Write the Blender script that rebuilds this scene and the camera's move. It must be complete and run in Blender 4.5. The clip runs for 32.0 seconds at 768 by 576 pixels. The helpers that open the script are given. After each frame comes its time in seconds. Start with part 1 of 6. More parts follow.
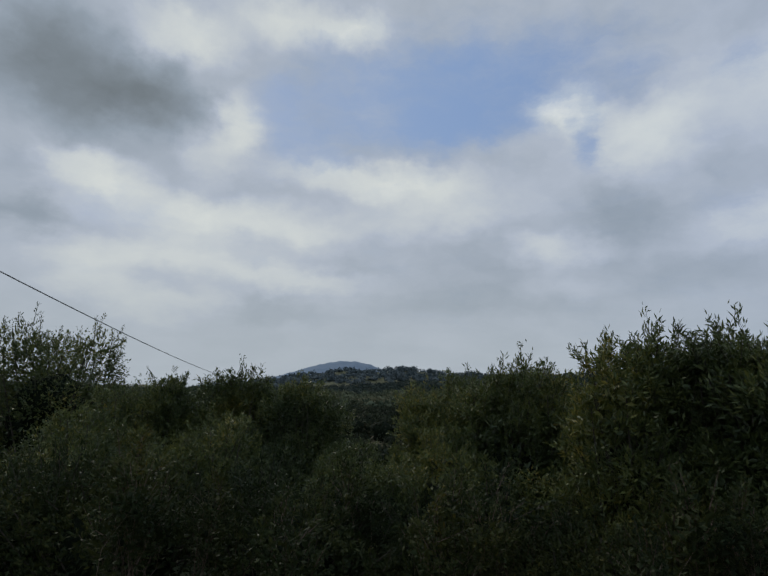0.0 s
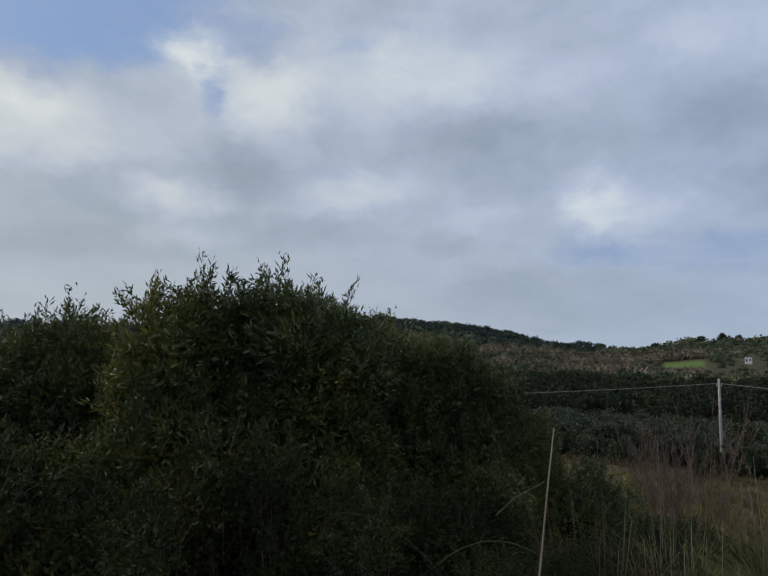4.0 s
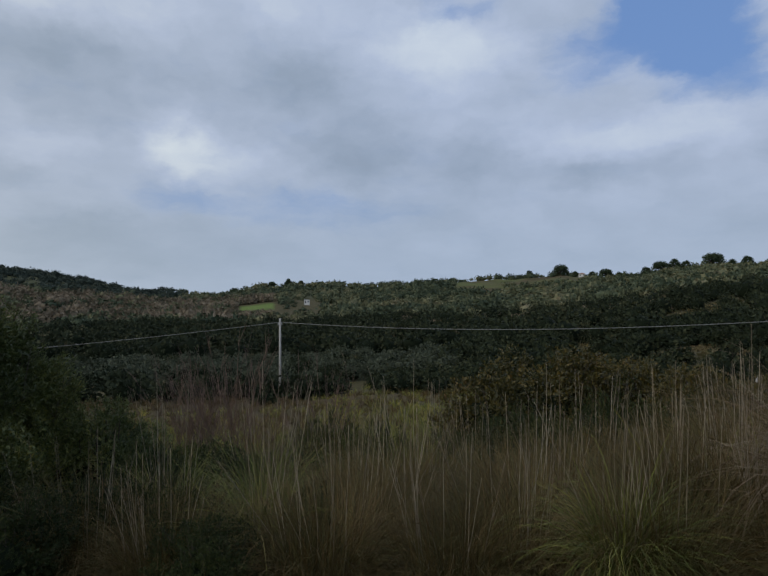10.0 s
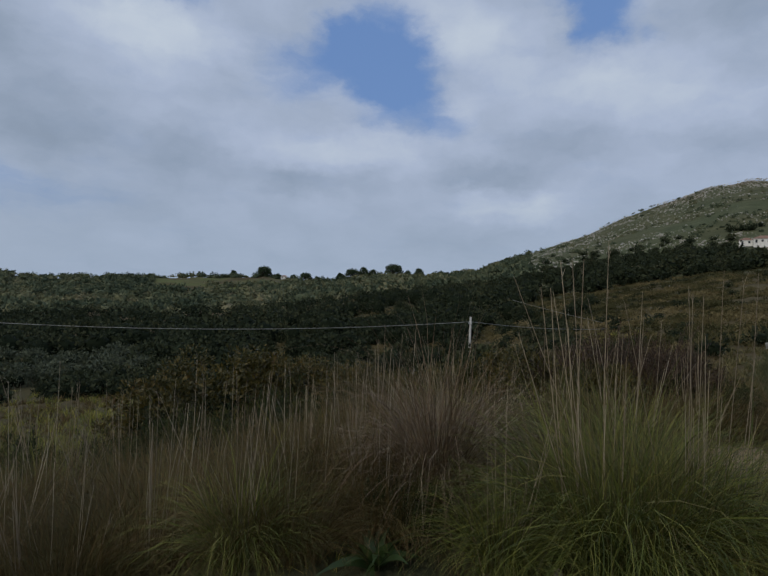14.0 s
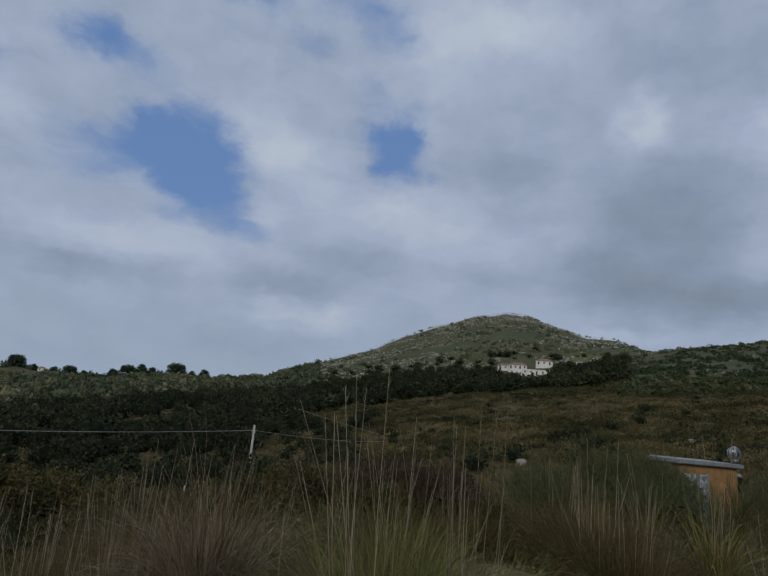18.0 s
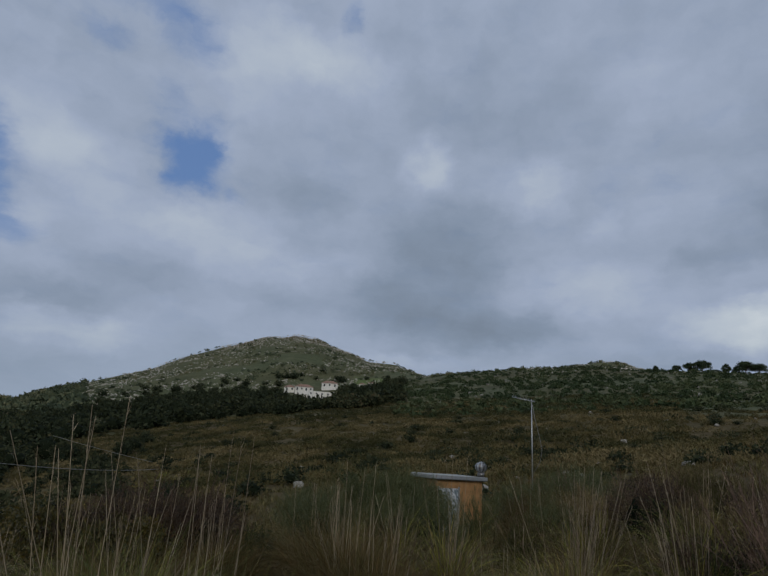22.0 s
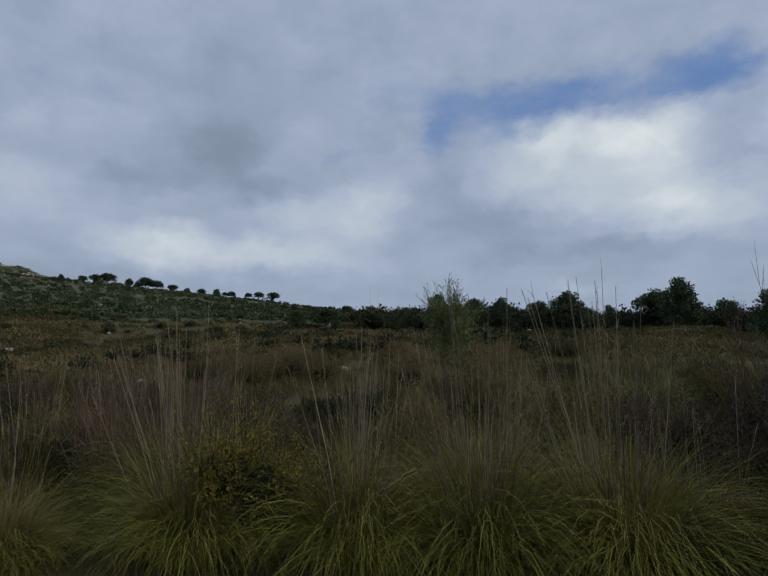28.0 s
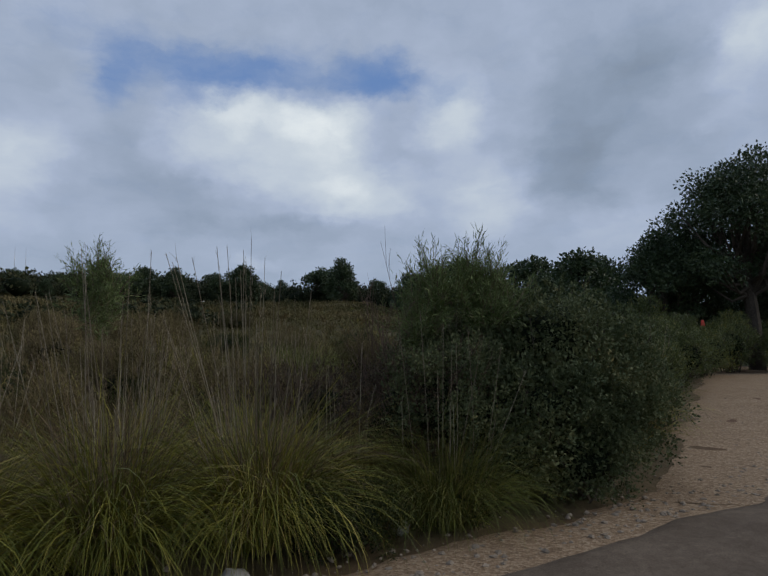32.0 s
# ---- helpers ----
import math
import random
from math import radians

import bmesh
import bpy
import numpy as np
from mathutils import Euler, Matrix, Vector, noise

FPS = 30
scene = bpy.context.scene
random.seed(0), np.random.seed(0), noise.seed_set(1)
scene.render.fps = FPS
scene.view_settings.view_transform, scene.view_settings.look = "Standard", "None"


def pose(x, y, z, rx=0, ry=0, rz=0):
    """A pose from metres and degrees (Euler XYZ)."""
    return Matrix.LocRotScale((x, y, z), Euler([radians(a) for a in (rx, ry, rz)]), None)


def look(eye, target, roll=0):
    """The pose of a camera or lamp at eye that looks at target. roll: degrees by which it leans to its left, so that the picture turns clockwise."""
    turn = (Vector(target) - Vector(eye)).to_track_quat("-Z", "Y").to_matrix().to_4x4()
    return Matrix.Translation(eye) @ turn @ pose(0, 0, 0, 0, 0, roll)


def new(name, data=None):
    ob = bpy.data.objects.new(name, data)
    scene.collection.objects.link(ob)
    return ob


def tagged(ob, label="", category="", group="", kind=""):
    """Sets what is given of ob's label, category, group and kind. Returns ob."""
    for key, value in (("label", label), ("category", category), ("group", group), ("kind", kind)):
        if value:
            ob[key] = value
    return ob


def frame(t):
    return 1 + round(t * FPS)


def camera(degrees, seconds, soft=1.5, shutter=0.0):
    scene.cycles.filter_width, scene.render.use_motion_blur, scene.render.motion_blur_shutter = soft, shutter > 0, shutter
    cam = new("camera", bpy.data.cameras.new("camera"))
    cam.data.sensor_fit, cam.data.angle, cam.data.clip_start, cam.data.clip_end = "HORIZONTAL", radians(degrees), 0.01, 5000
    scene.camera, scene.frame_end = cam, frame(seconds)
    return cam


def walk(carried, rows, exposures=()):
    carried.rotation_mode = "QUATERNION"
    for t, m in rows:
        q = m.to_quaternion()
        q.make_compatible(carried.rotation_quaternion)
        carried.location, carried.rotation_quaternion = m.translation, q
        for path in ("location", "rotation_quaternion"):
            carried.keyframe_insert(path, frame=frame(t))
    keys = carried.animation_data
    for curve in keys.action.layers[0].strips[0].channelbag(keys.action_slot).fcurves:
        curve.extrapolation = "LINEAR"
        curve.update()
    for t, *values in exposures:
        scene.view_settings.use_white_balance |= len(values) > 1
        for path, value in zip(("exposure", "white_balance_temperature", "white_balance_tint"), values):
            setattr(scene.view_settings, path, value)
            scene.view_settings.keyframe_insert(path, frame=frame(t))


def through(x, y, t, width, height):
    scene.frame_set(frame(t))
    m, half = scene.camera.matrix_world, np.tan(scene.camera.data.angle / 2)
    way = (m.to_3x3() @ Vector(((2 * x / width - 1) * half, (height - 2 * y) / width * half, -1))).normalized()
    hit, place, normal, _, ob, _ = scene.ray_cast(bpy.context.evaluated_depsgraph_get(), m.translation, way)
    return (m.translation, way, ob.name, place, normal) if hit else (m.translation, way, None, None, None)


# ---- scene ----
cam = camera(67.45, 32.0, soft=1.5)
PATH = [
    (0, pose(-0.251, -0.215, 1.550, 99.46, -1.87, 69.75)),
    (0.5, pose(-0.269, -0.080, 1.561, 99.41, -1.26, 64.53)),
    (1, pose(-0.285, 0.047, 1.567, 99.06, -0.66, 58.00)),
    (1.5, pose(-0.303, 0.151, 1.570, 98.35, -0.37, 52.30)),
    (2, pose(-0.319, 0.232, 1.573, 97.52, -0.30, 47.58)),
    (2.5, pose(-0.327, 0.305, 1.574, 96.71, -0.41, 43.56)),
    (3, pose(-0.322, 0.369, 1.571, 96.10, -0.54, 40.05)),
    (3.5, pose(-0.307, 0.420, 1.564, 95.69, -0.50, 36.37)),
    (4, pose(-0.279, 0.464, 1.558, 95.32, -0.63, 32.75)),
    (4.5, pose(-0.229, 0.514, 1.554, 94.99, -0.66, 29.24)),
    (6.5, pose(-0.158, 0.558, 1.548, 93.49, -0.31, 16.98)),
    (7, pose(-0.082, 0.573, 1.539, 93.20, -0.06, 13.83)),
    (7.5, pose(-0.014, 0.575, 1.529, 92.86, -0.28, 10.45)),
    (8, pose(0.043, 0.591, 1.519, 92.51, -0.32, 7.01)),
    (8.5, pose(0.095, 0.618, 1.508, 91.94, -0.43, 3.52)),
    (9, pose(0.150, 0.633, 1.498, 91.27, -0.24, -0.01)),
    (9.5, pose(0.199, 0.627, 1.491, 90.61, -0.11, -3.52)),
    (10, pose(0.236, 0.606, 1.489, 90.16, 0.04, -7.01)),
    (10.5, pose(0.276, 0.577, 1.489, 89.94, 0.12, -10.54)),
    (11, pose(0.329, 0.551, 1.488, 89.85, -0.00, -14.41)),
    (11.5, pose(0.397, 0.537, 1.486, 89.82, -0.29, -18.70)),
    (12, pose(0.463, 0.528, 1.485, 89.81, -0.75, -23.18)),
    (12.5, pose(0.506, 0.506, 1.484, 89.89, -1.26, -27.49)),
    (13, pose(0.528, 0.468, 1.486, 90.08, -1.97, -31.01)),
    (13.5, pose(0.544, 0.427, 1.492, 90.36, -2.26, -33.69)),
    (14, pose(0.556, 0.395, 1.500, 90.74, -2.38, -35.90)),
    (14.5, pose(0.558, 0.378, 1.510, 91.22, -2.41, -38.40)),
    (15, pose(0.549, 0.373, 1.521, 91.92, -2.78, -41.76)),
    (15.5, pose(0.533, 0.372, 1.540, 92.85, -2.97, -45.74)),
    (17.5, pose(0.517, 0.366, 1.566, 100.52, -4.91, -55.70)),
    (18, pose(0.508, 0.352, 1.590, 102.64, -5.15, -56.77)),
    (18.5, pose(0.501, 0.331, 1.607, 104.31, -5.35, -58.10)),
    (19, pose(0.500, 0.311, 1.619, 105.39, -5.37, -59.81)),
    (19.5, pose(0.514, 0.296, 1.628, 106.01, -5.26, -61.88)),
    (20, pose(0.540, 0.281, 1.633, 106.29, -5.07, -64.33)),
    (20.5, pose(0.557, 0.253, 1.634, 106.32, -4.85, -67.18)),
    (21, pose(0.558, 0.216, 1.634, 106.36, -4.41, -70.32)),
    (21.5, pose(0.565, 0.179, 1.636, 106.37, -3.91, -73.84)),
    (22, pose(0.595, 0.143, 1.638, 106.32, -3.50, -77.50)),
    (22.5, pose(0.633, 0.103, 1.636, 106.09, -3.09, -81.80)),
    (23, pose(0.655, 0.055, 1.628, 105.60, -2.74, -86.27)),
    (23.5, pose(0.654, -0.014, 1.618, 104.89, -2.56, -90.98)),
    (24, pose(0.632, -0.112, 1.609, 104.07, -2.28, -95.87)),
    (24.5, pose(0.603, -0.211, 1.602, 103.20, -1.86, -101.00)),
    (25, pose(0.570, -0.266, 1.595, 102.39, -1.40, -105.96)),
    (25.5, pose(0.494, -0.258, 1.579, 101.61, -1.13, -110.58)),
    (27.5, pose(0.377, -0.219, 1.556, 99.66, -0.10, -127.67)),
    (28, pose(0.296, -0.202, 1.537, 99.24, 0.11, -131.98)),
    (28.5, pose(0.273, -0.217, 1.529, 98.81, 0.36, -136.18)),
    (29, pose(0.267, -0.243, 1.527, 98.47, 0.49, -140.33)),
    (29.5, pose(0.257, -0.269, 1.526, 98.15, 0.56, -144.50)),
    (30, pose(0.244, -0.291, 1.525, 97.87, 0.72, -148.57)),
    (30.5, pose(0.228, -0.313, 1.524, 97.52, 0.87, -152.60)),
    (31, pose(0.211, -0.346, 1.522, 97.08, 1.00, -156.55)),
    (31.5, pose(0.195, -0.388, 1.517, 96.59, 1.21, -160.24)),
    (32, pose(0.180, -0.427, 1.512, 96.11, 1.29, -163.42)),
]
walk(cam, PATH, [(0, 0.0), (4, 0.1), (9, 0.12), (14, -0.03), (19, -0.22), (23, -0.27), (28, -0.15), (32, -0.05)])

# ---- light: broken cloud, the sun behind cloud in the west ----
SUN_BEARING, SUN_HEIGHT = -104.0, 30.0
sun = new("sun", bpy.data.lights.new("sun", "SUN"))
sun.data.energy, sun.data.angle, sun.data.color = 1.0, radians(12), (1.0, 0.93, 0.82)
_b, _h = radians(SUN_BEARING), radians(SUN_HEIGHT)
SUN_WAY = Vector((math.sin(_b) * math.cos(_h), math.cos(_b) * math.cos(_h), math.sin(_h)))
sun.matrix_world = look(SUN_WAY * 50, (0, 0, 0))

world = bpy.data.worlds.new("sky")
scene.world = world
world.use_nodes = True


class Nodes:
    """Short-hand to wire nodes: sockets or plain values as inputs."""

    def __init__(self, tree):
        self.tree = tree
        tree.nodes.clear()

    def add(self, kind):
        return self.tree.nodes.new(kind)

    def put(self, socket, value):
        if isinstance(value, bpy.types.NodeSocket):
            self.tree.links.new(value, socket)
        else:
            socket.default_value = value

    def math(self, op, a, b=0.0, clamp=False):
        node = self.add("ShaderNodeMath")
        node.operation, node.use_clamp = op, clamp
        self.put(node.inputs[0], a)
        self.put(node.inputs[1], b)
        return node.outputs[0]

    def vec(self, op, a, b=(0, 0, 0)):
        node = self.add("ShaderNodeVectorMath")
        node.operation = op
        self.put(node.inputs[0], a)
        self.put(node.inputs[1], b)
        return node.outputs["Value" if op in ("LENGTH", "DOT_PRODUCT", "DISTANCE") else "Vector"]

    def noise(self, vector, scale, detail=4.0, rough=0.55, distortion=0.0, colour=False):
        node = self.add("ShaderNodeTexNoise")
        self.put(node.inputs["Vector"], vector)
        self.put(node.inputs["Scale"], scale)
        self.put(node.inputs["Detail"], detail)
        self.put(node.inputs["Roughness"], rough)
        self.put(node.inputs["Distortion"], distortion)
        return node.outputs["Color" if colour else "Fac"]

    def remap(self, value, a, b, c=0.0, d=1.0, smooth=True):
        node = self.add("ShaderNodeMapRange")
        node.interpolation_type = "SMOOTHSTEP" if smooth else "LINEAR"
        self.put(node.inputs["Value"], value)
        for n, v in enumerate((a, b, c, d)):
            self.put(node.inputs[n + 1], v)
        return node.outputs["Result"]

    def mix(self, fac, a, b):
        node = self.add("ShaderNodeMix")
        node.data_type = "RGBA"
        self.put(node.inputs["Factor"], fac)
        for n, v in ((6, a), (7, b)):
            self.put(node.inputs[n], v if isinstance(v, bpy.types.NodeSocket) else (*v, 1.0))
        return node.outputs[2]

    def ramp(self, fac, stops):
        node = self.add("ShaderNodeValToRGB")
        ramp = node.color_ramp
        while len(ramp.elements) < len(stops):
            ramp.elements.new(0.5)
        for element, (at, colour) in zip(ramp.elements, stops):
            element.position, element.color = at, (*colour, 1.0)
        self.put(node.inputs[0], fac)
        return node.outputs["Color"]


# Gaps of blue, bright heads and dark bellies among the clouds: bearing, height, half-width, half-height (degrees), strength.
BLUE_A = [(-96, 14.6, 4.5, 1.7, 0.45), (-82, 26.9, 3, 2.6, 0.5), (-79, 22.7, 5, 2.7, 0.7), (-71, 27.7, 11.9, 5.3, 1), (-63, 24.7, 7.1, 2.3, 0.8), (-56, 29.5, 11.3, 4.6, 1), (-50, 22.9, 1.3, 2.3, 0.8), (-44, 28.9, 2.9, 1.6, 0.3), (-38, 17.4, 3, 1.2, 0.35), (-36, 27.2, 2.5, 1.7, 0.5), (-13, 8.9, 4.3, 1.9, 0.6), (0, 7.9, 11.6, 1.8, 0.7), (12, 26.3, 2.5, 1.9, 0.5), (16, 25.8, 2.9, 1, 0.6), (25, 30.4, 2.1, 1.8, 0.8), (27, 21.1, 5.3, 2.5, 0.9)]
BLUE_B = [(27, 29.5, 4.8, 1.8, 0.9), (31, 24.3, 2.9, 1.6, 0.7), (34, 23.6, 3.9, 3.7, 0.9), (35, 21.3, 5.6, 3.3, 1), (35, 24.5, 3.7, 2.4, 0.8), (36, 37.4, 2.7, 1.1, 0.6), (37, 19.3, 3.9, 3.1, 1), (39, 37.8, 3.4, 1.9, 0.8), (41, 16.8, 2.9, 1.6, 0.9), (46, 34.8, 2.8, 1.2, 0.7), (49, 38.7, 4.8, 1.6, 0.7), (53, 31.2, 1.6, 1.8, 0.5), (53, 36.9, 3.3, 2.1, 0.8), (55, 27.4, 3.7, 1.6, 0.7), (55, 24.3, 2.1, 1.4, 0.7), (56, 25, 3.3, 2.4, 0.8)]
BLUE_C = [(56, 27.5, 2.6, 2.8, 0.9), (60, 23.1, 1.1, 1, 0.6), (71, 41.2, 1.2, 1.8, 0.6), (99, 25.4, 2.1, 2.3, 0.25), (105, 25.2, 2.1, 1.9, 0.25), (127, 21.9, 1.8, 1.2, 0.45), (134, 29, 2.9, 2.5, 0.35), (138, 23.6, 2.2, 2.2, 0.8), (138, 27.2, 3, 2.6, 0.5), (145, 25.7, 7, 2.6, 1), (157, 26.5, 9.5, 2.1, 1), (163, 28.3, 2.9, 1.2, 0.5), (164, 25.6, 3.3, 1.7, 0.9), (170, 24.6, 3, 1.7, 0.6)]
BRIGHT_A = [(-98, 8.7, 3.8, 1.7, 0.8), (-98, 17.8, 4.8, 1.7, 1), (-92, 11.2, 9.4, 1.8, 0.9), (-91, 6.9, 5.6, 1.8, 0.8), (-91, 31.1, 4.2, 2, 1), (-88, 20.8, 2.8, 2.2, 0.6), (-88, 15.4, 10, 2.1, 1), (-86, 24.2, 2.4, 2.6, 0.9), (-81, 33.7, 7.7, 2, 0.9), (-79, 9.7, 7.7, 1.4, 0.7), (-74, 13.6, 12.7, 1.9, 0.5), (-73, 33.5, 3.2, 1.6, 0.6), (-71, 20.2, 11.1, 1.6, 1), (-64, 17.2, 10.9, 2.4, 0.7), (-54, 13.3, 4.7, 1.6, 0.7), (-53, 9.5, 3.9, 1.4, 0.5)]
BRIGHT_B = [(-53, 26.1, 3.6, 1.6, 0.7), (-52, 25.8, 3.3, 1.9, 0.7), (-45, 23, 5.3, 3, 0.9), (-35, 14.9, 5, 1.9, 0.6), (-31, 25.8, 9, 3.4, 0.7), (-23, 12.9, 2.9, 1.4, 0.3), (-19, 24.4, 6, 2.4, 0.4), (-13, 13.6, 2.9, 2.3, 0.6), (-10, 12.3, 5.3, 1.9, 0.5), (-3, 26.2, 7.9, 2, 0.3), (9, 21.6, 6.9, 4.1, 0.35), (11, 23.5, 4.2, 2.9, 0.5), (17, 22.2, 3.4, 2.5, 0.4), (31, 14.2, 9, 2, 0.5), (41, 25.7, 4, 2.9, 0.5), (45, 9.7, 2.9, 1.3, 0.5)]
BRIGHT_C = [(46, 23.4, 5.9, 2.5, 0.3), (49, 18.2, 7.2, 3.1, 0.5), (49, 8.2, 3.4, 1.3, 0.5), (51, 9.2, 2.8, 1.2, 0.45), (58, 20.5, 6.1, 2.2, 0.4), (59, 34.2, 5, 3.9, 0.35), (63, 38, 6.3, 2.9, 0.55), (65, 17.3, 7.6, 2.2, 0.4), (70, 36.2, 5.6, 2.6, 0.5), (77, 9.1, 6, 0.8, 0.4), (81, 28.4, 2.5, 2.2, 0.7), (92, 25.6, 4, 2.5, 0.5), (98, 22.1, 2.3, 1.4, 0.4), (98, 17.1, 6, 2.6, 0.45), (103, 34, 4.4, 2.5, 0.3), (108, 12.8, 5, 1.9, 0.9)]
BRIGHT_D = [(114, 12.4, 5.8, 1.8, 0.8), (122, 12.2, 5.5, 1.6, 0.6), (125, 16.2, 5, 2.5, 0.6), (127, 11.6, 5.2, 1.8, 0.4), (131, 16.5, 3.7, 2.7, 0.7), (149, 19.3, 6.1, 3.3, 0.85), (151, 8.6, 2.5, 0.7, 0.5), (153, 22.7, 8.1, 2, 1), (157, 16.7, 5.9, 3.3, 0.8), (158, 21.3, 4, 2.7, 0.9), (163, 15.3, 5, 3, 0.8), (171, 22.3, 3.5, 3.6, 1), (174, 14.5, 4, 3.4, 0.8), (185, 10.2, 3.9, 2.3, 0.4), (196, 20.4, 2.2, 3.5, 0.4), (198, 25.1, 3.1, 2.5, 0.9)]
DARK_A = [(-104, 17.4, 1.8, 1.2, 0.4), (-103, 13, 2.8, 1.6, 0.6), (-103, 29, 5.5, 2.5, 0.7), (-101, 24.7, 8.6, 4, 1.25), (-93, 25.6, 4.8, 2.8, 0.8), (-82, 6.4, 7, 1.2, 0.5), (-65, 12.9, 11.3, 1.9, 0.45), (-59, 8.6, 9.4, 2.4, 0.45), (-49, 16.2, 10, 2.3, 0.5), (-42, 10.8, 7.2, 1.9, 0.35), (-27, 10.1, 3.4, 1.2, 0.4), (-22, 19.4, 8.7, 4.1, 0.45), (-20, 4.9, 5.4, 1.9, 0.3), (-15, 3.8, 13.2, 2.8, 0.4)]
DARK_B = [(-1, 19.3, 9.3, 2.7, 0.5), (5, 13.3, 7.6, 3.2, 0.55), (10, 7.6, 6.5, 2.4, 0.3), (17, 12.5, 4.3, 2.8, 0.3), (26, 10.4, 5.3, 1.4, 0.45), (42, 6.2, 7.8, 1.9, 0.3), (47, 11.9, 5.3, 1.3, 0.45), (50, 16.6, 5.3, 2.6, 0.4), (52, 14.6, 3.8, 1.8, 0.3), (68, 24.7, 7.3, 2.4, 0.4), (76, 15, 9.5, 2.4, 0.55), (83, 22, 7, 3.2, 0.5), (84, 18.3, 6.6, 3.1, 0.5), (84, 12.4, 8.7, 2.3, 0.5)]
DARK_C = [(89, 32.8, 9.2, 4.9, 0.25), (89, 12.8, 8.3, 1.9, 0.35), (102, 9.2, 7.8, 1, 0.35), (109, 18.7, 4.6, 1.4, 0.4), (115, 22.1, 4.8, 3, 0.75), (117, 28.2, 7.7, 3.1, 0.3), (120, 18.4, 3.8, 1.3, 0.6), (139, 19.2, 2.2, 2.3, 0.35), (143, 15, 4.5, 2.9, 0.45), (153, 12.1, 10.7, 1.2, 0.45), (182, 17.3, 4.1, 4, 0.5), (185, 21.1, 4.8, 5.5, 0.6), (190, 24.8, 3.7, 3.5, 0.4), (193, 15.7, 3.8, 3.7, 0.35)]


def make_sky():
    k = Nodes(world.node_tree)
    way = k.add("ShaderNodeTexCoord").outputs["Generated"]
    # bearing and height in degrees; the seam of the bearing lies behind the walk's last turn
    seam = radians(45)
    east = k.vec("DOT_PRODUCT", way, (math.cos(seam), -math.sin(seam), 0))
    north = k.vec("DOT_PRODUCT", way, (math.sin(seam), math.cos(seam), 0))
    up = k.vec("DOT_PRODUCT", way, (0, 0, 1))
    bearing = k.math("ADD", k.math("MULTIPLY", k.math("ARCTAN2", east, north), 180 / math.pi), 45)
    height = k.math("MULTIPLY", k.math("ARCSINE", up), 180 / math.pi)
    flat = k.add("ShaderNodeCombineXYZ")
    k.put(flat.inputs[0], bearing)
    k.put(flat.inputs[1], height)
    place = flat.outputs[0]
    # clouds near the skyline are seen edge-on: flatter there
    squeezed = k.add("ShaderNodeCombineXYZ")
    k.put(squeezed.inputs[0], bearing)
    k.put(squeezed.inputs[1], k.math("MULTIPLY", k.math("POWER", k.math("MAXIMUM", height, 0.5), 0.8), 3.2))
    cells = squeezed.outputs[0]
    half = (0.5, 0.5, 0.5)
    wide = k.vec("MULTIPLY", k.vec("SUBTRACT", k.noise(cells, 0.11, 2, 0.5, colour=True), half), (5.0, 3.0, 0))
    curl = k.vec("MULTIPLY", k.vec("SUBTRACT", k.noise(cells, 0.34, 5, 0.58, colour=True), half), (4.2, 3.0, 0))
    bent = k.vec("ADD", place, k.vec("ADD", wide, curl))

    def patches(rows, inner=0.15, outer=1.65):
        total = 0.0
        for b, h, w, e, s in rows:
            off = k.vec("MULTIPLY", k.vec("SUBTRACT", bent, (b, h, 0)), (1 / w, 1 / e, 0))
            total = k.math("ADD", k.remap(k.vec("LENGTH", off), outer, inner, 0.0, s), total)
        return total

    # wisps: streaks drawn out along the wind, and round billows
    streak = k.noise(k.vec("MULTIPLY", k.vec("ADD", cells, curl), (0.5, 1.0, 1.0)), 0.30, 6, 0.62)
    billow = k.noise(k.vec("ADD", cells, curl), 0.16, 5, 0.5)
    gap = k.math("ADD", patches(BLUE_A), k.math("ADD", patches(BLUE_B), patches(BLUE_C)))
    gap = k.math("SUBTRACT", gap, k.math("MULTIPLY", k.math("SUBTRACT", streak, 0.5), 1.3))
    gap = k.remap(gap, -0.05, 1.65)
    bright = k.math("ADD", k.math("ADD", patches(BRIGHT_A), patches(BRIGHT_B)), k.math("ADD", patches(BRIGHT_C), patches(BRIGHT_D)))
    dark = k.math("ADD", patches(DARK_A), k.math("ADD", patches(DARK_B), patches(DARK_C)))
    tone = k.math("SUBTRACT", k.math("MULTIPLY", bright, 0.31), k.math("MULTIPLY", dark, 0.30))
    tone = k.math("ADD", tone, k.math("MULTIPLY", k.math("SUBTRACT", billow, 0.5), 0.30))
    tone = k.math("ADD", tone, k.math("MULTIPLY", k.math("SUBTRACT", streak, 0.5), 0.08))
    tone = k.math("ADD", tone, k.remap(bearing, -60.0, 60.0, 0.48, 0.475))
    cloud = k.ramp(tone, [(0.0, (0.16, 0.19, 0.23)), (0.3, (0.28, 0.335, 0.43)), (0.55, (0.42, 0.475, 0.60)), (0.8, (0.60, 0.645, 0.70)), (1.0, (0.82, 0.84, 0.84))])
    # warmer towards the hidden sun, cooler away from it
    cloud = k.vec("MULTIPLY", cloud, k.mix(k.remap(bearing, -75.0, 20.0), (1.02, 1.01, 0.93), (0.955, 1.0, 1.035)))
    blue = k.add("ShaderNodeTexSky")
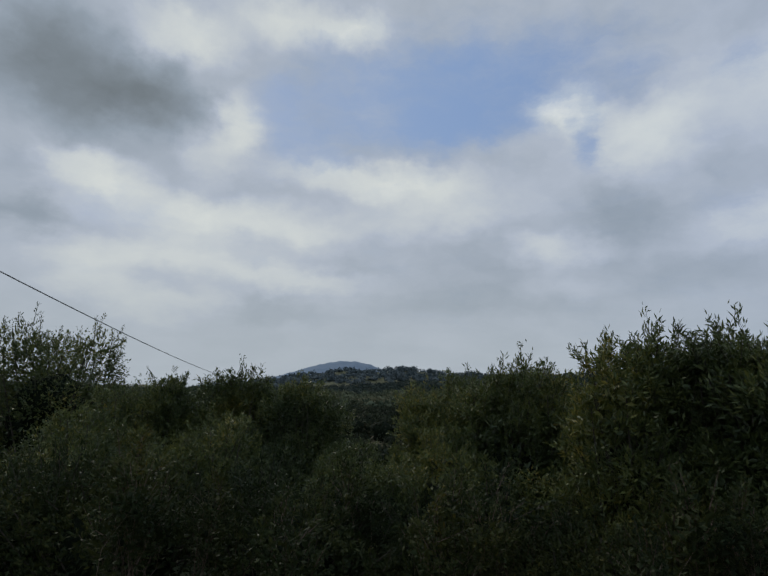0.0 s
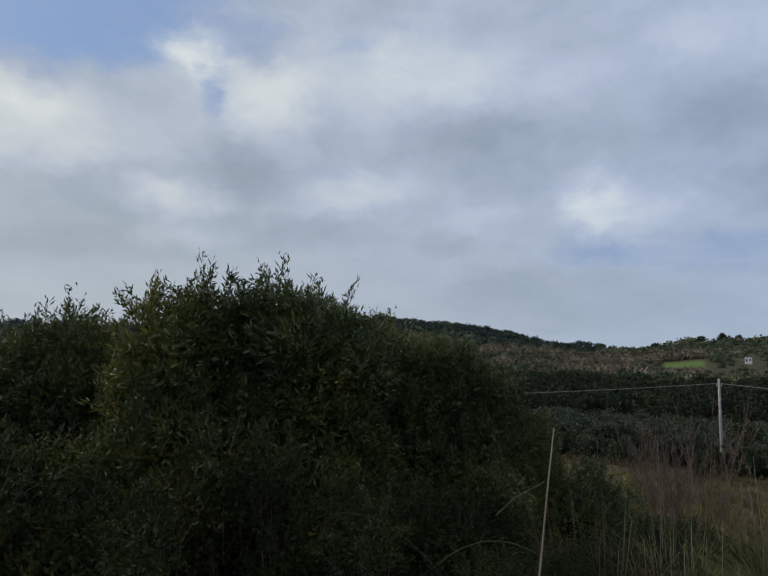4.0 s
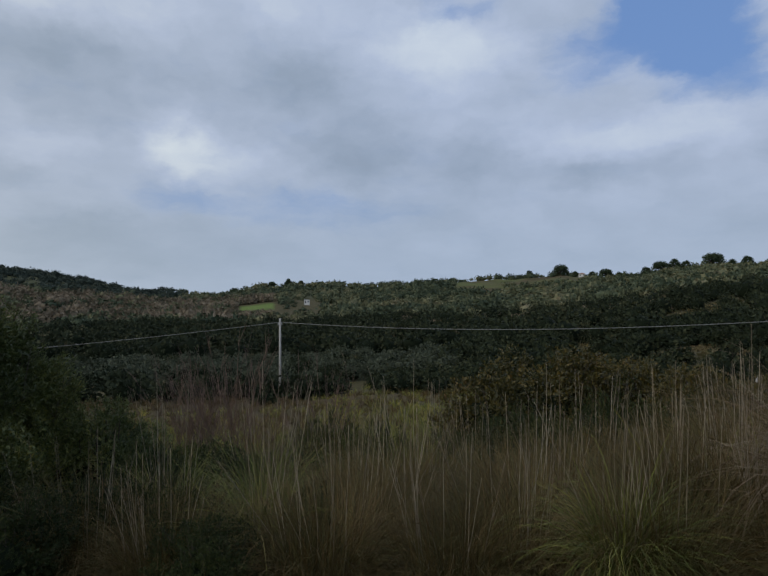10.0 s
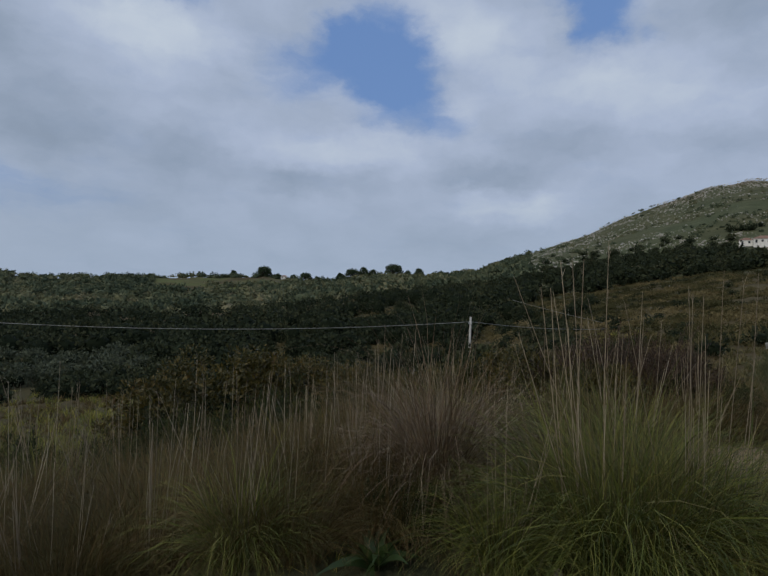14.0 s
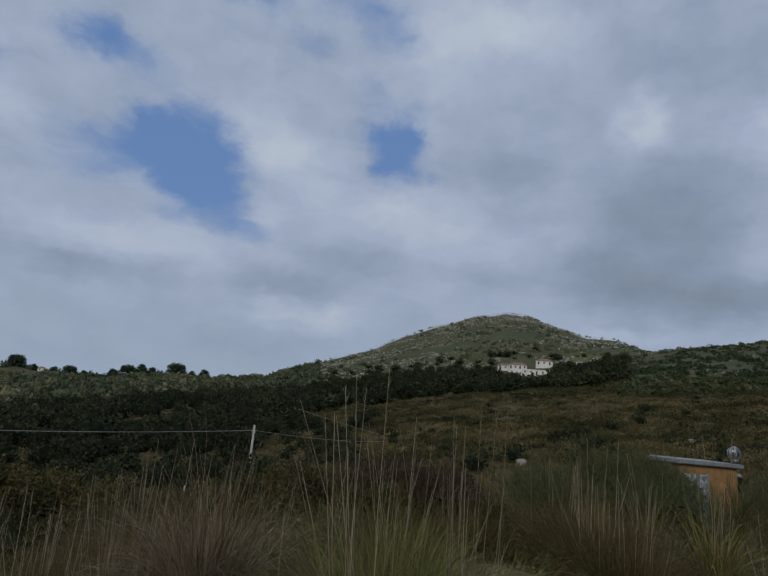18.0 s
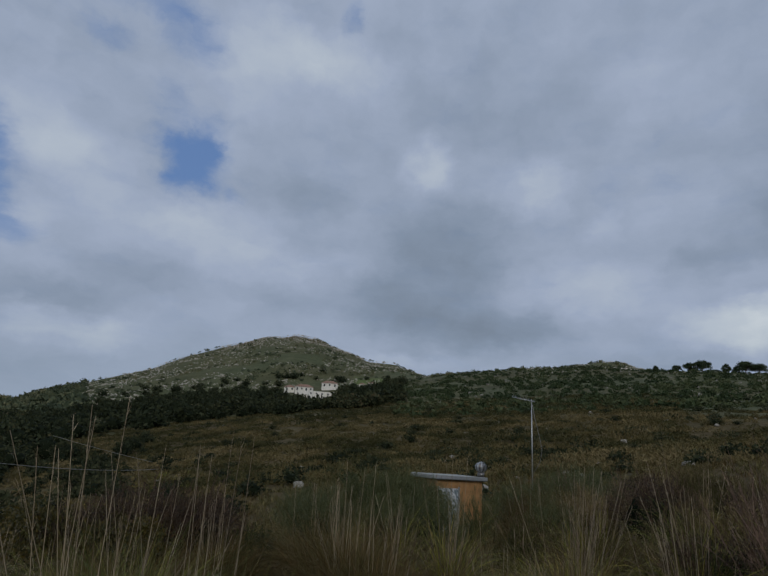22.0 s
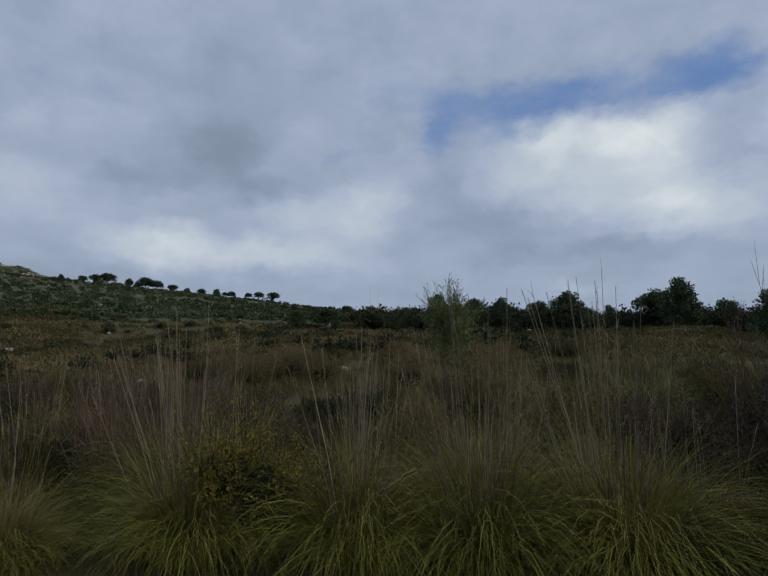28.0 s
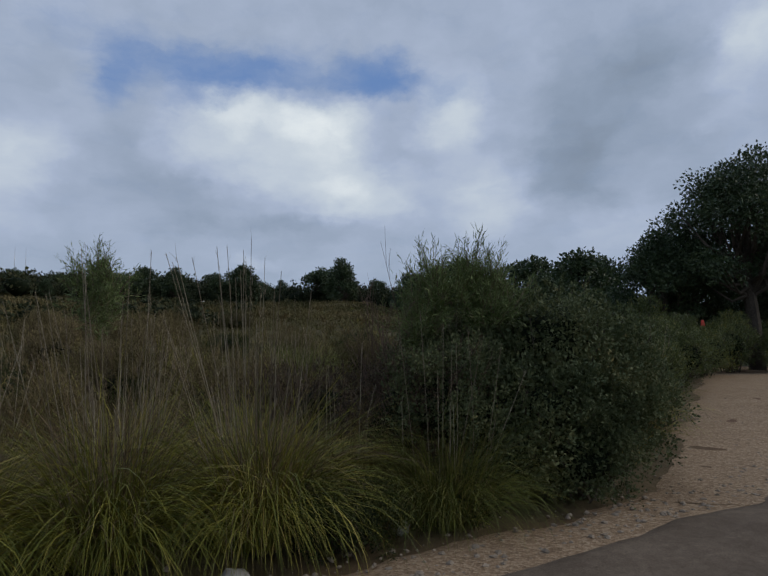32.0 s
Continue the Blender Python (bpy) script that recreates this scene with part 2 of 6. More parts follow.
    blue.sky_type, blue.sun_disc, blue.sun_elevation, blue.sun_rotation = "NISHITA", False, radians(SUN_HEIGHT), radians(SUN_BEARING)
    clear = k.vec("MULTIPLY", blue.outputs[0], (0.075, 0.072, 0.062))
    clear = k.mix(0.75, clear, (0.155, 0.285, 0.60))
    clear = k.mix(k.remap(bearing, -30.0, -70.0, 0.0, 0.3), clear, (0.40, 0.50, 0.62))
    # towards the skyline the air is thicker: pale blue-grey
    low = k.remap(height, 14.0, 1.0, 0.0, 0.55)
    colour = k.mix(low, k.mix(gap, cloud, clear), k.mix(k.remap(bearing, -60.0, 10.0), (0.42, 0.47, 0.50), (0.32, 0.40, 0.51)))
    under = k.remap(height, 0.0, -4.0, 0.0, 1.0)
    colour = k.mix(under, colour, (0.05, 0.055, 0.05))
    back = k.add("ShaderNodeBackground")
    k.put(back.inputs[0], colour)
    back.inputs[1].default_value = 1.0
    k.tree.links.new(back.outputs[0], k.add("ShaderNodeOutputWorld").inputs[0])


make_sky()

# ---- the lie of the land: heights above the eye's level, in degrees, on rings round the road bend ----
EYE = 1.5
NEAR = [(-120, -0.3), (-100, -0.7), (-60, -0.8), (-20, -1.2), (0, -1.5), (20, -1.5), (40, -1.0), (55, -0.55), (65, -0.3), (75, -0.1), (90, 0.05), (120, 0.3),
        (140, 0.35), (155, 0.25), (168, 0.05), (190, 0.0), (240, -0.1)]  # metres, 9 m out
RING_25 = [(-120, -6), (-100, -8), (-60, -11), (-20, -13), (0, -14), (20, -14), (40, -12.5), (55, -9.5), (65, -7), (75, -5.7), (85, -5.0), (95, -3.6), (110, -1),
           (120, 0.4), (130, 1.2), (140, 1.4), (150, 1.1), (160, 0.2), (170, -1.8), (190, -2.4), (240, -4)]
RING_70 = [(-120, -4), (-100, -6), (-60, -8), (-20, -9.2), (-5, -10), (10, -9.4), (20, -8.7), (30, -8), (40, -7), (45, -6.4), (55, -4), (65, -1.8), (75, -0.3), (85, 0.6),
           (95, 1.8), (105, 3), (118, 4), (128, 4.6), (142, 4.5), (160, 4.3), (172, 2.5), (190, 1), (240, -2)]
RING_180 = [(-120, -2.5), (-90, -4), (-45, -5), (-20, -5.6), (0, -5.4), (10, -4.9), (20, -4.2), (28, -3.2), (38, -1.6), (49, -0.4), (64, 2.7), (69, 3.4), (78, 4.7),
            (87, 5.6), (96, 6.2), (110, 6.6), (118, 6.4), (130, 6.0), (150, 5.2), (160, 4.8), (172, 3.5), (190, 2.2), (240, -1)]
RING_450 = [(-120, -1.5), (-90, -2.5), (-60, -2.5), (-45, -2.4), (-20, -2.8), (0, -2.6), (20, -1.7), (30, -0.4), (40, 1.0), (46, 1.8), (55, 3.5), (68, 5.6), (75, 6.3),
            (80, 7.1), (84, 8.1), (90, 8.7), (97, 8.9), (106, 8.75), (112, 8.5), (118, 8.0), (121, 7.6), (129, 6.9), (137, 6.4), (160, 5), (190, 3), (240, 0)]
RIDGE_WEST = [(-120, -1), (-90, -1.5), (-60, 0.2), (-45, 1.9), (-35, 2.15), (-30, 2.05), (-22.7, 1.1), (-16, -0.05), (-10.6, -0.65), (-8, -0.35), (-2.2, 0.35), (3.5, 0.15), (6, 0.0), (10, 0.45),
              (14.6, 0.9), (20, 0.85), (24, 1.3), (30, 1.0), (36, 1.9), (40, 1.9), (45, 2.45)]
CONE = [(46, 3.1), (50.5, 4.75), (55, 6.65), (60, 8.6), (63, 9.7), (65.5, 10.55), (68, 10.95), (70, 10.75), (73, 9.85), (75.5, 9.05), (78.2, 8.75), (81, 7.7), (86, 6.8), (91, 8.4),
        (95.4, 9.1), (97.7, 9.6), (99.6, 9.5), (101.5, 8.7), (107, 7.0), (125, 5.5), (160, 4), (190, 2.5), (240, 0)]
RING_1400 = [(-120, -1.2), (-90, -1.9), (-85, -1.0), (-80, 0.0), (-74, 1.05), (-68, 1.4), (-63, 1.0), (-50, 0.8), (-30, 0.4), (-12, -1.2), (40, -1), (60, 5), (70, 6), (80, 4), (100, 4), (130, 3), (190, 1.5), (240, 0)]


def ring(rows, bearing, r):
    b, h = np.array(rows, float).T
    return EYE + r * np.tan(np.radians(np.interp(bearing, b, h)))


def bearing_of(x, y):
    return (np.degrees(np.arctan2(x, y)) + 120) % 360 - 120


ROAD_ALONG, ROAD_ACROSS = np.array((0.677, 0.736)), np.array((0.736, -0.677))
ROAD_RIGHT, ROAD_LEFT = 3.59, 0.9


def fractal(x, y, size, seed, octaves=4):
    """Soft value noise on arrays, about -1 to 1."""
    total, weight = 0.0, 1.0
    rng = np.random.RandomState(seed)
    for _ in range(octaves):
        table = rng.uniform(-1, 1, (128, 128))
        u, v = np.asarray(x) / size + 57.3, np.asarray(y) / size + 31.7
        i, j = np.floor(u).astype(int), np.floor(v).astype(int)
        p, q = u - i, v - j
        p, q = p * p * (3 - 2 * p), q * q * (3 - 2 * q)
        i0, i1, j0, j1 = i % 128, (i + 1) % 128, j % 128, (j + 1) % 128
        total = total + weight * ((table[i0, j0] * (1 - p) + table[i1, j0] * p) * (1 - q) + (table[i0, j1] * (1 - p) + table[i1, j1] * p) * q)
        size, weight = size / 2, weight / 2
    return total


def land(x, y):
    """The ground's height at arrays of places."""
    x, y = np.asarray(x, float), np.asarray(y, float)
    r, b = np.hypot(x, y), bearing_of(x, y)
    nb, nh = np.array(NEAR, float).T
    rings = [(0.0, 0 * r), (4.0, 0.12 * np.interp(b, nb, nh)), (9.0, np.interp(b, nb, nh))]
    for radius, rows in ((25, RING_25), (70, RING_70), (180, RING_180), (450, RING_450), (880, RIDGE_WEST + CONE), (1400, RING_1400)):
        rings.append((float(radius), ring(rows, b, radius)))
    rings += [(2600.0, EYE + 0 * r - 40), (5200.0, EYE + 0 * r - 120)]
    z = rings[-1][1] + 0 * r
    for (r0, z0), (r1, z1) in zip(rings, rings[1:]):
        f = np.clip((r - r0) / (r1 - r0), 0, 1)
        z = np.where((r >= r0) & (r < r1), z0 + (z1 - z0) * f, z)
    z = z + fractal(x, y, 60, 3, 3) * np.clip((r - 100) / 1500, 0, 1) * 7 + fractal(x, y, 7, 5, 3) * np.clip((r - 6) / 60, 0, 1) * 0.35
    # the slope before the hillside houses is lowered to fit the camera's view of them
    z = z - 6.0 * np.exp(-((b - 70.7) / 2.4) ** 2) * np.clip((r - 190) / 90, 0, 1) * np.clip((426 - r) / 8, 0, 1)
    # the road lies level across its width
    along, across = x * ROAD_ALONG[0] + y * ROAD_ALONG[1], x * ROAD_ACROSS[0] + y * ROAD_ACROSS[1]
    bed = np.where(along > 5, -0.06 * (along - 5), 0.0)
    near = np.clip(1 - np.maximum(np.abs(across - 1.8) - 2.7, 0) / 0.9, 0, 1) * np.clip((np.where(along > 0, 10.5, 26) - np.abs(along)) / np.where(along > 0, 5, 10), 0, 1)
    near = near * near * (3 - 2 * near)
    # the gravel track that leaves the road
    tz = np.clip(1 - np.maximum(np.abs(x - track_x(y)) - 2.0, 0) / 1.2, 0, 1) * np.clip((-y - 6) / 2, 0, 1) * np.clip((y + 30) / 6, 0, 1)
    z = z * (1 - tz) + tz * np.clip((-y - 8) / 14, 0, 1) * 0.42
    return z * (1 - near) + bed * near


def track_x(y):
    return -2.9 - 0.24 * (-8 - y)


def land1(x, y):
    return float(land(np.array([x]), np.array([y]))[0])


# ---- materials ----
def material(name):
    made = bpy.data.materials.new(name)
    made.use_nodes = True
    return made, Nodes(made.node_tree)


def finish(k, colour, rough=0.8, metal=0.0, bump=None, strength=0.3, distance=0.02, gloss=0.3, through=0.0):
    shader = k.add("ShaderNodeBsdfPrincipled")
    k.put(shader.inputs["Base Color"], colour if isinstance(colour, bpy.types.NodeSocket) else (*colour, 1))
    k.put(shader.inputs["Roughness"], rough)
    shader.inputs["Metallic"].default_value = metal
    shader.inputs["Specular IOR Level"].default_value = gloss
    if bump is not None:
        relief = k.add("ShaderNodeBump")
        relief.inputs["Strength"].default_value, relief.inputs["Distance"].default_value = strength, distance
        k.put(relief.inputs["Height"], bump)
        k.tree.links.new(relief.outputs[0], shader.inputs["Normal"])
    out = shader.outputs[0]
    if through:
        glow = k.add("ShaderNodeBsdfTranslucent")
        k.put(glow.inputs[0], colour if isinstance(colour, bpy.types.NodeSocket) else (*colour, 1))
        both = k.add("ShaderNodeMixShader")
        both.inputs[0].default_value = through
        k.tree.links.new(out, both.inputs[1])
        k.tree.links.new(glow.outputs[0], both.inputs[2])
        out = both.outputs[0]
    k.tree.links.new(out, k.add("ShaderNodeOutputMaterial").inputs[0])


def leafy(name, stops, rough=0.55, gloss=0.3, patch=0.8, through=0.15, spread=0.65, broad=None):
    """Foliage: each leaf or blade its own shade, with drifts of colour over the whole plant."""
    made, k = material(name)
    place = k.add("ShaderNodeNewGeometry")
    own = place.outputs["Random Per Island"]
    drift = k.noise(place.outputs["Position"], patch, 3, 0.6)
    if broad:
        drift = k.math("ADD", k.math("MULTIPLY", drift, 0.45), k.math("MULTIPLY", k.noise(place.outputs["Position"], broad, 4, 0.6), 0.55))
    mixed = k.math("ADD", k.math("MULTIPLY", own, spread), k.math("MULTIPLY", k.remap(drift, 0.38 if broad else 0.3, 0.62 if broad else 0.7), 1 - spread))
    finish(k, k.ramp(mixed, stops), rough, gloss=gloss, through=through)
    return made


def plain(name, colour, rough=0.7, metal=0.0, grain=30.0, amount=0.25, gloss=0.4):
    made, k = material(name)
    place = k.add("ShaderNodeTexCoord").outputs["Object"]
    fine, broad = k.noise(place, grain, 4), k.noise(place, grain / 9, 3)
    shade = k.math("ADD", k.math("MULTIPLY", fine, 0.5), k.math("MULTIPLY", broad, 0.5))
    dark, light = tuple(c * (1 - amount) for c in colour), tuple(min(1, c * (1 + amount)) for c in colour)
    finish(k, k.mix(k.remap(shade, 0.3, 0.7), dark, light), rough, metal, fine, 0.2, 0.01, gloss)
    return made


def make_ground():
    made, k = material("ground_cover")
    geo = k.add("ShaderNodeNewGeometry")
    place = geo.outputs["Position"]
    cover = k.add("ShaderNodeVertexColor")
    cover.layer_name = "cover"
    parts = k.add("ShaderNodeSeparateColor")
    k.put(parts.inputs[0], cover.outputs[0])
    fine, mid, broad = k.noise(place, 14, 5, 0.7), k.noise(place, 0.9, 6, 0.65), k.noise(place, 0.06, 6, 0.65)
    blend = k.math("ADD", k.math("MULTIPLY", mid, 0.55), k.math("MULTIPLY", broad, 0.45))
    dry = k.ramp(blend, [(0.3, (0.036, 0.032, 0.015)), (0.5, (0.085, 0.067, 0.033)), (0.7, (0.16, 0.12, 0.062))])
    green = k.ramp(blend, [(0.3, (0.034, 0.046, 0.024)), (0.5, (0.078, 0.090, 0.047)), (0.7, (0.17, 0.16, 0.095))])
    soil = k.ramp(k.math("ADD", k.math("MULTIPLY", fine, 0.5), k.math("MULTIPLY", mid, 0.5)), [(0.3, (0.085, 0.048, 0.03)), (0.6, (0.17, 0.105, 0.07)), (0.75, (0.27, 0.21, 0.16))])
    colour = k.mix(parts.outputs["Green"], dry, green)
    colour = k.mix(parts.outputs["Red"], colour, soil)
    meadow = k.ramp(fine, [(0.3, (0.10, 0.15, 0.04)), (0.7, (0.17, 0.23, 0.06))])
    colour = k.mix(parts.outputs["Blue"], colour, meadow)
    finish(k, colour, 0.95, bump=k.math("ADD", k.math("MULTIPLY", fine, 0.4), mid), strength=0.6, distance=0.12, gloss=0.1)
    return made


def make_asphalt():
    made, k = material("asphalt")
    place = k.add("ShaderNodeNewGeometry").outputs["Position"]
    grit, worn = k.noise(place, 120, 3, 0.7), k.math("ADD", k.math("MULTIPLY", k.noise(place, 1.3, 5, 0.6), 0.5), k.math("MULTIPLY", k.noise(place, 14, 5, 0.7), 0.5))
    cell = k.add("ShaderNodeTexVoronoi")
    cell.feature = "DISTANCE_TO_EDGE"
    k.put(cell.inputs["Vector"], place)
    cell.inputs["Scale"].default_value = 1.7
    k.put(cell.inputs["Vector"], k.vec("ADD", place, k.vec("MULTIPLY", k.noise(place, 2.0, 5, 0.7, colour=True), (0.6, 0.6, 0.6))))
    colour = k.ramp(k.math("ADD", k.math("MULTIPLY", grit, 0.5), k.math("MULTIPLY", worn, 0.5)), [(0.34, (0.062, 0.046, 0.034)), (0.5, (0.135, 0.102, 0.076)), (0.64, (0.23, 0.18, 0.136))])
    colour = k.mix(k.remap(k.math("ADD", cell.outputs[0], k.math("MULTIPLY", grit, 0.02)), 0.014, 0.008, 0.0, 0.35), colour, (0.03, 0.03, 0.03))
    finish(k, colour, 0.85, bump=grit, strength=0.5, distance=0.006, gloss=0.12)
    return made


def make_gravel():
    made, k = material("gravel_soil")
    place = k.add("ShaderNodeNewGeometry").outputs["Position"]
    cells = k.add("ShaderNodeTexVoronoi")
    k.put(cells.inputs["Vector"], place)
    cells.inputs["Scale"].default_value = 45
    broad = k.math("ADD", k.math("MULTIPLY", k.noise(place, 1.1, 5, 0.6), 0.5), k.math("MULTIPLY", k.noise(place, 9, 6, 0.7), 0.5))
    grey = k.add("ShaderNodeSeparateColor")
    k.put(grey.inputs[0], cells.outputs["Color"])
    colour = k.ramp(k.math("ADD", k.math("MULTIPLY", grey.outputs[0], 0.45), k.math("MULTIPLY", broad, 0.55)), [(0.2, (0.14, 0.092, 0.058)), (0.5, (0.27, 0.185, 0.116)), (0.8, (0.40, 0.305, 0.21))])
    finish(k, colour, 0.95, bump=cells.outputs["Distance"], strength=0.6, distance=0.012, gloss=0.15)
    return made


GROUND, ASPHALT, GRAVEL = make_ground(), make_asphalt(), make_gravel()
BUSH_LEAF = leafy("bush_leaf", [(0.0, (0.028, 0.043, 0.015)), (0.5, (0.079, 0.103, 0.030)), (0.85, (0.170, 0.176, 0.043)), (1.0, (0.348, 0.267, 0.057))], 0.45, 0.4, 1.1, 0.2, 0.5)
MASTIC_LEAF = leafy("mastic_leaf", [(0.0, (0.032, 0.048, 0.020)), (0.5, (0.088, 0.108, 0.048)), (0.9, (0.153, 0.159, 0.070)), (1.0, (0.221, 0.180, 0.070))], 0.6, 0.2, 2.0, 0.15, 0.5)
YOUNG_LEAF = leafy("young_leaf", [(0.0, (0.021, 0.024, 0.007)), (0.5, (0.064, 0.058, 0.014)), (0.85, (0.132, 0.092, 0.018)), (1.0, (0.128, 0.059, 0.017))], 0.5, 0.35, 1.0)
RUSSET_LEAF = leafy("russet_leaf", [(0.0, (0.022, 0.016, 0.012)), (0.5, (0.050, 0.034, 0.022)), (1.0, (0.10, 0.065, 0.035))], 0.6, 0.25, 1.0)
OAK_LEAF = leafy("oak_leaf", [(0.0, (0.017, 0.031, 0.014)), (0.6, (0.044, 0.071, 0.029)), (1.0, (0.093, 0.116, 0.048))], 0.5, 0.35, 0.6)
GREEN_BLADE = leafy("green_blade", [(0.0, (0.044, 0.059, 0.013)), (0.4, (0.143, 0.155, 0.025)), (0.75, (0.304, 0.276, 0.045)), (1.0, (0.426, 0.305, 0.105))], 0.55, 0.3, 1.6, 0.2, 0.7)
DEEP_BLADE = leafy("deep_green_blade", [(0.0, (0.031, 0.047, 0.014)), (0.4, (0.102, 0.124, 0.028)), (0.75, (0.210, 0.212, 0.046)), (1.0, (0.324, 0.260, 0.109))], 0.6, 0.2, 1.6, 0.2, 0.7)
DRY_BLADE = leafy("dry_blade", [(0.0, (0.030, 0.026, 0.010)), (0.45, (0.086, 0.062, 0.020)), (0.8, (0.149, 0.096, 0.038)), (1.0, (0.246, 0.156, 0.073))], 0.7, 0.2, 1.4, 0.15)
OLIVE_BLADE = leafy("olive_blade", [(0.0, (0.043, 0.044, 0.016)), (0.5, (0.117, 0.106, 0.039)), (0.85, (0.206, 0.167, 0.071)), (1.0, (0.325, 0.247, 0.131))], 0.7, 0.2, 1.4, 0.15, 0.5)
GREY_BLADE = leafy("grey_blade", [(0.0, (0.053, 0.036, 0.022)), (0.5, (0.145, 0.101, 0.063)), (1.0, (0.304, 0.217, 0.142))], 0.7, 0.2, 1.4, 0.12)
STALK = leafy("straw_stalk", [(0.0, (0.130, 0.098, 0.065)), (0.6, (0.290, 0.235, 0.162)), (1.0, (0.480, 0.412, 0.304))], 0.6, 0.3, 2.0, 0.05)
TWIG = leafy("red_twig", [(0.0, (0.066, 0.043, 0.033)), (0.6, (0.150, 0.100, 0.076)), (1.0, (0.270, 0.189, 0.144))], 0.7, 0.2, 2.0, 0.0)
BARK = plain("bark", (0.075, 0.062, 0.05), 0.9, grain=18, amount=0.4, gloss=0.1)
WOODS = leafy("woods_leaf", [(0.0, (0.014, 0.021, 0.011)), (0.5, (0.031, 0.040, 0.020)), (0.85, (0.057, 0.061, 0.030)), (1.0, (0.093, 0.079, 0.045))], 0.8, 0.12, 0.08, 0.0, 0.5, 0.018)
# near black: shade deep inside bushes and crowns, given as a colour
HEART = plain("painted_leaf_shade", (0.012, 0.017, 0.009), 0.9, grain=14, amount=0.4, gloss=0.05)
# lighter than the near woods: some distance haze is mixed into the colour
FAR_WOODS = leafy("hazed_woods_leaf", [(0.0, (0.039, 0.055, 0.036)), (0.45, (0.086, 0.105, 0.062)), (0.8, (0.163, 0.163, 0.091)), (1.0, (0.234, 0.206, 0.126))], 0.9, 0.08, 0.05, 0.0, 0.25, 0.011)
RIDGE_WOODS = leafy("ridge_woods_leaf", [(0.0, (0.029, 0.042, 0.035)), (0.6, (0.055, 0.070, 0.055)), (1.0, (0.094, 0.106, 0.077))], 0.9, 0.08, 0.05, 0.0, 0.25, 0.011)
BARE_WOODS = leafy("bare_woods", [(0.0, (0.088, 0.078, 0.052)), (0.6, (0.182, 0.146, 0.101)), (1.0, (0.270, 0.221, 0.156))], 0.9, 0.08, 0.05, 0.0, 0.35, 0.015)
OLIVE = leafy("olive_leaf", [(0.0, (0.040, 0.050, 0.030)), (1.0, (0.105, 0.120, 0.075))], 0.7, 0.2, 0.1, 0.0)
# bush leaf darkened: the shade under the overhanging bushes is in its colour
SHADE_LEAF = leafy("shaded_bush_leaf", [(0.0, (0.011, 0.019, 0.007)), (0.5, (0.030, 0.042, 0.013)), (0.9, (0.073, 0.077, 0.020)), (1.0, (0.152, 0.120, 0.024))], 0.6, 0.15, 1.1, 0.15, 0.42)
RIDGE_SHRUB = leafy("ridge_shrub_leaf", [(0.0, (0.026, 0.042, 0.020)), (0.5, (0.052, 0.074, 0.034)), (1.0, (0.10, 0.115, 0.058))], 0.8, 0.12, 0.08, 0.0, 0.3, 0.02)
SCRUB = leafy("scrub_leaf", [(0.0, (0.032, 0.035, 0.014)), (0.4, (0.074, 0.069, 0.029)), (0.75, (0.133, 0.109, 0.050)), (1.0, (0.218, 0.173, 0.091))], 0.8, 0.1, 0.12, 0.0, 0.22, 0.03)
# blue-grey leaf colours carry the haze of the distance
HAZY_WOODS = leafy("haze_tinted_woods", [(0.0, (0.065, 0.087, 0.090)), (1.0, (0.138, 0.162, 0.158))], 0.9, 0.05, 0.04, 0.0, 0.3, 0.011)
# limestone lightened so that its colour holds the sun on the hill
SUNLIT_ROCK = plain("sunlit_limestone", (0.45, 0.42, 0.37), 0.9, grain=0.6, amount=0.25, gloss=0.1)
CHIPPINGS = plain("gravel_stone", (0.25, 0.205, 0.16), 0.9, grain=9.0, amount=0.35, gloss=0.1)
ROCK = plain("limestone", (0.30, 0.285, 0.26), 0.9, grain=3.0, amount=0.3, gloss=0.15)


# ---- mesh helpers ----
def sheet(name, verts, faces, mat, smooth=False):
    """A mesh from arrays of corners and of faces with one number of corners each."""
    verts, faces = np.asarray(verts, np.float32), np.asarray(faces, np.int32)
    me = bpy.data.meshes.new(name)
    me.vertices.add(len(verts))
    me.vertices.foreach_set("co", verts.ravel())
    n, c = faces.shape
    me.loops.add(n * c)
    me.loops.foreach_set("vertex_index", faces.ravel())
    me.polygons.add(n)
    me.polygons.foreach_set("loop_start", np.arange(0, n * c, c, dtype=np.int32))
    me.polygons.foreach_set("use_smooth", np.full(n, smooth))
    me.update(calc_edges=True)
    me.materials.append(mat)
    return me


def thing(name, x, y, z=None, turn=0.0, scale=1.0, label="", category="", group="", kind=""):
    ob = new(name)
    ob.empty_display_size = 0.1
    ob.location = (x, y, land1(x, y) if z is None else z)
    ob.rotation_euler.z = turn
    ob.scale = (scale, scale, scale)
    return tagged(ob, label, category, group, kind)


def piece(name, me, parent, label="", at=(0, 0, 0), turn=(0, 0, 0)):
    ob = new(name, me)
    ob.parent = parent
    ob.location, ob.rotation_euler = at, turn
    return tagged(ob, label)


def part(name, bm, mat, parent, label="", smooth=False):
    me = bpy.data.meshes.new(name)
    bm.to_mesh(me)
    bm.free()
    me.materials.append(mat)
    for p in me.polygons:
        p.use_smooth = smooth
    return piece(name, me, parent, label)


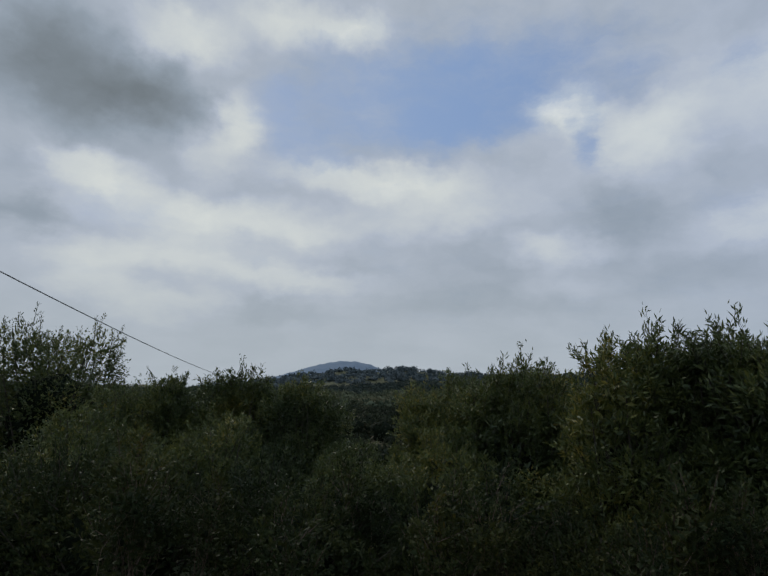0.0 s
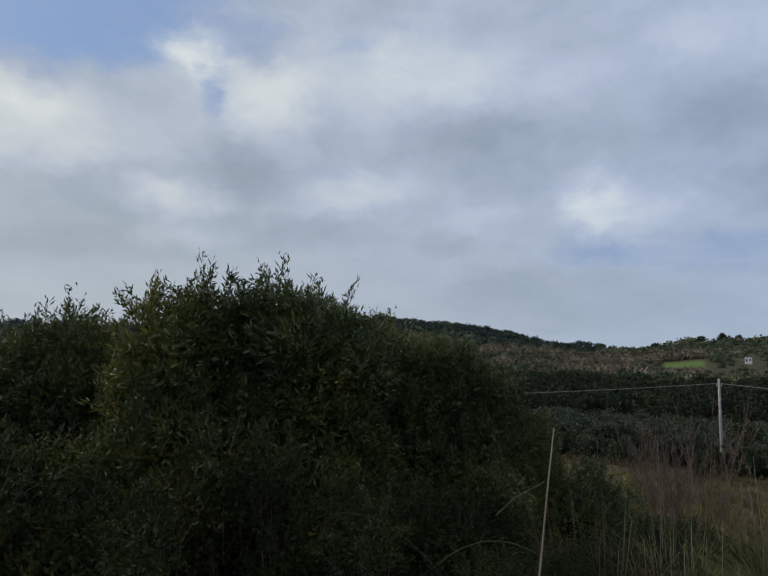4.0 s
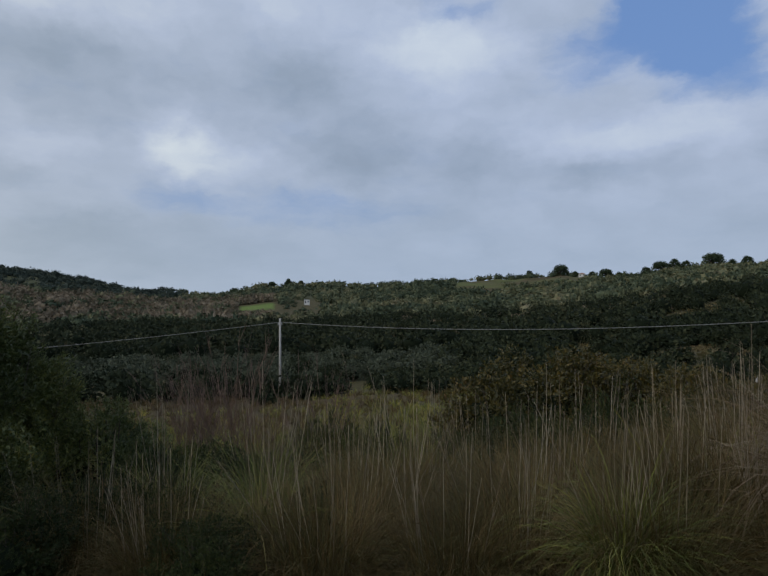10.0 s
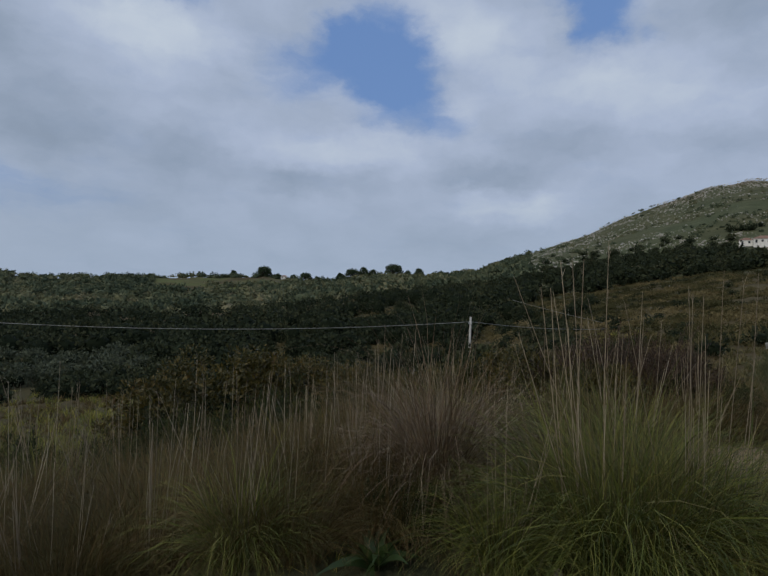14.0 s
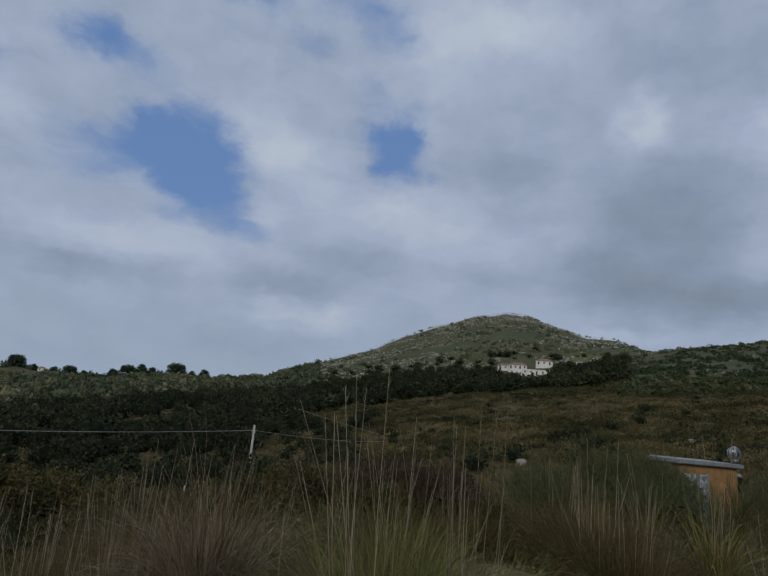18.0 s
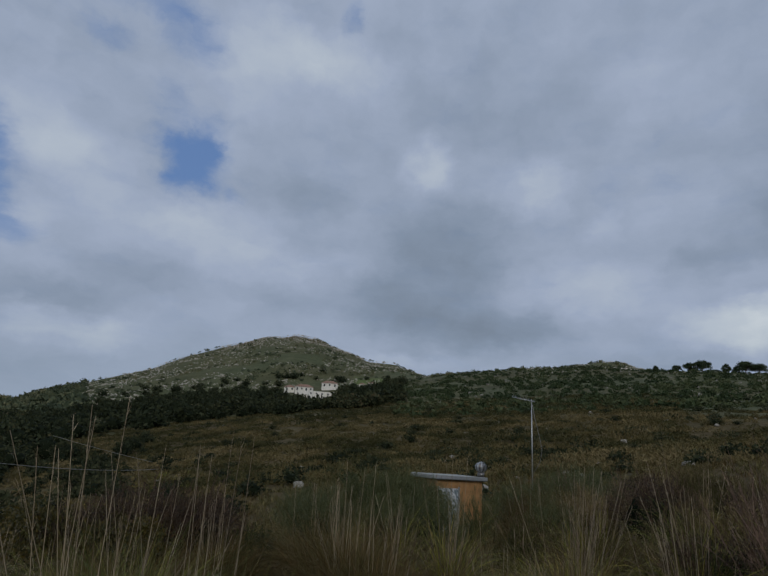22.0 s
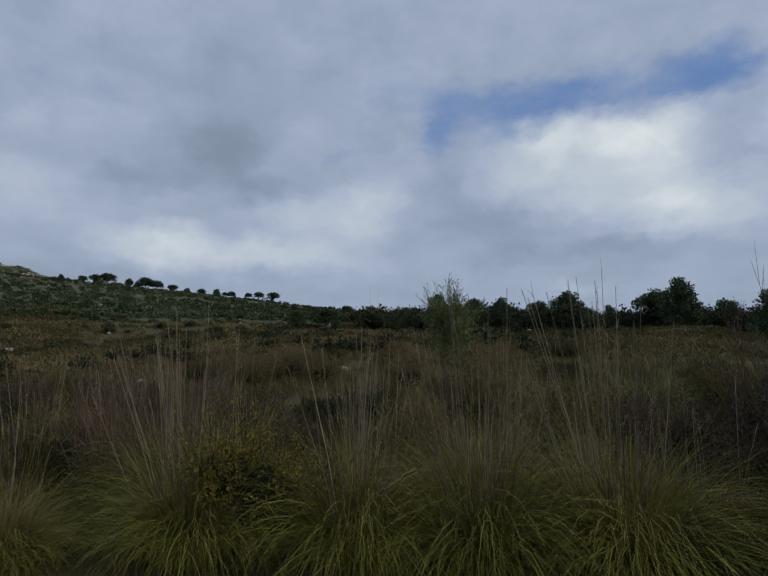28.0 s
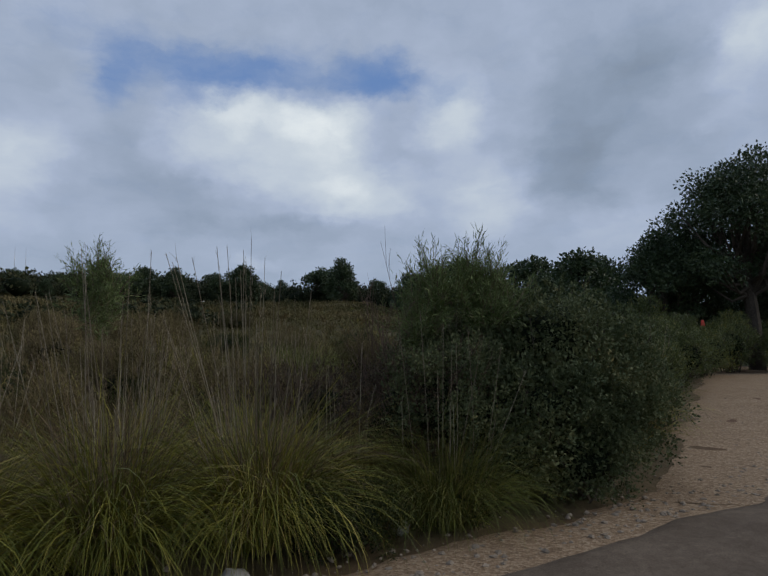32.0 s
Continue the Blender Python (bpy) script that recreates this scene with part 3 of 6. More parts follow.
def block(bm, x, y, z, w, d, h, bevel=0.0):
    made = bmesh.ops.create_cube(bm, size=1.0, matrix=Matrix.Translation((x, y, z + h / 2)) @ Matrix.Diagonal((w, d, h, 1)))
    if bevel:
        edges = {e for v in made["verts"] for e in v.link_edges}
        bmesh.ops.bevel(bm, geom=list(edges), offset=bevel, segments=1, affect="EDGES")
    return bm


def tube(bm, points, radii, sides=8, caps=True):
    """A round bar through points."""
    rows = []
    pts = [Vector(p) for p in points]
    for n, p in enumerate(pts):
        way = (pts[min(n + 1, len(pts) - 1)] - pts[max(n - 1, 0)]).normalized()
        side = way.cross(Vector((0, 0, 1)) if abs(way.z) < 0.95 else Vector((1, 0, 0))).normalized()
        rise = side.cross(way)
        rows.append([bm.verts.new(p + radii[n] * (math.cos(a) * side + math.sin(a) * rise)) for a in (2 * math.pi * i / sides for i in range(sides))])
    for a, b in zip(rows, rows[1:]):
        for i in range(sides):
            bm.faces.new((a[i], a[(i + 1) % sides], b[(i + 1) % sides], b[i]))
    if caps:
        bm.faces.new(rows[0][::-1])
        bm.faces.new(rows[-1])
    return bm


def ribbons(base, way, droop, length, width, levels, rng):
    """Grass blades: base (n,3), first direction (n,3), how far the tip sinks, length, width."""
    n = len(base)
    s = np.linspace(0, 1, levels)[None, :, None]
    L = length[:, None, None]
    spine = base[:, None] + way[:, None] * L * s
    out = way * (1, 1, 0)
    out = out / (np.linalg.norm(out, axis=1)[:, None] + 1e-6)
    sway = np.cross(out, (0, 0, 1.0)) * rng.normal(0, 0.35, (n, 1))
    bend = (droop * length)[:, None, None] * (s ** 2.3)
    spine = spine + bend * (0.45 * out + sway - (0, 0, 1.0))[:, None]
    side = np.cross(way, (0, 0, 1.0))
    side += rng.normal(0, 0.35, side.shape)
    side /= np.linalg.norm(side, axis=1)[:, None] + 1e-9
    half = (width[:, None] * (1 - 0.92 * np.linspace(0, 1, levels)[None] ** 1.5) / 2)[..., None] * side[:, None]
    verts = np.stack([spine - half, spine + half], 2).reshape(-1, 3)
    i = (np.arange(n)[:, None] * levels * 2 + np.arange(levels - 1)[None] * 2)
    return verts, np.stack([i, i + 1, i + 3, i + 2], -1).reshape(-1, 4)


def arcs(base, az, lean, curl, length, width, levels, rng, power=1.3, tangle=0.25):
    """Grass blades that start at an angle, lean, and curl over by an angle, curl, towards their tips."""
    n = len(base)
    s = np.linspace(0, 1, levels)
    theta = lean[:, None] + curl[:, None] * s[None] ** power + rng.normal(0, 0.06, (n, levels))
    turn = az[:, None] + rng.normal(0, tangle, (n, 1)) * s[None] + rng.normal(0, 0.05, (n, levels))
    way = np.stack([np.cos(turn) * np.sin(theta), np.sin(turn) * np.sin(theta), np.cos(theta)], -1)
    step = way * (length / (levels - 1))[:, None, None]
    spine = base[:, None] + np.concatenate([np.zeros((n, 1, 3)), np.cumsum(step[:, :-1], 1)], 1)
    side = np.stack([-np.sin(az), np.cos(az), np.zeros(n)], 1) + rng.normal(0, 0.4, (n, 3))
    side /= np.linalg.norm(side, axis=1)[:, None] + 1e-9
    half = (width[:, None] * (1 - 0.9 * s[None] ** 1.6) / 2)[..., None] * side[:, None]
    verts = np.stack([spine - half, spine + half], 2).reshape(-1, 3)
    i = (np.arange(n)[:, None] * levels * 2 + np.arange(levels - 1)[None] * 2)
    return verts, np.stack([i, i + 1, i + 3, i + 2], -1).reshape(-1, 4)


def leaves(place, way, length, width, rng):
    """Folded lance-shaped leaves."""
    n = len(place)
    way = way / (np.linalg.norm(way, axis=1)[:, None] + 1e-9)
    side = np.cross(way, rng.normal(0, 1, (n, 3)))
    side /= np.linalg.norm(side, axis=1)[:, None] + 1e-9
    fold = np.cross(side, way)
    L, w = length[:, None], width[:, None]
    verts = np.stack([place, place + way * L * 0.45 + side * w / 2 + fold * w * 0.15, place + way * L, place + way * L * 0.45 - side * w / 2 + fold * w * 0.15], 1).reshape(-1, 3)
    return verts, np.arange(4 * n).reshape(-1, 4)


def joined(*pairs):
    verts, faces, start = [], [], 0
    for v, f in pairs:
        verts.append(v)
        faces.append(f + start)
        start += len(v)
    return np.concatenate(verts), np.concatenate(faces)


def sticks(a, b, ra, rb, bend=None):
    """Thin three-sided stems from a to b."""
    n = len(a)
    way = b - a
    way = way / (np.linalg.norm(way, axis=1)[:, None] + 1e-9)
    side = np.cross(way, (0.31, 0.52, 0.79))
    side /= np.linalg.norm(side, axis=1)[:, None] + 1e-9
    other = np.cross(way, side)
    mid = (a + b) / 2 if bend is None else (a + b) / 2 + bend
    rings = []
    for p, r in ((a, ra), (mid, (ra + rb) / 2), (b, rb)):
        for t in (0, 2.094, 4.189):
            rings.append(p + np.asarray(r)[:, None] * (math.cos(t) * side + math.sin(t) * other))
    verts = np.stack(rings, 1).reshape(-1, 3)
    i = np.arange(n)[:, None] * 9
    quads = np.array([(l * 3 + e, l * 3 + (e + 1) % 3, l * 3 + 3 + (e + 1) % 3, l * 3 + 3 + e) for l in range(2) for e in range(3)])
    return verts, (i[:, :, None] + quads[None]).reshape(-1, 4)


def sphere_ways(n, rng, low=-0.3):
    z = rng.uniform(low, 1, n)
    a = rng.uniform(0, 2 * math.pi, n)
    r = np.sqrt(1 - z * z)
    return np.stack([r * np.cos(a), r * np.sin(a), z], 1)


# ---- plants ----
def tussock_meshes(seed, blade_mat, dead_mat, blades=1200, dead=350, reach=1.2, stalks=20, tall=2.0, spread=0.24, skirt=0.5, wide=0.0105, upright=0.6, mound=1.0):
    """Arching blades that fall to the ground all round, an upright tangle in the middle, dead blades and tall stalks."""
    rng = np.random.RandomState(seed)
    locks = 30
    pull = rng.normal(0, 1, (locks, 4))

    def sward(n, share, grow, wide, level):
        a, q = rng.uniform(0, 2 * math.pi, n), np.sqrt(rng.uniform(0, 1, n))
        lock = rng.randint(0, locks, n)
        low = rng.uniform(0, 1, n) < share
        az = a + rng.normal(0, 0.35, n) + 0.45 * pull[lock, 0]
        lean = np.where(low, rng.uniform(0.12, 0.8, n), np.abs(rng.normal(0.08, 0.24, n))) + 0.12 * pull[lock, 1]
        curl = np.where(low, rng.uniform(1.5, 2.6, n), rng.uniform(0.3, 2.1, n)) * np.clip(1 + 0.25 * pull[lock, 2], 0.3, 1.8)
        length = grow * np.where(low, rng.uniform(0.55, 1.15, n), rng.uniform(0.45, 1.1, n)) * np.clip(1 + 0.16 * pull[lock, 3], 0.6, 1.4)
        base = np.c_[np.cos(a) * q * spread, np.sin(a) * q * spread, rng.uniform(-0.02, 0.08, n)]
        return arcs(base, az, lean, np.clip(curl, 0.05, 2.75), length, wide * rng.uniform(0.6, 1.4, n), level, rng)

    green = sheet("grass_foliage", *sward(blades, skirt, reach * mound, wide, 8), blade_mat)
    faded = sheet("dead_grass", *sward(dead, skirt * upright, reach * 0.92, wide * 0.68, 7), dead_mat)
    n = stalks
    a = rng.uniform(0, 2 * math.pi, n)
    lean = np.abs(rng.normal(0.06, 0.2, n))
    a = a + 0.9 * np.sin(a + seed)
    q = rng.uniform(0.1, 0.8, n) * spread
    foot = np.c_[np.cos(a) * q, np.sin(a) * q, np.zeros(n)]
    top = foot + np.stack([np.cos(a) * np.sin(lean), np.sin(a) * np.sin(lean), np.cos(lean)], 1) * (tall * rng.uniform(0.5, 1.05, n))[:, None]
    stems = sticks(foot, top, np.full(n, 0.0044), np.full(n, 0.0022), rng.normal(0, 0.022, (n, 3)))
    # a thin drooping head on each stem
    k = 6
    t = rng.uniform(0.75, 1.0, (n, k, 1))
    at = (foot[:, None] * (1 - t) + top[:, None] * t).reshape(-1, 3)
    w = rng.normal(0, 0.14, (n * k, 3)) + np.repeat(top - foot, k, 0) / tall
    heads = ribbons(at, w / np.linalg.norm(w, axis=1)[:, None], np.full(n * k, 0.15), rng.uniform(0.05, 0.15, n * k), np.full(n * k, 0.0035), 3, rng)
    return green, sheet("flower_stem", *joined(stems, heads), STALK), faded


def tussock(meshes, x, y, turn, scale, label, group, z=None):
    ob = thing("grass_tussock", x, y, z, turn, scale, label, "grass", group)
    piece("grass_foliage", meshes[0], ob)
    piece("flower_stem", meshes[1], ob, "tall dead straw-coloured flower stalks")
    piece("dead_grass", meshes[2], ob, "bleached dead blades")
    return ob


def bush_meshes(seed, lobes, leaf_mat, count, leaf=0.035, shoots=90, shoot=0.25, thick=0.55, narrow=0.36, core=0.5, stem_mat=None):
    """Leaf crown on several lobes (x, y, z, rx, ry, rz), with shoots that break the outline; stems that carry it."""
    rng = np.random.RandomState(seed)
    lobes = np.array(lobes, float)
    weight = lobes[:, 3] * lobes[:, 4] + lobes[:, 3] * lobes[:, 5]
    weight = weight / weight.sum()
    # sprays: small clusters over each lobe, with dark gaps between them
    sub = 34
    owner = np.repeat(np.arange(len(lobes)), sub)
    lean = sphere_ways(len(owner), rng, -0.7)
    knot = np.c_[lobes[owner, :3] + lean * lobes[owner, 3:] * rng.uniform(0.66, 1.02, (len(owner), 1)), lobes[owner, 3:] * rng.uniform(0.16, 0.33, (len(owner), 1))]
    n_knot = int(count * 0.78)
    pick = rng.choice(len(owner), n_knot, p=np.repeat(weight, sub) / sub)
    way = sphere_ways(n_knot, rng, -0.8)
    at_knot = knot[pick, :3] + way * knot[pick, 3:] * rng.uniform(0.3, 1.05, (n_knot, 1)) ** 0.7
    size = leaf * rng.uniform(0.7, 1.4, n_knot)
    sprays = leaves(at_knot, way + rng.normal(0, 0.6, (n_knot, 3)) + (0, 0, 0.4), size, size * narrow * rng.uniform(0.8, 1.3, n_knot), rng)
    count = count - n_knot
    which = rng.choice(len(lobes), count, p=weight)
    way = sphere_ways(count, rng, -0.75)
    lump = 1 + 0.13 * np.sin(way[:, 0] * 9 + which) * np.sin(way[:, 1] * 8 + 2 * which) + 0.10 * np.sin(way[:, 2] * 11 + way[:, 0] * 7) + 0.06 * np.sin(way[:, 1] * 23 + way[:, 2] * 19)
    deep = rng.uniform(0.25, 1, count)
    at = lobes[which, :3] + way * lobes[which, 3:] * (lump * (1 - thick * deep))[:, None]
    point = way + rng.normal(0, 0.7, (count, 3)) + (0, 0, 0.35)
    size = leaf * rng.uniform(0.7, 1.4, count) * (1 + 0.7 * deep)
    crown = [sprays, leaves(at, point, size, size * narrow * rng.uniform(0.8, 1.3, count) * (1 + 0.6 * deep), rng)]
    # leafy shoots
    pick = rng.choice(len(lobes), shoots, p=weight)
    way = sphere_ways(shoots, rng, 0.0)
    foot = lobes[pick, :3] + way * lobes[pick, 3:] * 0.85
    tip = foot + (way * 0.5 + (0, 0, 0.75) + rng.normal(0, 0.28, (shoots, 3))) * (shoot * rng.uniform(0.35, 1.2, shoots))[:, None]
    k = 30
    t = np.linspace(0.1, 1, k)[None, :, None]
    at = (foot[:, None] * (1 - t) + tip[:, None] * t).reshape(-1, 3) + rng.normal(0, 0.35 * leaf, (shoots * k, 3))
    point = np.repeat((tip - foot) / shoot, k, 0) * 0.8 + rng.normal(0, 0.6, (shoots * k, 3))
    crown.append(leaves(at, point, leaf * rng.uniform(0.8, 1.5, shoots * k), leaf * narrow * rng.uniform(0.8, 1.2, shoots * k), rng))
    crown = sheet("foliage", *joined(*crown), leaf_mat)
    n = len(lobes) * 9
    pick = np.arange(n) % len(lobes)
    top = lobes[pick, :3] + sphere_ways(n, rng, -0.2) * lobes[pick, 3:] * 0.85
    stout = min(1.0, lobes[:, 3].max()) ** 1.5 * 0.022
    root = np.c_[rng.normal(0, 0.12, (n, 2)) + 0.35 * lobes[pick, :2], np.full(n, -0.15)]
    woody = [sticks(root, top, np.full(n, stout), np.full(n, stout * 0.27), rng.normal(0, 0.08, (n, 3))), sticks(foot, tip, np.full(shoots, 0.004), np.full(shoots, 0.0015))]
    woody = sheet("branchwork", *joined(*woody), stem_mat or BARK)
    # a core inside the bush, near black to paint the shade between leaves
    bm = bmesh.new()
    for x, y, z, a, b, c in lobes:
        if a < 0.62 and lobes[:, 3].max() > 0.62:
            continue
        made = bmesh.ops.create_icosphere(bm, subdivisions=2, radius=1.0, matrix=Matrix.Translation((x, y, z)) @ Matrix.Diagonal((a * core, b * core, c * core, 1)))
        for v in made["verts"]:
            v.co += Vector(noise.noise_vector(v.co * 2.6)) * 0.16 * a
    heart = bpy.data.meshes.new("shade_core")
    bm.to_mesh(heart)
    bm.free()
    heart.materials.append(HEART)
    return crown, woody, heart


def bush(name, meshes, x, y, turn, scale, label, category="bush", group="", z=None):
    ob = thing(name, x, y, z, turn, scale, label, category, group)
    piece("foliage", meshes[0], ob)
    piece("branchwork", meshes[1], ob)
    if len(meshes) > 2:
        piece("shade_core", meshes[2], ob)
    return ob


def twig_meshes(seed, height, spread, stems=40, forks=4, thick=0.006, mat=None, low=0.3):
    """A bare, many-forked shrub: its stems, and the fine brush above them."""
    rng = np.random.RandomState(seed)
    height = height * 0.72
    a = rng.uniform(0, 2 * math.pi, stems)
    foot = np.c_[np.cos(a), np.sin(a), 0 * a] * 0.08
    lean = rng.uniform(0.02, 0.75, stems) * spread
    tip = foot + np.stack([np.cos(a) * np.sin(lean), np.sin(a) * np.sin(lean), np.cos(lean)], 1) * (height * rng.uniform(0.55, 1.0, stems))[:, None]
    base = sheet("woody_base", *sticks(foot, tip, np.full(stems, thick), np.full(stems, thick * 0.35), rng.normal(0, 0.05, (stems, 3))), mat or TWIG)
    sets = []
    for level in range(2):
        n = len(foot) * forks
        t = rng.uniform(low, 1.0, (len(foot), forks, 1))
        start = (foot[:, None] * (1 - t) + tip[:, None] * t).reshape(-1, 3)
        way = np.repeat(tip - foot, forks, 0)
        long = np.linalg.norm(way, axis=1)[:, None]
        end = start + (way / long + np.clip(rng.normal(0, 0.28, (n, 3)), -0.5, 0.5) + (0, 0, 0.2)) * np.clip(long, 0, height * 0.6) * rng.uniform(0.2, 0.45, (n, 1))
        sets.append(sticks(start, end, np.full(n, thick * (0.5 - 0.2 * level)), np.full(n, thick * 0.18)))
        foot, tip = start, end
    return base, sheet("crown", *joined(*sets), mat or TWIG)


def clumps(centres, sizes, seed, mat, name, squash=0.8, detail=1, leafy_count=0, leaf=0.3, core=0.72, upright=0.0, narrow=0.7, heart=None):
    """Many crowns in one mesh: lumpy hearts under loose sprays of leaves. A heart material paints inner shade on them.
    """
    rng = np.random.RandomState(seed)
    bm = bmesh.new()
    bmesh.ops.create_icosphere(bm, subdivisions=detail, radius=1.0)
    unit = np.array([v.co for v in bm.verts])
    tri = np.array([[v.index for v in f.verts] for f in bm.faces])
    bm.free()
    n, m = len(centres), len(unit)
    jag = core * (1 + rng.uniform(-0.2, 0.2, (n, m, 1)))
    turn = rng.uniform(0, 2 * math.pi, n)
    c, s = np.cos(turn)[:, None], np.sin(turn)[:, None]
    x, y = unit[None, :, 0] * c - unit[None, :, 1] * s, unit[None, :, 0] * s + unit[None, :, 1] * c
    tall = rng.uniform(0.8, 1.25, n)
    body = np.stack([x, y, np.broadcast_to(unit[None, :, 2], x.shape) * squash * tall[:, None]], -1) * jag
    verts = (centres[:, None] + body * sizes[:, None, None] / 2).reshape(-1, 3)
    faces = (np.arange(n)[:, None, None] * m + tri[None]).reshape(-1, 3)
    if leafy_count:
        way = sphere_ways(n * leafy_count, rng, -0.5)
        which = np.repeat(np.arange(n), leafy_count)
        size = sizes[which][:, None] / 2
        lump = 1 + 0.22 * np.sin(way[:, 0] * 5 + which * 1.7) * np.sin(way[:, 1] * 5 + which * 2.3) + 0.1 * np.sin(way[:, 2] * 9 + which)
        reach = np.stack([size[:, 0], size[:, 0], size[:, 0] * squash * tall[which]], 1)
        at = centres[which] + way * reach * (lump * rng.uniform(0.62, 1.0, len(way)))[:, None]
        long = leaf * rng.uniform(0.6, 1.4, len(way)) * sizes[which] / sizes.mean()
        v, f = leaves(at, way + rng.normal(0, 0.8, way.shape) + (0, 0, upright), long, long * narrow * rng.uniform(0.7, 1.3, len(way)), rng)
        verts, faces = joined((verts, faces), (v, np.concatenate([f[:, [0, 1, 2]], f[:, [0, 2, 3]]])))
    me = sheet(name, verts, faces, mat, True)
    # the cores take the dark colour that stands in for depth
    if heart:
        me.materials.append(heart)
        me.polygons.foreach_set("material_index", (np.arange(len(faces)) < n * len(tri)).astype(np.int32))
    return new(name, me)


# ---- the ground, one sheet to the horizon ----
def build_ground():
    radii = np.concatenate([[0.0001], np.geomspace(0.5, 5000, 190)])
    count = 900
    a = np.linspace(0, 2 * math.pi, count, endpoint=False)
    R, A = np.meshgrid(radii, a, indexing="ij")
    X, Y = R * np.sin(A), R * np.cos(A)
    Z = land(X, Y)
    # tyre-worn bed under the road lies just below its surface
    along, across = X * ROAD_ALONG[0] + Y * ROAD_ALONG[1], X * ROAD_ACROSS[0] + Y * ROAD_ACROSS[1]
    on_road = (across > ROAD_LEFT - 0.8) & (across < ROAD_RIGHT + 0.9) & (np.abs(along) < 20)
    Z = np.where(on_road, Z - 0.03, Z + fractal(X, Y, 0.6, 9, 2) * 0.02)
    verts = np.stack([X, Y, Z], -1).reshape(-1, 3)
    i = np.arange(len(radii) - 1)[:, None] * count
    j = np.arange(count)[None]
    faces = np.stack([i + j, i + count + j, i + count + (j + 1) % count, i + (j + 1) % count], -1).reshape(-1, 4)
    me = sheet("ground", verts, faces[:, ::-1], GROUND, True)
    b = bearing_of(X, Y)
    green = np.clip(0.5 + 0.8 * fractal(X, Y, 40, 21, 3), 0, 1)
    green = np.where((b < 48) & (R > 60), np.where(R < 620, 0.25, 0.8), green)
    heath = np.clip((b - 44) / 8, 0, 1) * np.clip((190 - b) / 30, 0, 1) * np.clip((np.interp(b, [85, 108], [200, 125]) - R) / 40, 0, 1)
    green = green * (1 - 0.75 * heath)
    green = np.where((b >= 46) & (R >= 175), 0.55 + 0.4 * green, green)
    # sunlit patch on the far ridge, its sunshine painted in as paler cover
    lit = (b > 14) & (b < 27) & (R > 610) & (R < 878)
    green = np.where(lit, 0.0, green)
    soil = np.clip(1 - (np.abs(across - 2.3) - 1.4) / 1.1, 0, 1) * (R < 30) * (1 - np.clip((along - 0.3) / 1.2, 0, 1) * np.clip((1.6 - across) / 0.5, 0, 1))
    tracks = np.clip(1.6 - np.abs(X - track_x(Y)) / 1.9, 0, 1) * (Y < -6) * (Y > -27)
    soil = np.maximum(soil, tracks)
    # hill top toned paler: bare rock and grass, with sunlight in the colour
    summit = np.clip((R - 780) / 60, 0, 1) * np.clip((b - 60) / 3, 0, 1) * np.clip((75 - b) / 3, 0, 1) * (R < 900)
    soil = np.maximum(soil, 0.5 * summit * np.clip(0.5 + fractal(X, Y, 25, 83, 3), 0, 1))
    # the meadow tone also brightens that sunlit patch
    meadow = ((b > -6.9) & (b < -3.6) & (R > 515) & (R < 575)) * 1.0 + lit * 0.4 * np.clip(0.6 + fractal(X, Y, 30, 79, 3), 0, 1)
    meadow = np.maximum(meadow, 0.05 * ((b > 46) & (b < 102) & (R > np.interp(b, [60, 80, 90], [470, 470, 560])) & (R < 900)))
    meadow = np.maximum(meadow, 0.5 * ((b > 74.2) & (b < 77.5) & (R > 476) & (R < 540)))
    layer = me.color_attributes.new("cover", "FLOAT_COLOR", "POINT")
    layer.data.foreach_set("color", np.stack([soil, green, meadow, np.ones_like(soil)], -1).astype(np.float32).ravel())
    tagged(new("ground", me), "rolling scrubland of dry grass, soil and low green cover", "ground", kind="structure")


build_ground()


def strip(name, left, right, start, end, lift, mat, ragged, seed, label, step=0.12, lanes=14, outline=None):
    """A band along the road with ragged edges."""
    n = int((end - start) / step)
    t = np.linspace(start, end, n)
    rng = np.random.RandomState(seed)
    wob = lambda k: fractal(t, 0 * t + k, 0.8, seed + k, 4) * ragged
    lo, hi = left + wob(1) + 1.2 * np.clip((t + 0.5) / 2.5, 0, 1) + np.clip((t - 6.5) / 4, 0, 1) * 0.5, right + wob(2) - np.clip((t - 6.5) / 4, 0, 1) * 0.4
    f = np.linspace(0, 1, lanes)
    S = lo[:, None] * (1 - f) + hi[:, None] * f
    T = np.repeat(t[:, None], lanes, 1)
    X, Y = S * ROAD_ACROSS[0] + T * ROAD_ALONG[0], S * ROAD_ACROSS[1] + T * ROAD_ALONG[1]
    edge = np.minimum(f, 1 - f)[None] * 2
    Z = land(X, Y) + lift * np.clip(edge * 8, 0, 1) + fractal(X, Y, 0.25, seed + 5, 2) * 0.004
    Z[:, 0] -= 0.05
    Z[:, -1] -= 0.05
    i = np.arange(n - 1)[:, None] * lanes
    j = np.arange(lanes - 1)[None]
    faces = np.stack([i + j, i + lanes + j, i + lanes + j + 1, i + j + 1], -1).reshape(-1, 4)
    return tagged(new(name, sheet(name, np.stack([X, Y, Z], -1).reshape(-1, 3), faces[:, ::-1], mat, True)), label, "road", kind="structure")


strip("gravel_shoulder", ROAD_LEFT - 0.6, ROAD_RIGHT + 0.75, -22, 14, 0.012, GRAVEL, 0.16, 41, "pale gravel shoulder along the asphalt road")
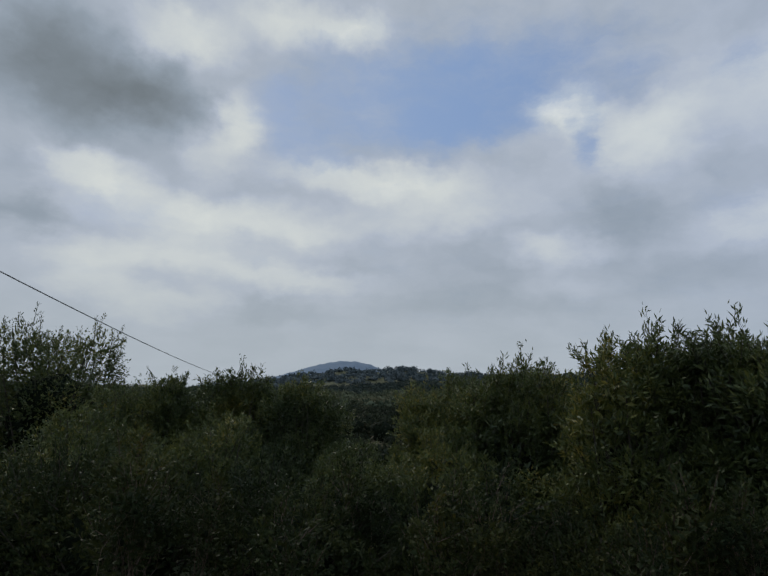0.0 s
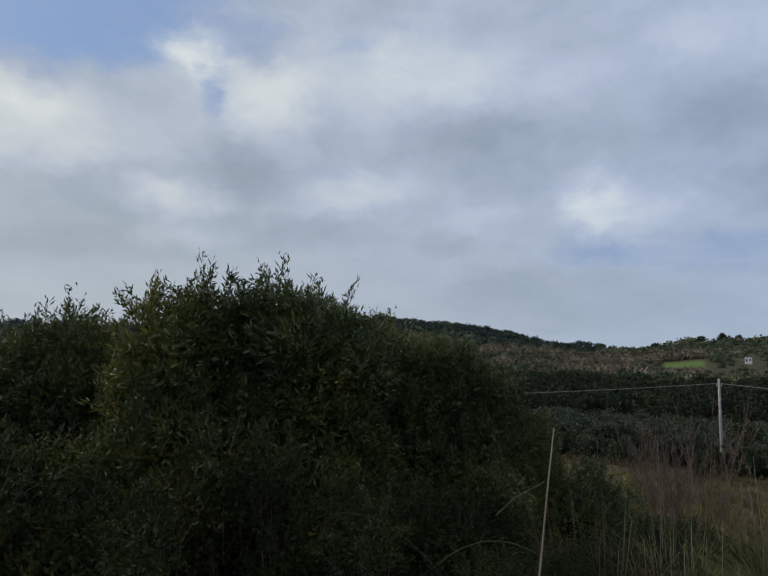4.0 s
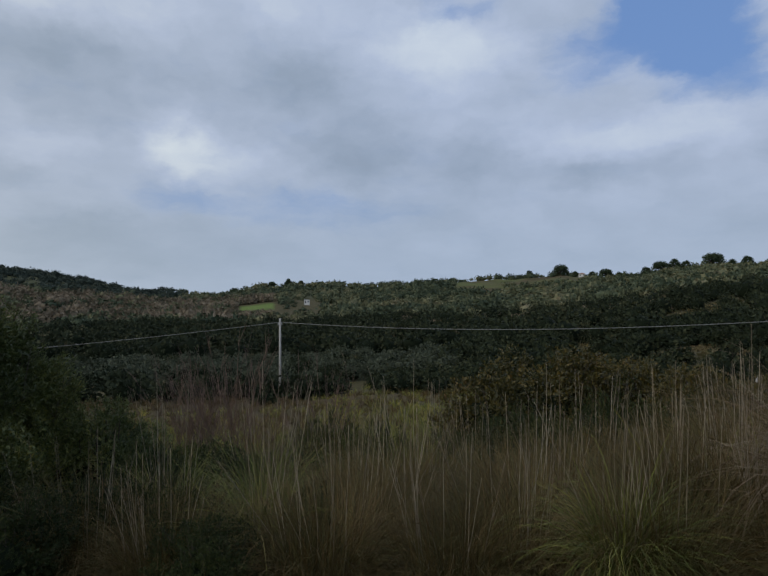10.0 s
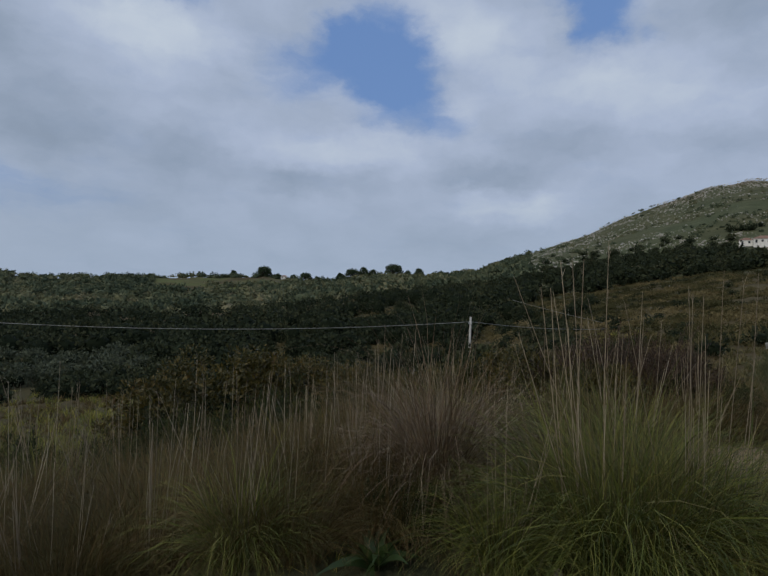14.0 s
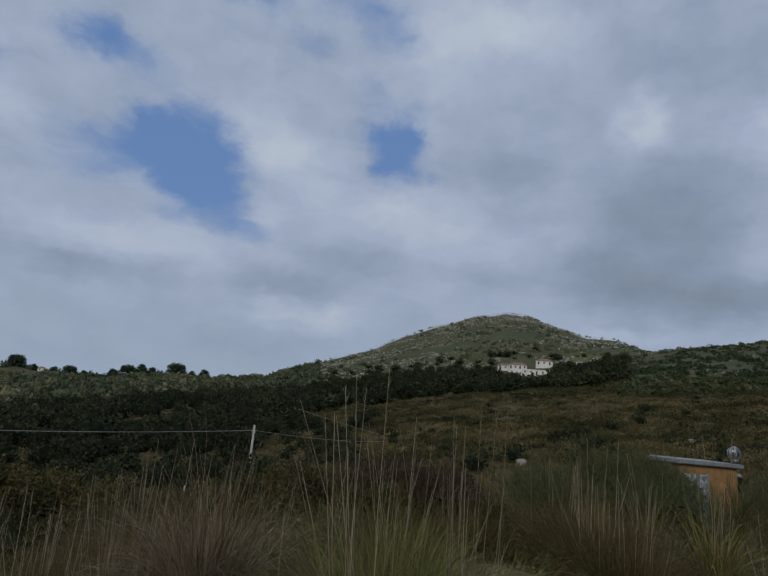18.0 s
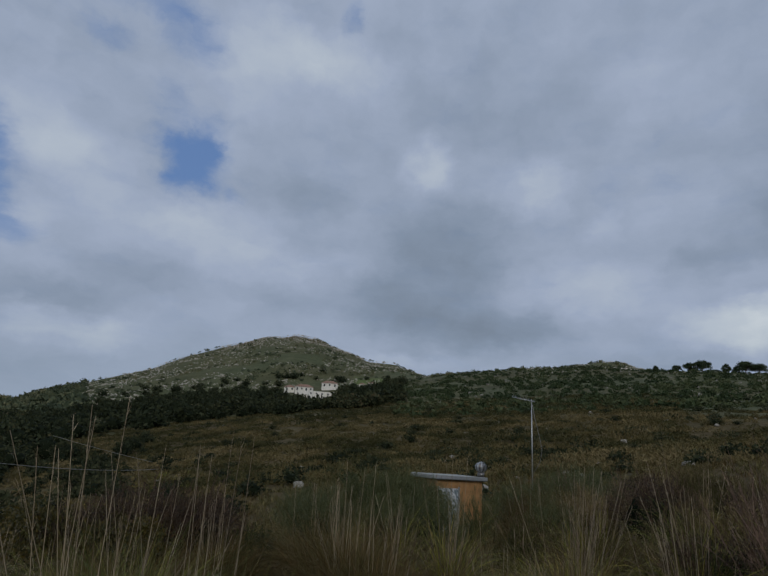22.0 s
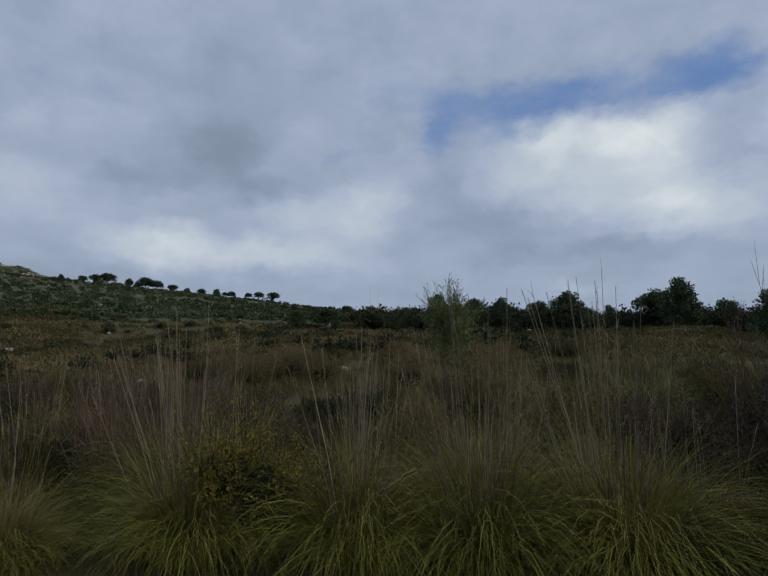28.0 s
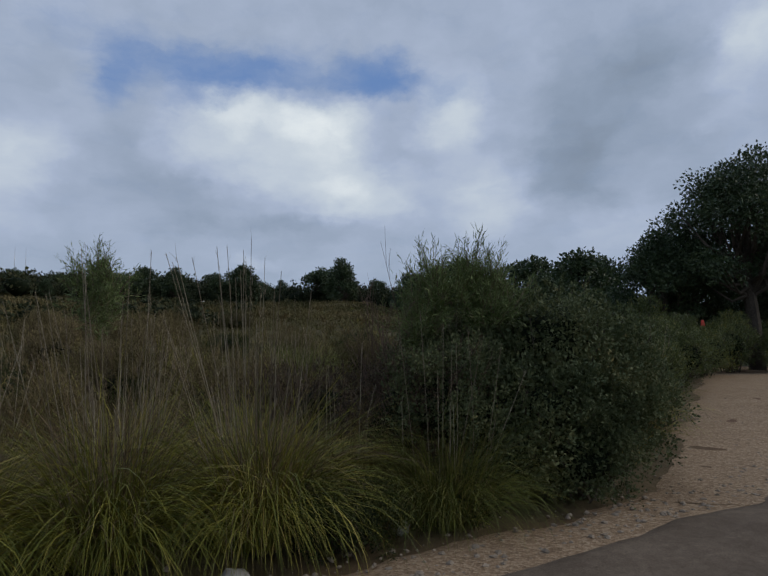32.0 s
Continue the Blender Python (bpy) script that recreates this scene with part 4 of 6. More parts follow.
strip("road", ROAD_LEFT, ROAD_RIGHT, -24, 6.6, 0.035, ASPHALT, 0.07, 47, "worn grey asphalt country road with crumbling edges", lanes=26)


def gravel_track():
    n, lanes = 120, 18
    y = np.linspace(-6.6, -27, n)[:, None]
    f = np.linspace(-1, 1, lanes)[None]
    X = track_x(y) + f * (2.0 + 0.25 * fractal(y[:, 0], 0 * y[:, 0], 1.5, 61, 3)[:, None])
    Y = np.broadcast_to(y, X.shape) + 0 * X
    Z = land(X, Y) + 0.02 + fractal(X, Y, 0.3, 62, 2) * 0.008
    Z[:, 0] -= 0.05
    Z[:, -1] -= 0.05
    i = np.arange(n - 1)[:, None] * lanes
    j = np.arange(lanes - 1)[None]
    faces = np.stack([i + j, i + lanes + j, i + lanes + j + 1, i + j + 1], -1).reshape(-1, 4)
    tagged(new("gravel_track", sheet("gravel_track", np.stack([X, Y, Z], -1).reshape(-1, 3), faces, GRAVEL, True)), "pale gravel track leaving the asphalt road", "road", kind="structure")


gravel_track()


def distant_hill():
    """The hill beyond the valley, its blue haze painted into the surface colour."""
    made, k = material("distant_hill")
    place = k.add("ShaderNodeNewGeometry").outputs["Position"]
    # blue-grey tones stand in for the air in front of the hill
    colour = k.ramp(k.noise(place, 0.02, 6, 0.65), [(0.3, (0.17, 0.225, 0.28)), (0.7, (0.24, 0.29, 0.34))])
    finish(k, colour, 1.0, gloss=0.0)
    crest = np.array([(-104, -1.6), (-92, -1.5), (-89, -1.2), (-86, -0.3), (-83, -0.2), (-80.4, 0.3), (-77, 1.45), (-75, 1.95), (-73.3, 2.15), (-71.5, 1.95), (-70, 1.4), (-66, 1.0), (-58, -0.2), (-50, -1.5)])
    b = np.linspace(-104, -50, 260)
    h = np.interp(b, crest[:, 0], crest[:, 1])
    h = np.convolve(np.pad(h, 4, "edge"), np.ones(9) / 9, "valid") + 0.05 * fractal(b, 0 * b, 0.5, 71, 3)
    verts, lanes = [], 8
    for i in range(lanes):
        f = i / (lanes - 1)
        r = 2000 + 500 * f
        z = -60 + (EYE + 2500 * np.tan(np.radians(h)) + 60) * (f ** 0.8)
        verts.append(np.stack([r * np.sin(np.radians(b)), r * np.cos(np.radians(b)), z], 1))
    verts.append(verts[-1] * (1.15, 1.15, 0) + (0, 0, -60))
    n = len(b)
    i = np.arange(lanes)[:, None] * n
    j = np.arange(n - 1)[None]
    faces = np.stack([i + j, i + j + 1, i + n + j + 1, i + n + j], -1).reshape(-1, 4)
    tagged(new("backdrop", sheet("backdrop", np.concatenate(verts), faces, made, True)), "wooded hill beyond the valley, haze painted on in blue", "hill", kind="structure")


distant_hill()


# ---- woods and scrub ----
def scatter(n, b0, b1, r0, r1, seed, power=1.0):
    """Random places in a sector; power 0 spreads them evenly in the logarithm of distance, 1 evenly over the ground."""
    rng = np.random.RandomState(seed)
    b = np.radians(rng.uniform(b0, b1, n))
    u = rng.uniform(0, 1, n)
    e = 2 * power
    r = (r0 * (r1 / r0) ** u) if e == 0 else (r0 ** e + u * (r1 ** e - r0 ** e)) ** (1 / e)
    return r * np.sin(b), r * np.cos(b), r, rng


def bare(x, y, r):
    """Where no trees are put: the meadow, the far ridge's painted sunlit patch, and before the houses to keep them in
    view.
    """
    b = bearing_of(x, y)
    return ((b > 67.0) & (b < 73.0) & (r > 285) & (r < 480)) | ((b > 74.2) & (b < 77) & (r > 400) & (r < 500)) | ((b > -7.3) & (b < -3.2) & (r > 490) & (r < 590)) | ((b > -1.6) & (b < 0.4) & (r > 500) & (r < 565)) | ((b > 14) & (b < 26) & (r > 610) & (r < 872) & (fractal(x, y, 50, 77, 2) > -0.5))


def woods(name, n, b0, b1, r0, r1, seed, low, high, mat, label, power=0.5, leafy_count=0, leaf=0.3, gaps=-2.0, sink=0.2, detail=1, squash=0.8, core=0.72, upright=0.0, narrow=0.7, thin=None, keep_out=None, heart=None):
    x, y, r, rng = scatter(n, b0, b1, r0, r1, seed, power)
    keep = ~bare(x, y, r) & (fractal(x, y, 45, seed + 1, 3) > gaps)
    if thin:
        keep &= rng.uniform(0, 1, n) > (r - thin[0]) / (thin[1] - thin[0])
    b = bearing_of(x, y)
    if keep_out:
        keep &= ~((b > keep_out[0]) & (b < keep_out[1]) & (r > keep_out[2]) & (r < keep_out[3]) & ((keep_out[0] < 0) | (fractal(x, y, 26, seed + 9, 3) > -0.15)))
    keep &= ~((r > 380) & (b > 60) & (b < 90) & (fractal(x, y, 30, seed + 3, 2) < 0.0) & (low > 3))
    x, y = x[keep], y[keep]
    size = rng.uniform(low, high, len(x))
    # trees below the meadow and the farmhouse are halved so the camera sees both
    kb, kr = bearing_of(x, y), np.hypot(x, y)
    size = np.where((kb > -8.5) & (kb < 1.0) & (kr > 330) & (kr < 560), size * 0.5, size)
    z = land(x, y) + size * squash * (0.5 - sink)
    tagged(clumps(np.stack([x, y, z], 1), size, seed + 2, mat, name, squash, detail, leafy_count, leaf, core, upright, narrow, heart), label, "trees" if high > 2.5 else "shrubs", kind="stuff")


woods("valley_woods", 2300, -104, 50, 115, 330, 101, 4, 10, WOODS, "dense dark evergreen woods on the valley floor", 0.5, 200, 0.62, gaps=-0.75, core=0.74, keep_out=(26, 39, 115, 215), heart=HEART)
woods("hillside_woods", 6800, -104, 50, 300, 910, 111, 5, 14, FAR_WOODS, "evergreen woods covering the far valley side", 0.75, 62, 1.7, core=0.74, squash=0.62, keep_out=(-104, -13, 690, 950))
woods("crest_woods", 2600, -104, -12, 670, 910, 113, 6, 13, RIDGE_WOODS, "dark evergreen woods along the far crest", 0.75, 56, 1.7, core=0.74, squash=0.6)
woods("valley_clearings", 420, 5, 48, 120, 330, 197, 2.5, 6, BARE_WOODS, "brownish scrubby trees among the valley woods", 0.6, 110, 0.6, gaps=0.1, core=0.5)
woods("bare_woods", 2300, -50, -4, 330, 660, 115, 6, 13, BARE_WOODS, "brownish half-bare woods on the far valley side", 0.7, 64, 1.5, gaps=-0.5, core=0.7, squash=0.8)
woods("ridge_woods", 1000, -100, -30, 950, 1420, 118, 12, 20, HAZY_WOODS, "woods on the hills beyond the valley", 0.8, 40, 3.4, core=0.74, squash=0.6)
woods("olive_trees", 300, -36, 14, 76, 112, 121, 2.2, 4.2, OLIVE, "grey-green olive trees in the valley", 0.5, 420, 0.27, core=0.6, heart=HEART)
woods("valley_scrub", 1000, -104, 56, 48, 135, 131, 1.5, 3.8, WOODS, "dark green bushes on the lower valley slope", 0.5, 260, 0.28, core=0.66, heart=HEART)
woods("hillfoot_trees", 1900, 44, 79, 185, 560, 141, 3.0, 8, WOODS, "dark trees at the foot of the conical hill", 0.6, 130, 0.85, gaps=-0.6, thin=(330, 560), core=0.64, heart=HEART)
woods("cone_shrubs", 2600, 44, 100, 430, 900, 151, 1.0, 4.5, FAR_WOODS, "scattered shrubs on the stony conical hill", 0.7, 30, 0.9, gaps=0.0, core=0.6, squash=0.6)
woods("ridge_shrubs", 4200, 78, 135, 130, 460, 161, 0.6, 2.6, RIDGE_SHRUB, "low green shrubs on the stony ridge", 0.5, 44, 0.55, gaps=-0.7, core=0.5, squash=0.55)
woods("slope_bushes", 420, 48, 150, 30, 185, 181, 0.9, 2.2, WOODS, "dark green bushes dotted over the brown slope", 0.5, 190, 0.17, squash=0.6, core=0.62, heart=HEART)
woods("slope_trees", 420, 14, 50, 70, 200, 195, 2.5, 6.5, WOODS, "dark evergreen trees on the near valley side", 0.5, 260, 0.42, gaps=0.0, core=0.68, heart=HEART, keep_out=(27, 37, 90, 200))
woods("far_thicket", 560, 129, 215, 84, 165, 191, 2.5, 6.5, WOODS, "thicket of evergreen oaks beyond the field", 0.6, 400, 0.3, core=0.62, heart=HEART)


def heath(name, n, b0, b1, r0, r1, seed, low, high, mat, label, gaps=-2.0, blades=60):
    """Low heath: upright fine sprays that thin out towards the rim of each shrub, with no solid core."""
    x, y, r, rng = scatter(n, b0, b1, r0, r1, seed, 0.6)
    ok = (fractal(x, y, 14, seed + 1, 3) > gaps) & off_road(x, y)
    x, y, r = x[ok], y[ok], r[ok]
    size = rng.uniform(low, high, len(x))
    a, q = rng.uniform(0, 2 * math.pi, (len(x), blades)), np.sqrt(rng.uniform(0, 1, (len(x), blades)))
    wide = size[:, None] * 0.75
    bx, by = x[:, None] + np.cos(a) * q * wide, y[:, None] + np.sin(a) * q * wide
    rise = size[:, None] * 0.55 * np.sqrt(1 - 0.9 * q * q)
    base = np.stack([bx, by, land(x, y)[:, None] + rise * rng.uniform(0.0, 0.8, a.shape) - 0.05], -1).reshape(-1, 3)
    way = np.stack([np.cos(a) * q * 0.8, np.sin(a) * q * 0.8, np.full(a.shape, 0.55)], -1).reshape(-1, 3) + rng.normal(0, 0.5, (a.size, 3))
    long = (size[:, None] * rng.uniform(0.12, 0.34, a.shape)).ravel()
    broad = np.repeat(np.clip(r / 420, 0.03, 0.35), blades) * rng.uniform(0.6, 1.3, a.size)
    return tagged(new(name, sheet(name, *leaves(base, way, long, np.minimum(broad, long * 0.6), rng), mat)), label, "shrubs", kind="stuff")


def tufts(name, x, y, low, high, blades, mat, seed, label, width=0.012, lean=0.35):
    """Loose grass in one mesh."""
    rng = np.random.RandomState(seed)
    n = len(x)
    a = rng.uniform(0, 2 * math.pi, (n, blades))
    q = rng.uniform(0, 0.2, (n, blades))
    base = np.stack([x[:, None] + q * np.cos(a), y[:, None] + q * np.sin(a), np.broadcast_to(land(x, y)[:, None] - 0.03, a.shape)], -1).reshape(-1, 3)
    tilt = np.abs(rng.normal(0, lean, a.size))
    a = a.ravel() + rng.normal(0, 0.5, a.size)
    tilt = tilt + 0.25
    size = np.repeat(rng.uniform(low, high, n), blades) * rng.uniform(0.5, 1.1, n * blades)
    near = np.repeat(np.clip(np.hypot(x, y) / 14, 0.7, 4), blades)
    return tagged(new(name, sheet(name, *arcs(base, a, tilt, rng.uniform(0.1, 1.9, len(a)), size, width * near * rng.uniform(0.6, 1.3, len(a)), 5, rng), mat)), label, "grass", kind="stuff")


def off_road(x, y, margin=0.3):
    along, across = x * ROAD_ALONG[0] + y * ROAD_ALONG[1], x * ROAD_ACROSS[0] + y * ROAD_ACROSS[1]
    free = (across < ROAD_LEFT - margin - 0.3) | (across > ROAD_RIGHT + 0.6 + margin) | (along > 9)
    return free & ~((np.abs(x - track_x(y)) < 2.2 + margin) & (y < -5.5) & (y > -24)) & (np.hypot(x, y) > 2.2)


heath("slope_scrub", 9000, 50, 104, 42, 195, 171, 0.5, 1.5, SCRUB, "brown heath and low scrub on the slope")
heath("valley_heath", 4200, 14, 52, 50, 210, 179, 0.6, 1.6, SCRUB, "brown heath in the clearings of the valley side", -1.0)
heath("field_scrub", 3600, 100, 168, 38, 122, 175, 0.4, 1.2, SCRUB, "brown heath at the top of the field")
heath("dark_heath", 1100, 50, 160, 40, 190, 177, 0.8, 2.0, WOODS, "dark green patches of heath on the slope", 0.25)
x, y, r, _ = scatter(2600, -40, 62, 6, 60, 301, 0.35)
ok = off_road(x, y)
tufts("valley_grass", x[ok], y[ok], 0.45, 1.0, 22, DRY_BLADE, 302, "long dry yellow-brown grass on the falling slope")
x, y, r, _ = scatter(1300, -40, 62, 5, 40, 303, 0.3)
ok = off_road(x, y)
tufts("green_grass", x[ok], y[ok], 0.35, 0.8, 24, GREEN_BLADE, 304, "green grass among the dry growth")
x, y, r, _ = scatter(3800, 62, 170, 6.5, 80, 305, 0.35)
ok = off_road(x, y)
tufts("field_grass", x[ok], y[ok], 0.4, 0.85, 20, OLIVE_BLADE, 306, "olive and straw-brown grass of the field")
x, y, r, _ = scatter(2200, 62, 170, 5, 60, 307, 0.3)
ok = off_road(x, y)
tufts("heath_grass", x[ok], y[ok], 0.4, 0.9, 20, DRY_BLADE, 308, "dry yellowish grass between the tussocks")
x, y, r, _ = scatter(900, 160, 215, 8, 60, 309, 0.35)
ok = off_road(x, y, 0.1)
tufts("verge_grass", x[ok], y[ok], 0.2, 0.5, 24, GREEN_BLADE, 310, "short green grass beside the gravel track")

x, y, r, _ = scatter(1500, -150, 60, 0.9, 5.2, 315, 0.8)
across = x * ROAD_ACROSS[0] + y * ROAD_ACROSS[1]
ok = (across < ROAD_LEFT - 0.35) & (r > 1.0)
tufts("verge_weeds", x[ok], y[ok], 0.05, 0.2, 16, DRY_BLADE, 316, "short weedy grass on the trodden verge", 0.006, 0.7)
x, y, r, _ = scatter(420, -150, 60, 1.2, 5.2, 317, 0.8)
across = x * ROAD_ACROSS[0] + y * ROAD_ACROSS[1]
ok = (across < ROAD_LEFT - 0.5)
tufts("verge_sward", x[ok], y[ok], 0.08, 0.26, 18, GREEN_BLADE, 318, "fresh green grass on the trodden verge", 0.007, 0.6)

# ---- tussocks ----
GREEN_TUSSOCKS = [tussock_meshes(400 + n, DEEP_BLADE, OLIVE_BLADE, 820, 620, 1.4, 12, 2.3, 0.3, 0.72) for n in range(3)]
DRY_TUSSOCKS = [tussock_meshes(410 + n, DRY_BLADE, GREY_BLADE, 1000, 500, 1.1, 11, 1.85, 0.5, 0.55, 0.009) for n in range(2)]
GREY_TUSSOCKS = [tussock_meshes(420 + n, GREEN_BLADE, GREY_BLADE, 420, 560, 1.25, 11, 1.95, 0.22, 0.6) for n in range(2)]
HERO_TUSSOCKS = [tussock_meshes(440 + n, DEEP_BLADE, OLIVE_BLADE, 3000, 1700, 1.3, 16, 2.25, 0.55, 0.8, 0.0072, 0.45, 0.95) for n in range(2)]
VERGE_TUSSOCKS = [tussock_meshes(450 + n, GREEN_BLADE, GREY_BLADE, 2900, 1400, 1.4, 30, 2.25, 0.34, 0.88, 0.008, 0.16, 0.93) for n in range(3)]
STRAW_TUSSOCKS = [tussock_meshes(460 + n, DRY_BLADE, OLIVE_BLADE, 2200, 1700, 1.2, 18, 1.9, 0.62, 0.62, 0.0065, 0.75, 1.0) for n in range(2)]
BENT_TUSSOCK = tussock_meshes(430, GREY_BLADE, STALK, 1500, 700, 1.3, 3, 1.2, 0.2, 0.45, 0.0065)
GREEN_LABEL = "large green tussock of arching grass with tall straw stalks"
DRY_LABEL = "tussock of dry yellow-brown grass with dead stalks"
GREY_LABEL = "upright tussock of grey dead grass and bleached stalks"
# beside the near verge
for n, (tx, ty, ts, kind) in enumerate([(3.7, 2.3, 0.82, 0), (4.2, 2.0, 0.74, 0), (4.8, 2.9, 0.7, 0), (1.9, 4.7, 0.73, 1), (2.7, 5.4, 0.77, 1), (0.5, 5.6, 0.60, 1), (3.6, 4.9, 0.53, 1), (5.2, 4.6, 0.56, 1), (1.3, 6.6, 0.7, 0),
                                        (-0.4, 7.2, 0.65, 1), (3.6, 7.4, 0.60, 1), (6.4, 4.9, 0.65, 0), (2.4, 8.6, 0.60, 1), (5.8, 7.0, 0.60, 1), (-0.8, 4.9, 0.55, 0)]):
    meshes = (HERO_TUSSOCKS if n < 2 else GREEN_TUSSOCKS)[n % 2] if kind == 0 else (STRAW_TUSSOCKS if ty < 6 else DRY_TUSSOCKS)[n % 2]
    tussock(meshes, tx, ty, n * 1.3, ts, GREEN_LABEL if kind == 0 else DRY_LABEL, "tussocks on the valley side of the road")
tussock(BENT_TUSSOCK, 3.3, 3.45, 0.4, 0.92, "collapsed tussock of bleached grey-brown dead grass", "tussocks on the valley side of the road")
for n, (tx, ty, ts) in enumerate([(3.0, 2.55, 0.45), (2.75, 3.35, 0.5), (2.1, 3.45, 0.5), (-0.6, 4.1, 0.45), (-1.2, 4.4, 0.5), (-0.1, 4.4, 0.5), (2.9, 3.9, 0.6), (2.5, 4.0, 0.55), (0.3, 3.9, 0.5), (1.0, 3.7, 0.5), (1.8, 3.4, 0.45), (1.5, 4.0, 0.6), (0.6, 4.5, 0.6), (1.0, 5.3, 0.7), (4.3, 4.1, 0.6), (-0.2, 5.9, 0.65), (1.8, 5.9, 0.7), (4.6, 5.7, 0.8), (5.2, 3.4, 0.75)]):
    tussock(STRAW_TUSSOCKS[n % 2] if n % 5 else GREEN_TUSSOCKS[n % 3], tx, ty, n * 0.9, ts, DRY_LABEL if n % 5 else GREEN_LABEL, "tussocks on the valley side of the road")
# along the far verge of the road: a front row of green skirts, greyer and drier tussocks behind
for n, (tx, ty, ts) in enumerate([(4.05, -3.3, 0.86), (3.3, -3.95, 0.95), (2.5, -4.62, 1.0), (1.25, -5.7, 0.8), (6.1, -2.75, 0.95), (5.05, -2.35, 0.8), (6.9, -0.35, 0.72), (5.9, -1.15, 0.62)]):
    tussock(HERO_TUSSOCKS[0] if n == 3 else VERGE_TUSSOCKS[n % 3], tx, ty, n * 2.1, ts, "green tussock of drooping blades under a tangle of dead stalks", "tussocks on the hill side of the road")
for n, (tx, ty, ts, kind) in enumerate([(4.75, -3.75, 0.85, 2), (3.9, -4.7, 0.9, 1), (3.1, -5.3, 0.85, 2), (2.2, -5.6, 0.8, 1), (6.6, -3.6, 0.95, 2), (7.4, -1.6, 0.85, 2), (7.9, 0.9, 0.85, 2), (8.3, 2.2, 0.9, 1), (7.3, 1.6, 0.7, 1),
                                        (5.6, -4.9, 0.9, 1), (4.6, -5.9, 0.85, 2), (3.5, -6.9, 0.9, 2), (7.9, -2.9, 0.9, 1), (9.2, -0.8, 0.85, 2), (9.4, 3.0, 0.8, 1), (8.9, 4.3, 0.8, 1), (8.6, -4.2, 0.9, 2), (6.4, 0.3, 0.6, 1)]):
    meshes = (None, STRAW_TUSSOCKS, GREY_TUSSOCKS)[kind][n % 2]
    tussock(meshes, tx, ty, n * 2.1, ts, (None, DRY_LABEL, GREY_LABEL)[kind], "tussocks on the hill side of the road")
rng = np.random.RandomState(440)
for n in range(46):
    b, d = radians(rng.uniform(72, 166)), rng.uniform(8.5, 17)
    tx, ty = d * math.sin(b), d * math.cos(b)
    if not off_road(np.array([tx]), np.array([ty]))[0] or (tx > 7 and 80 < math.degrees(b) < 89):
        continue
    kind = rng.choice([0, 1, 2, 2])
    tussock((GREEN_TUSSOCKS, DRY_TUSSOCKS, GREY_TUSSOCKS)[kind][n % 2], tx, ty, n, rng.uniform(0.6, 0.9), (GREEN_LABEL, DRY_LABEL, GREY_LABEL)[kind], "tussocks in the field")
for n in range(22):
    b, d = radians(rng.uniform(-14, 50)), rng.uniform(8, 15)
    kind = rng.choice([0, 1, 1])
    tussock((GREEN_TUSSOCKS, DRY_TUSSOCKS)[kind][n % 2], d * math.sin(b), d * math.cos(b), n, rng.uniform(0.6, 0.85), (GREEN_LABEL, DRY_LABEL)[kind], "tussocks on the valley slope")

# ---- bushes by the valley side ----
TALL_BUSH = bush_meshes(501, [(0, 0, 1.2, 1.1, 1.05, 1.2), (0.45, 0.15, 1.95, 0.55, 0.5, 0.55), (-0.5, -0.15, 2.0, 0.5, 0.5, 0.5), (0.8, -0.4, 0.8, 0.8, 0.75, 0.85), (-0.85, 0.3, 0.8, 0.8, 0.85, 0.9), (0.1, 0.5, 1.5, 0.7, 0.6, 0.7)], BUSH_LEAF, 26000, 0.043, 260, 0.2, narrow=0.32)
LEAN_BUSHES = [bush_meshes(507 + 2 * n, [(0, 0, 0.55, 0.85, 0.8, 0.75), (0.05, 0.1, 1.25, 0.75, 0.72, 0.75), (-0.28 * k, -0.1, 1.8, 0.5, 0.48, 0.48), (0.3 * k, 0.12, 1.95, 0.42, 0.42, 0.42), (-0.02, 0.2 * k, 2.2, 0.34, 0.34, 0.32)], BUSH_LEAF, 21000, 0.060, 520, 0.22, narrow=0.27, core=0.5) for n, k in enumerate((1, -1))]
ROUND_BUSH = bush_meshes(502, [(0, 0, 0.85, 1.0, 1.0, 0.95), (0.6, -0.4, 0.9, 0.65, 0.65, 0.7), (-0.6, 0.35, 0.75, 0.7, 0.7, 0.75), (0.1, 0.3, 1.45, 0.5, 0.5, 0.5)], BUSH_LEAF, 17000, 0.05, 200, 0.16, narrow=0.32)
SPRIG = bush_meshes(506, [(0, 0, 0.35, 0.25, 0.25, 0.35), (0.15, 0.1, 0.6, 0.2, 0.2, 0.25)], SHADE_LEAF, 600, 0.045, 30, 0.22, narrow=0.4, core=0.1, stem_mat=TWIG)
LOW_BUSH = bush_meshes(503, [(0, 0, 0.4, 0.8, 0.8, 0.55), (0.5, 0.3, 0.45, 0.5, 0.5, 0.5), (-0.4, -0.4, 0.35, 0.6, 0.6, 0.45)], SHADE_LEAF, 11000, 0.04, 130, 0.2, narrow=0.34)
YOUNG_BUSH = bush_meshes(504, [(0, 0, 0.8, 1.1, 1.1, 0.9), (0.9, 0.2, 0.7, 0.7, 0.7, 0.75), (-0.8, 0.3, 0.7, 0.8, 0.8, 0.7), (0.2, -0.4, 1.35, 0.5, 0.5, 0.4)], YOUNG_LEAF, 15000, 0.055, 110, 0.15, narrow=0.45)
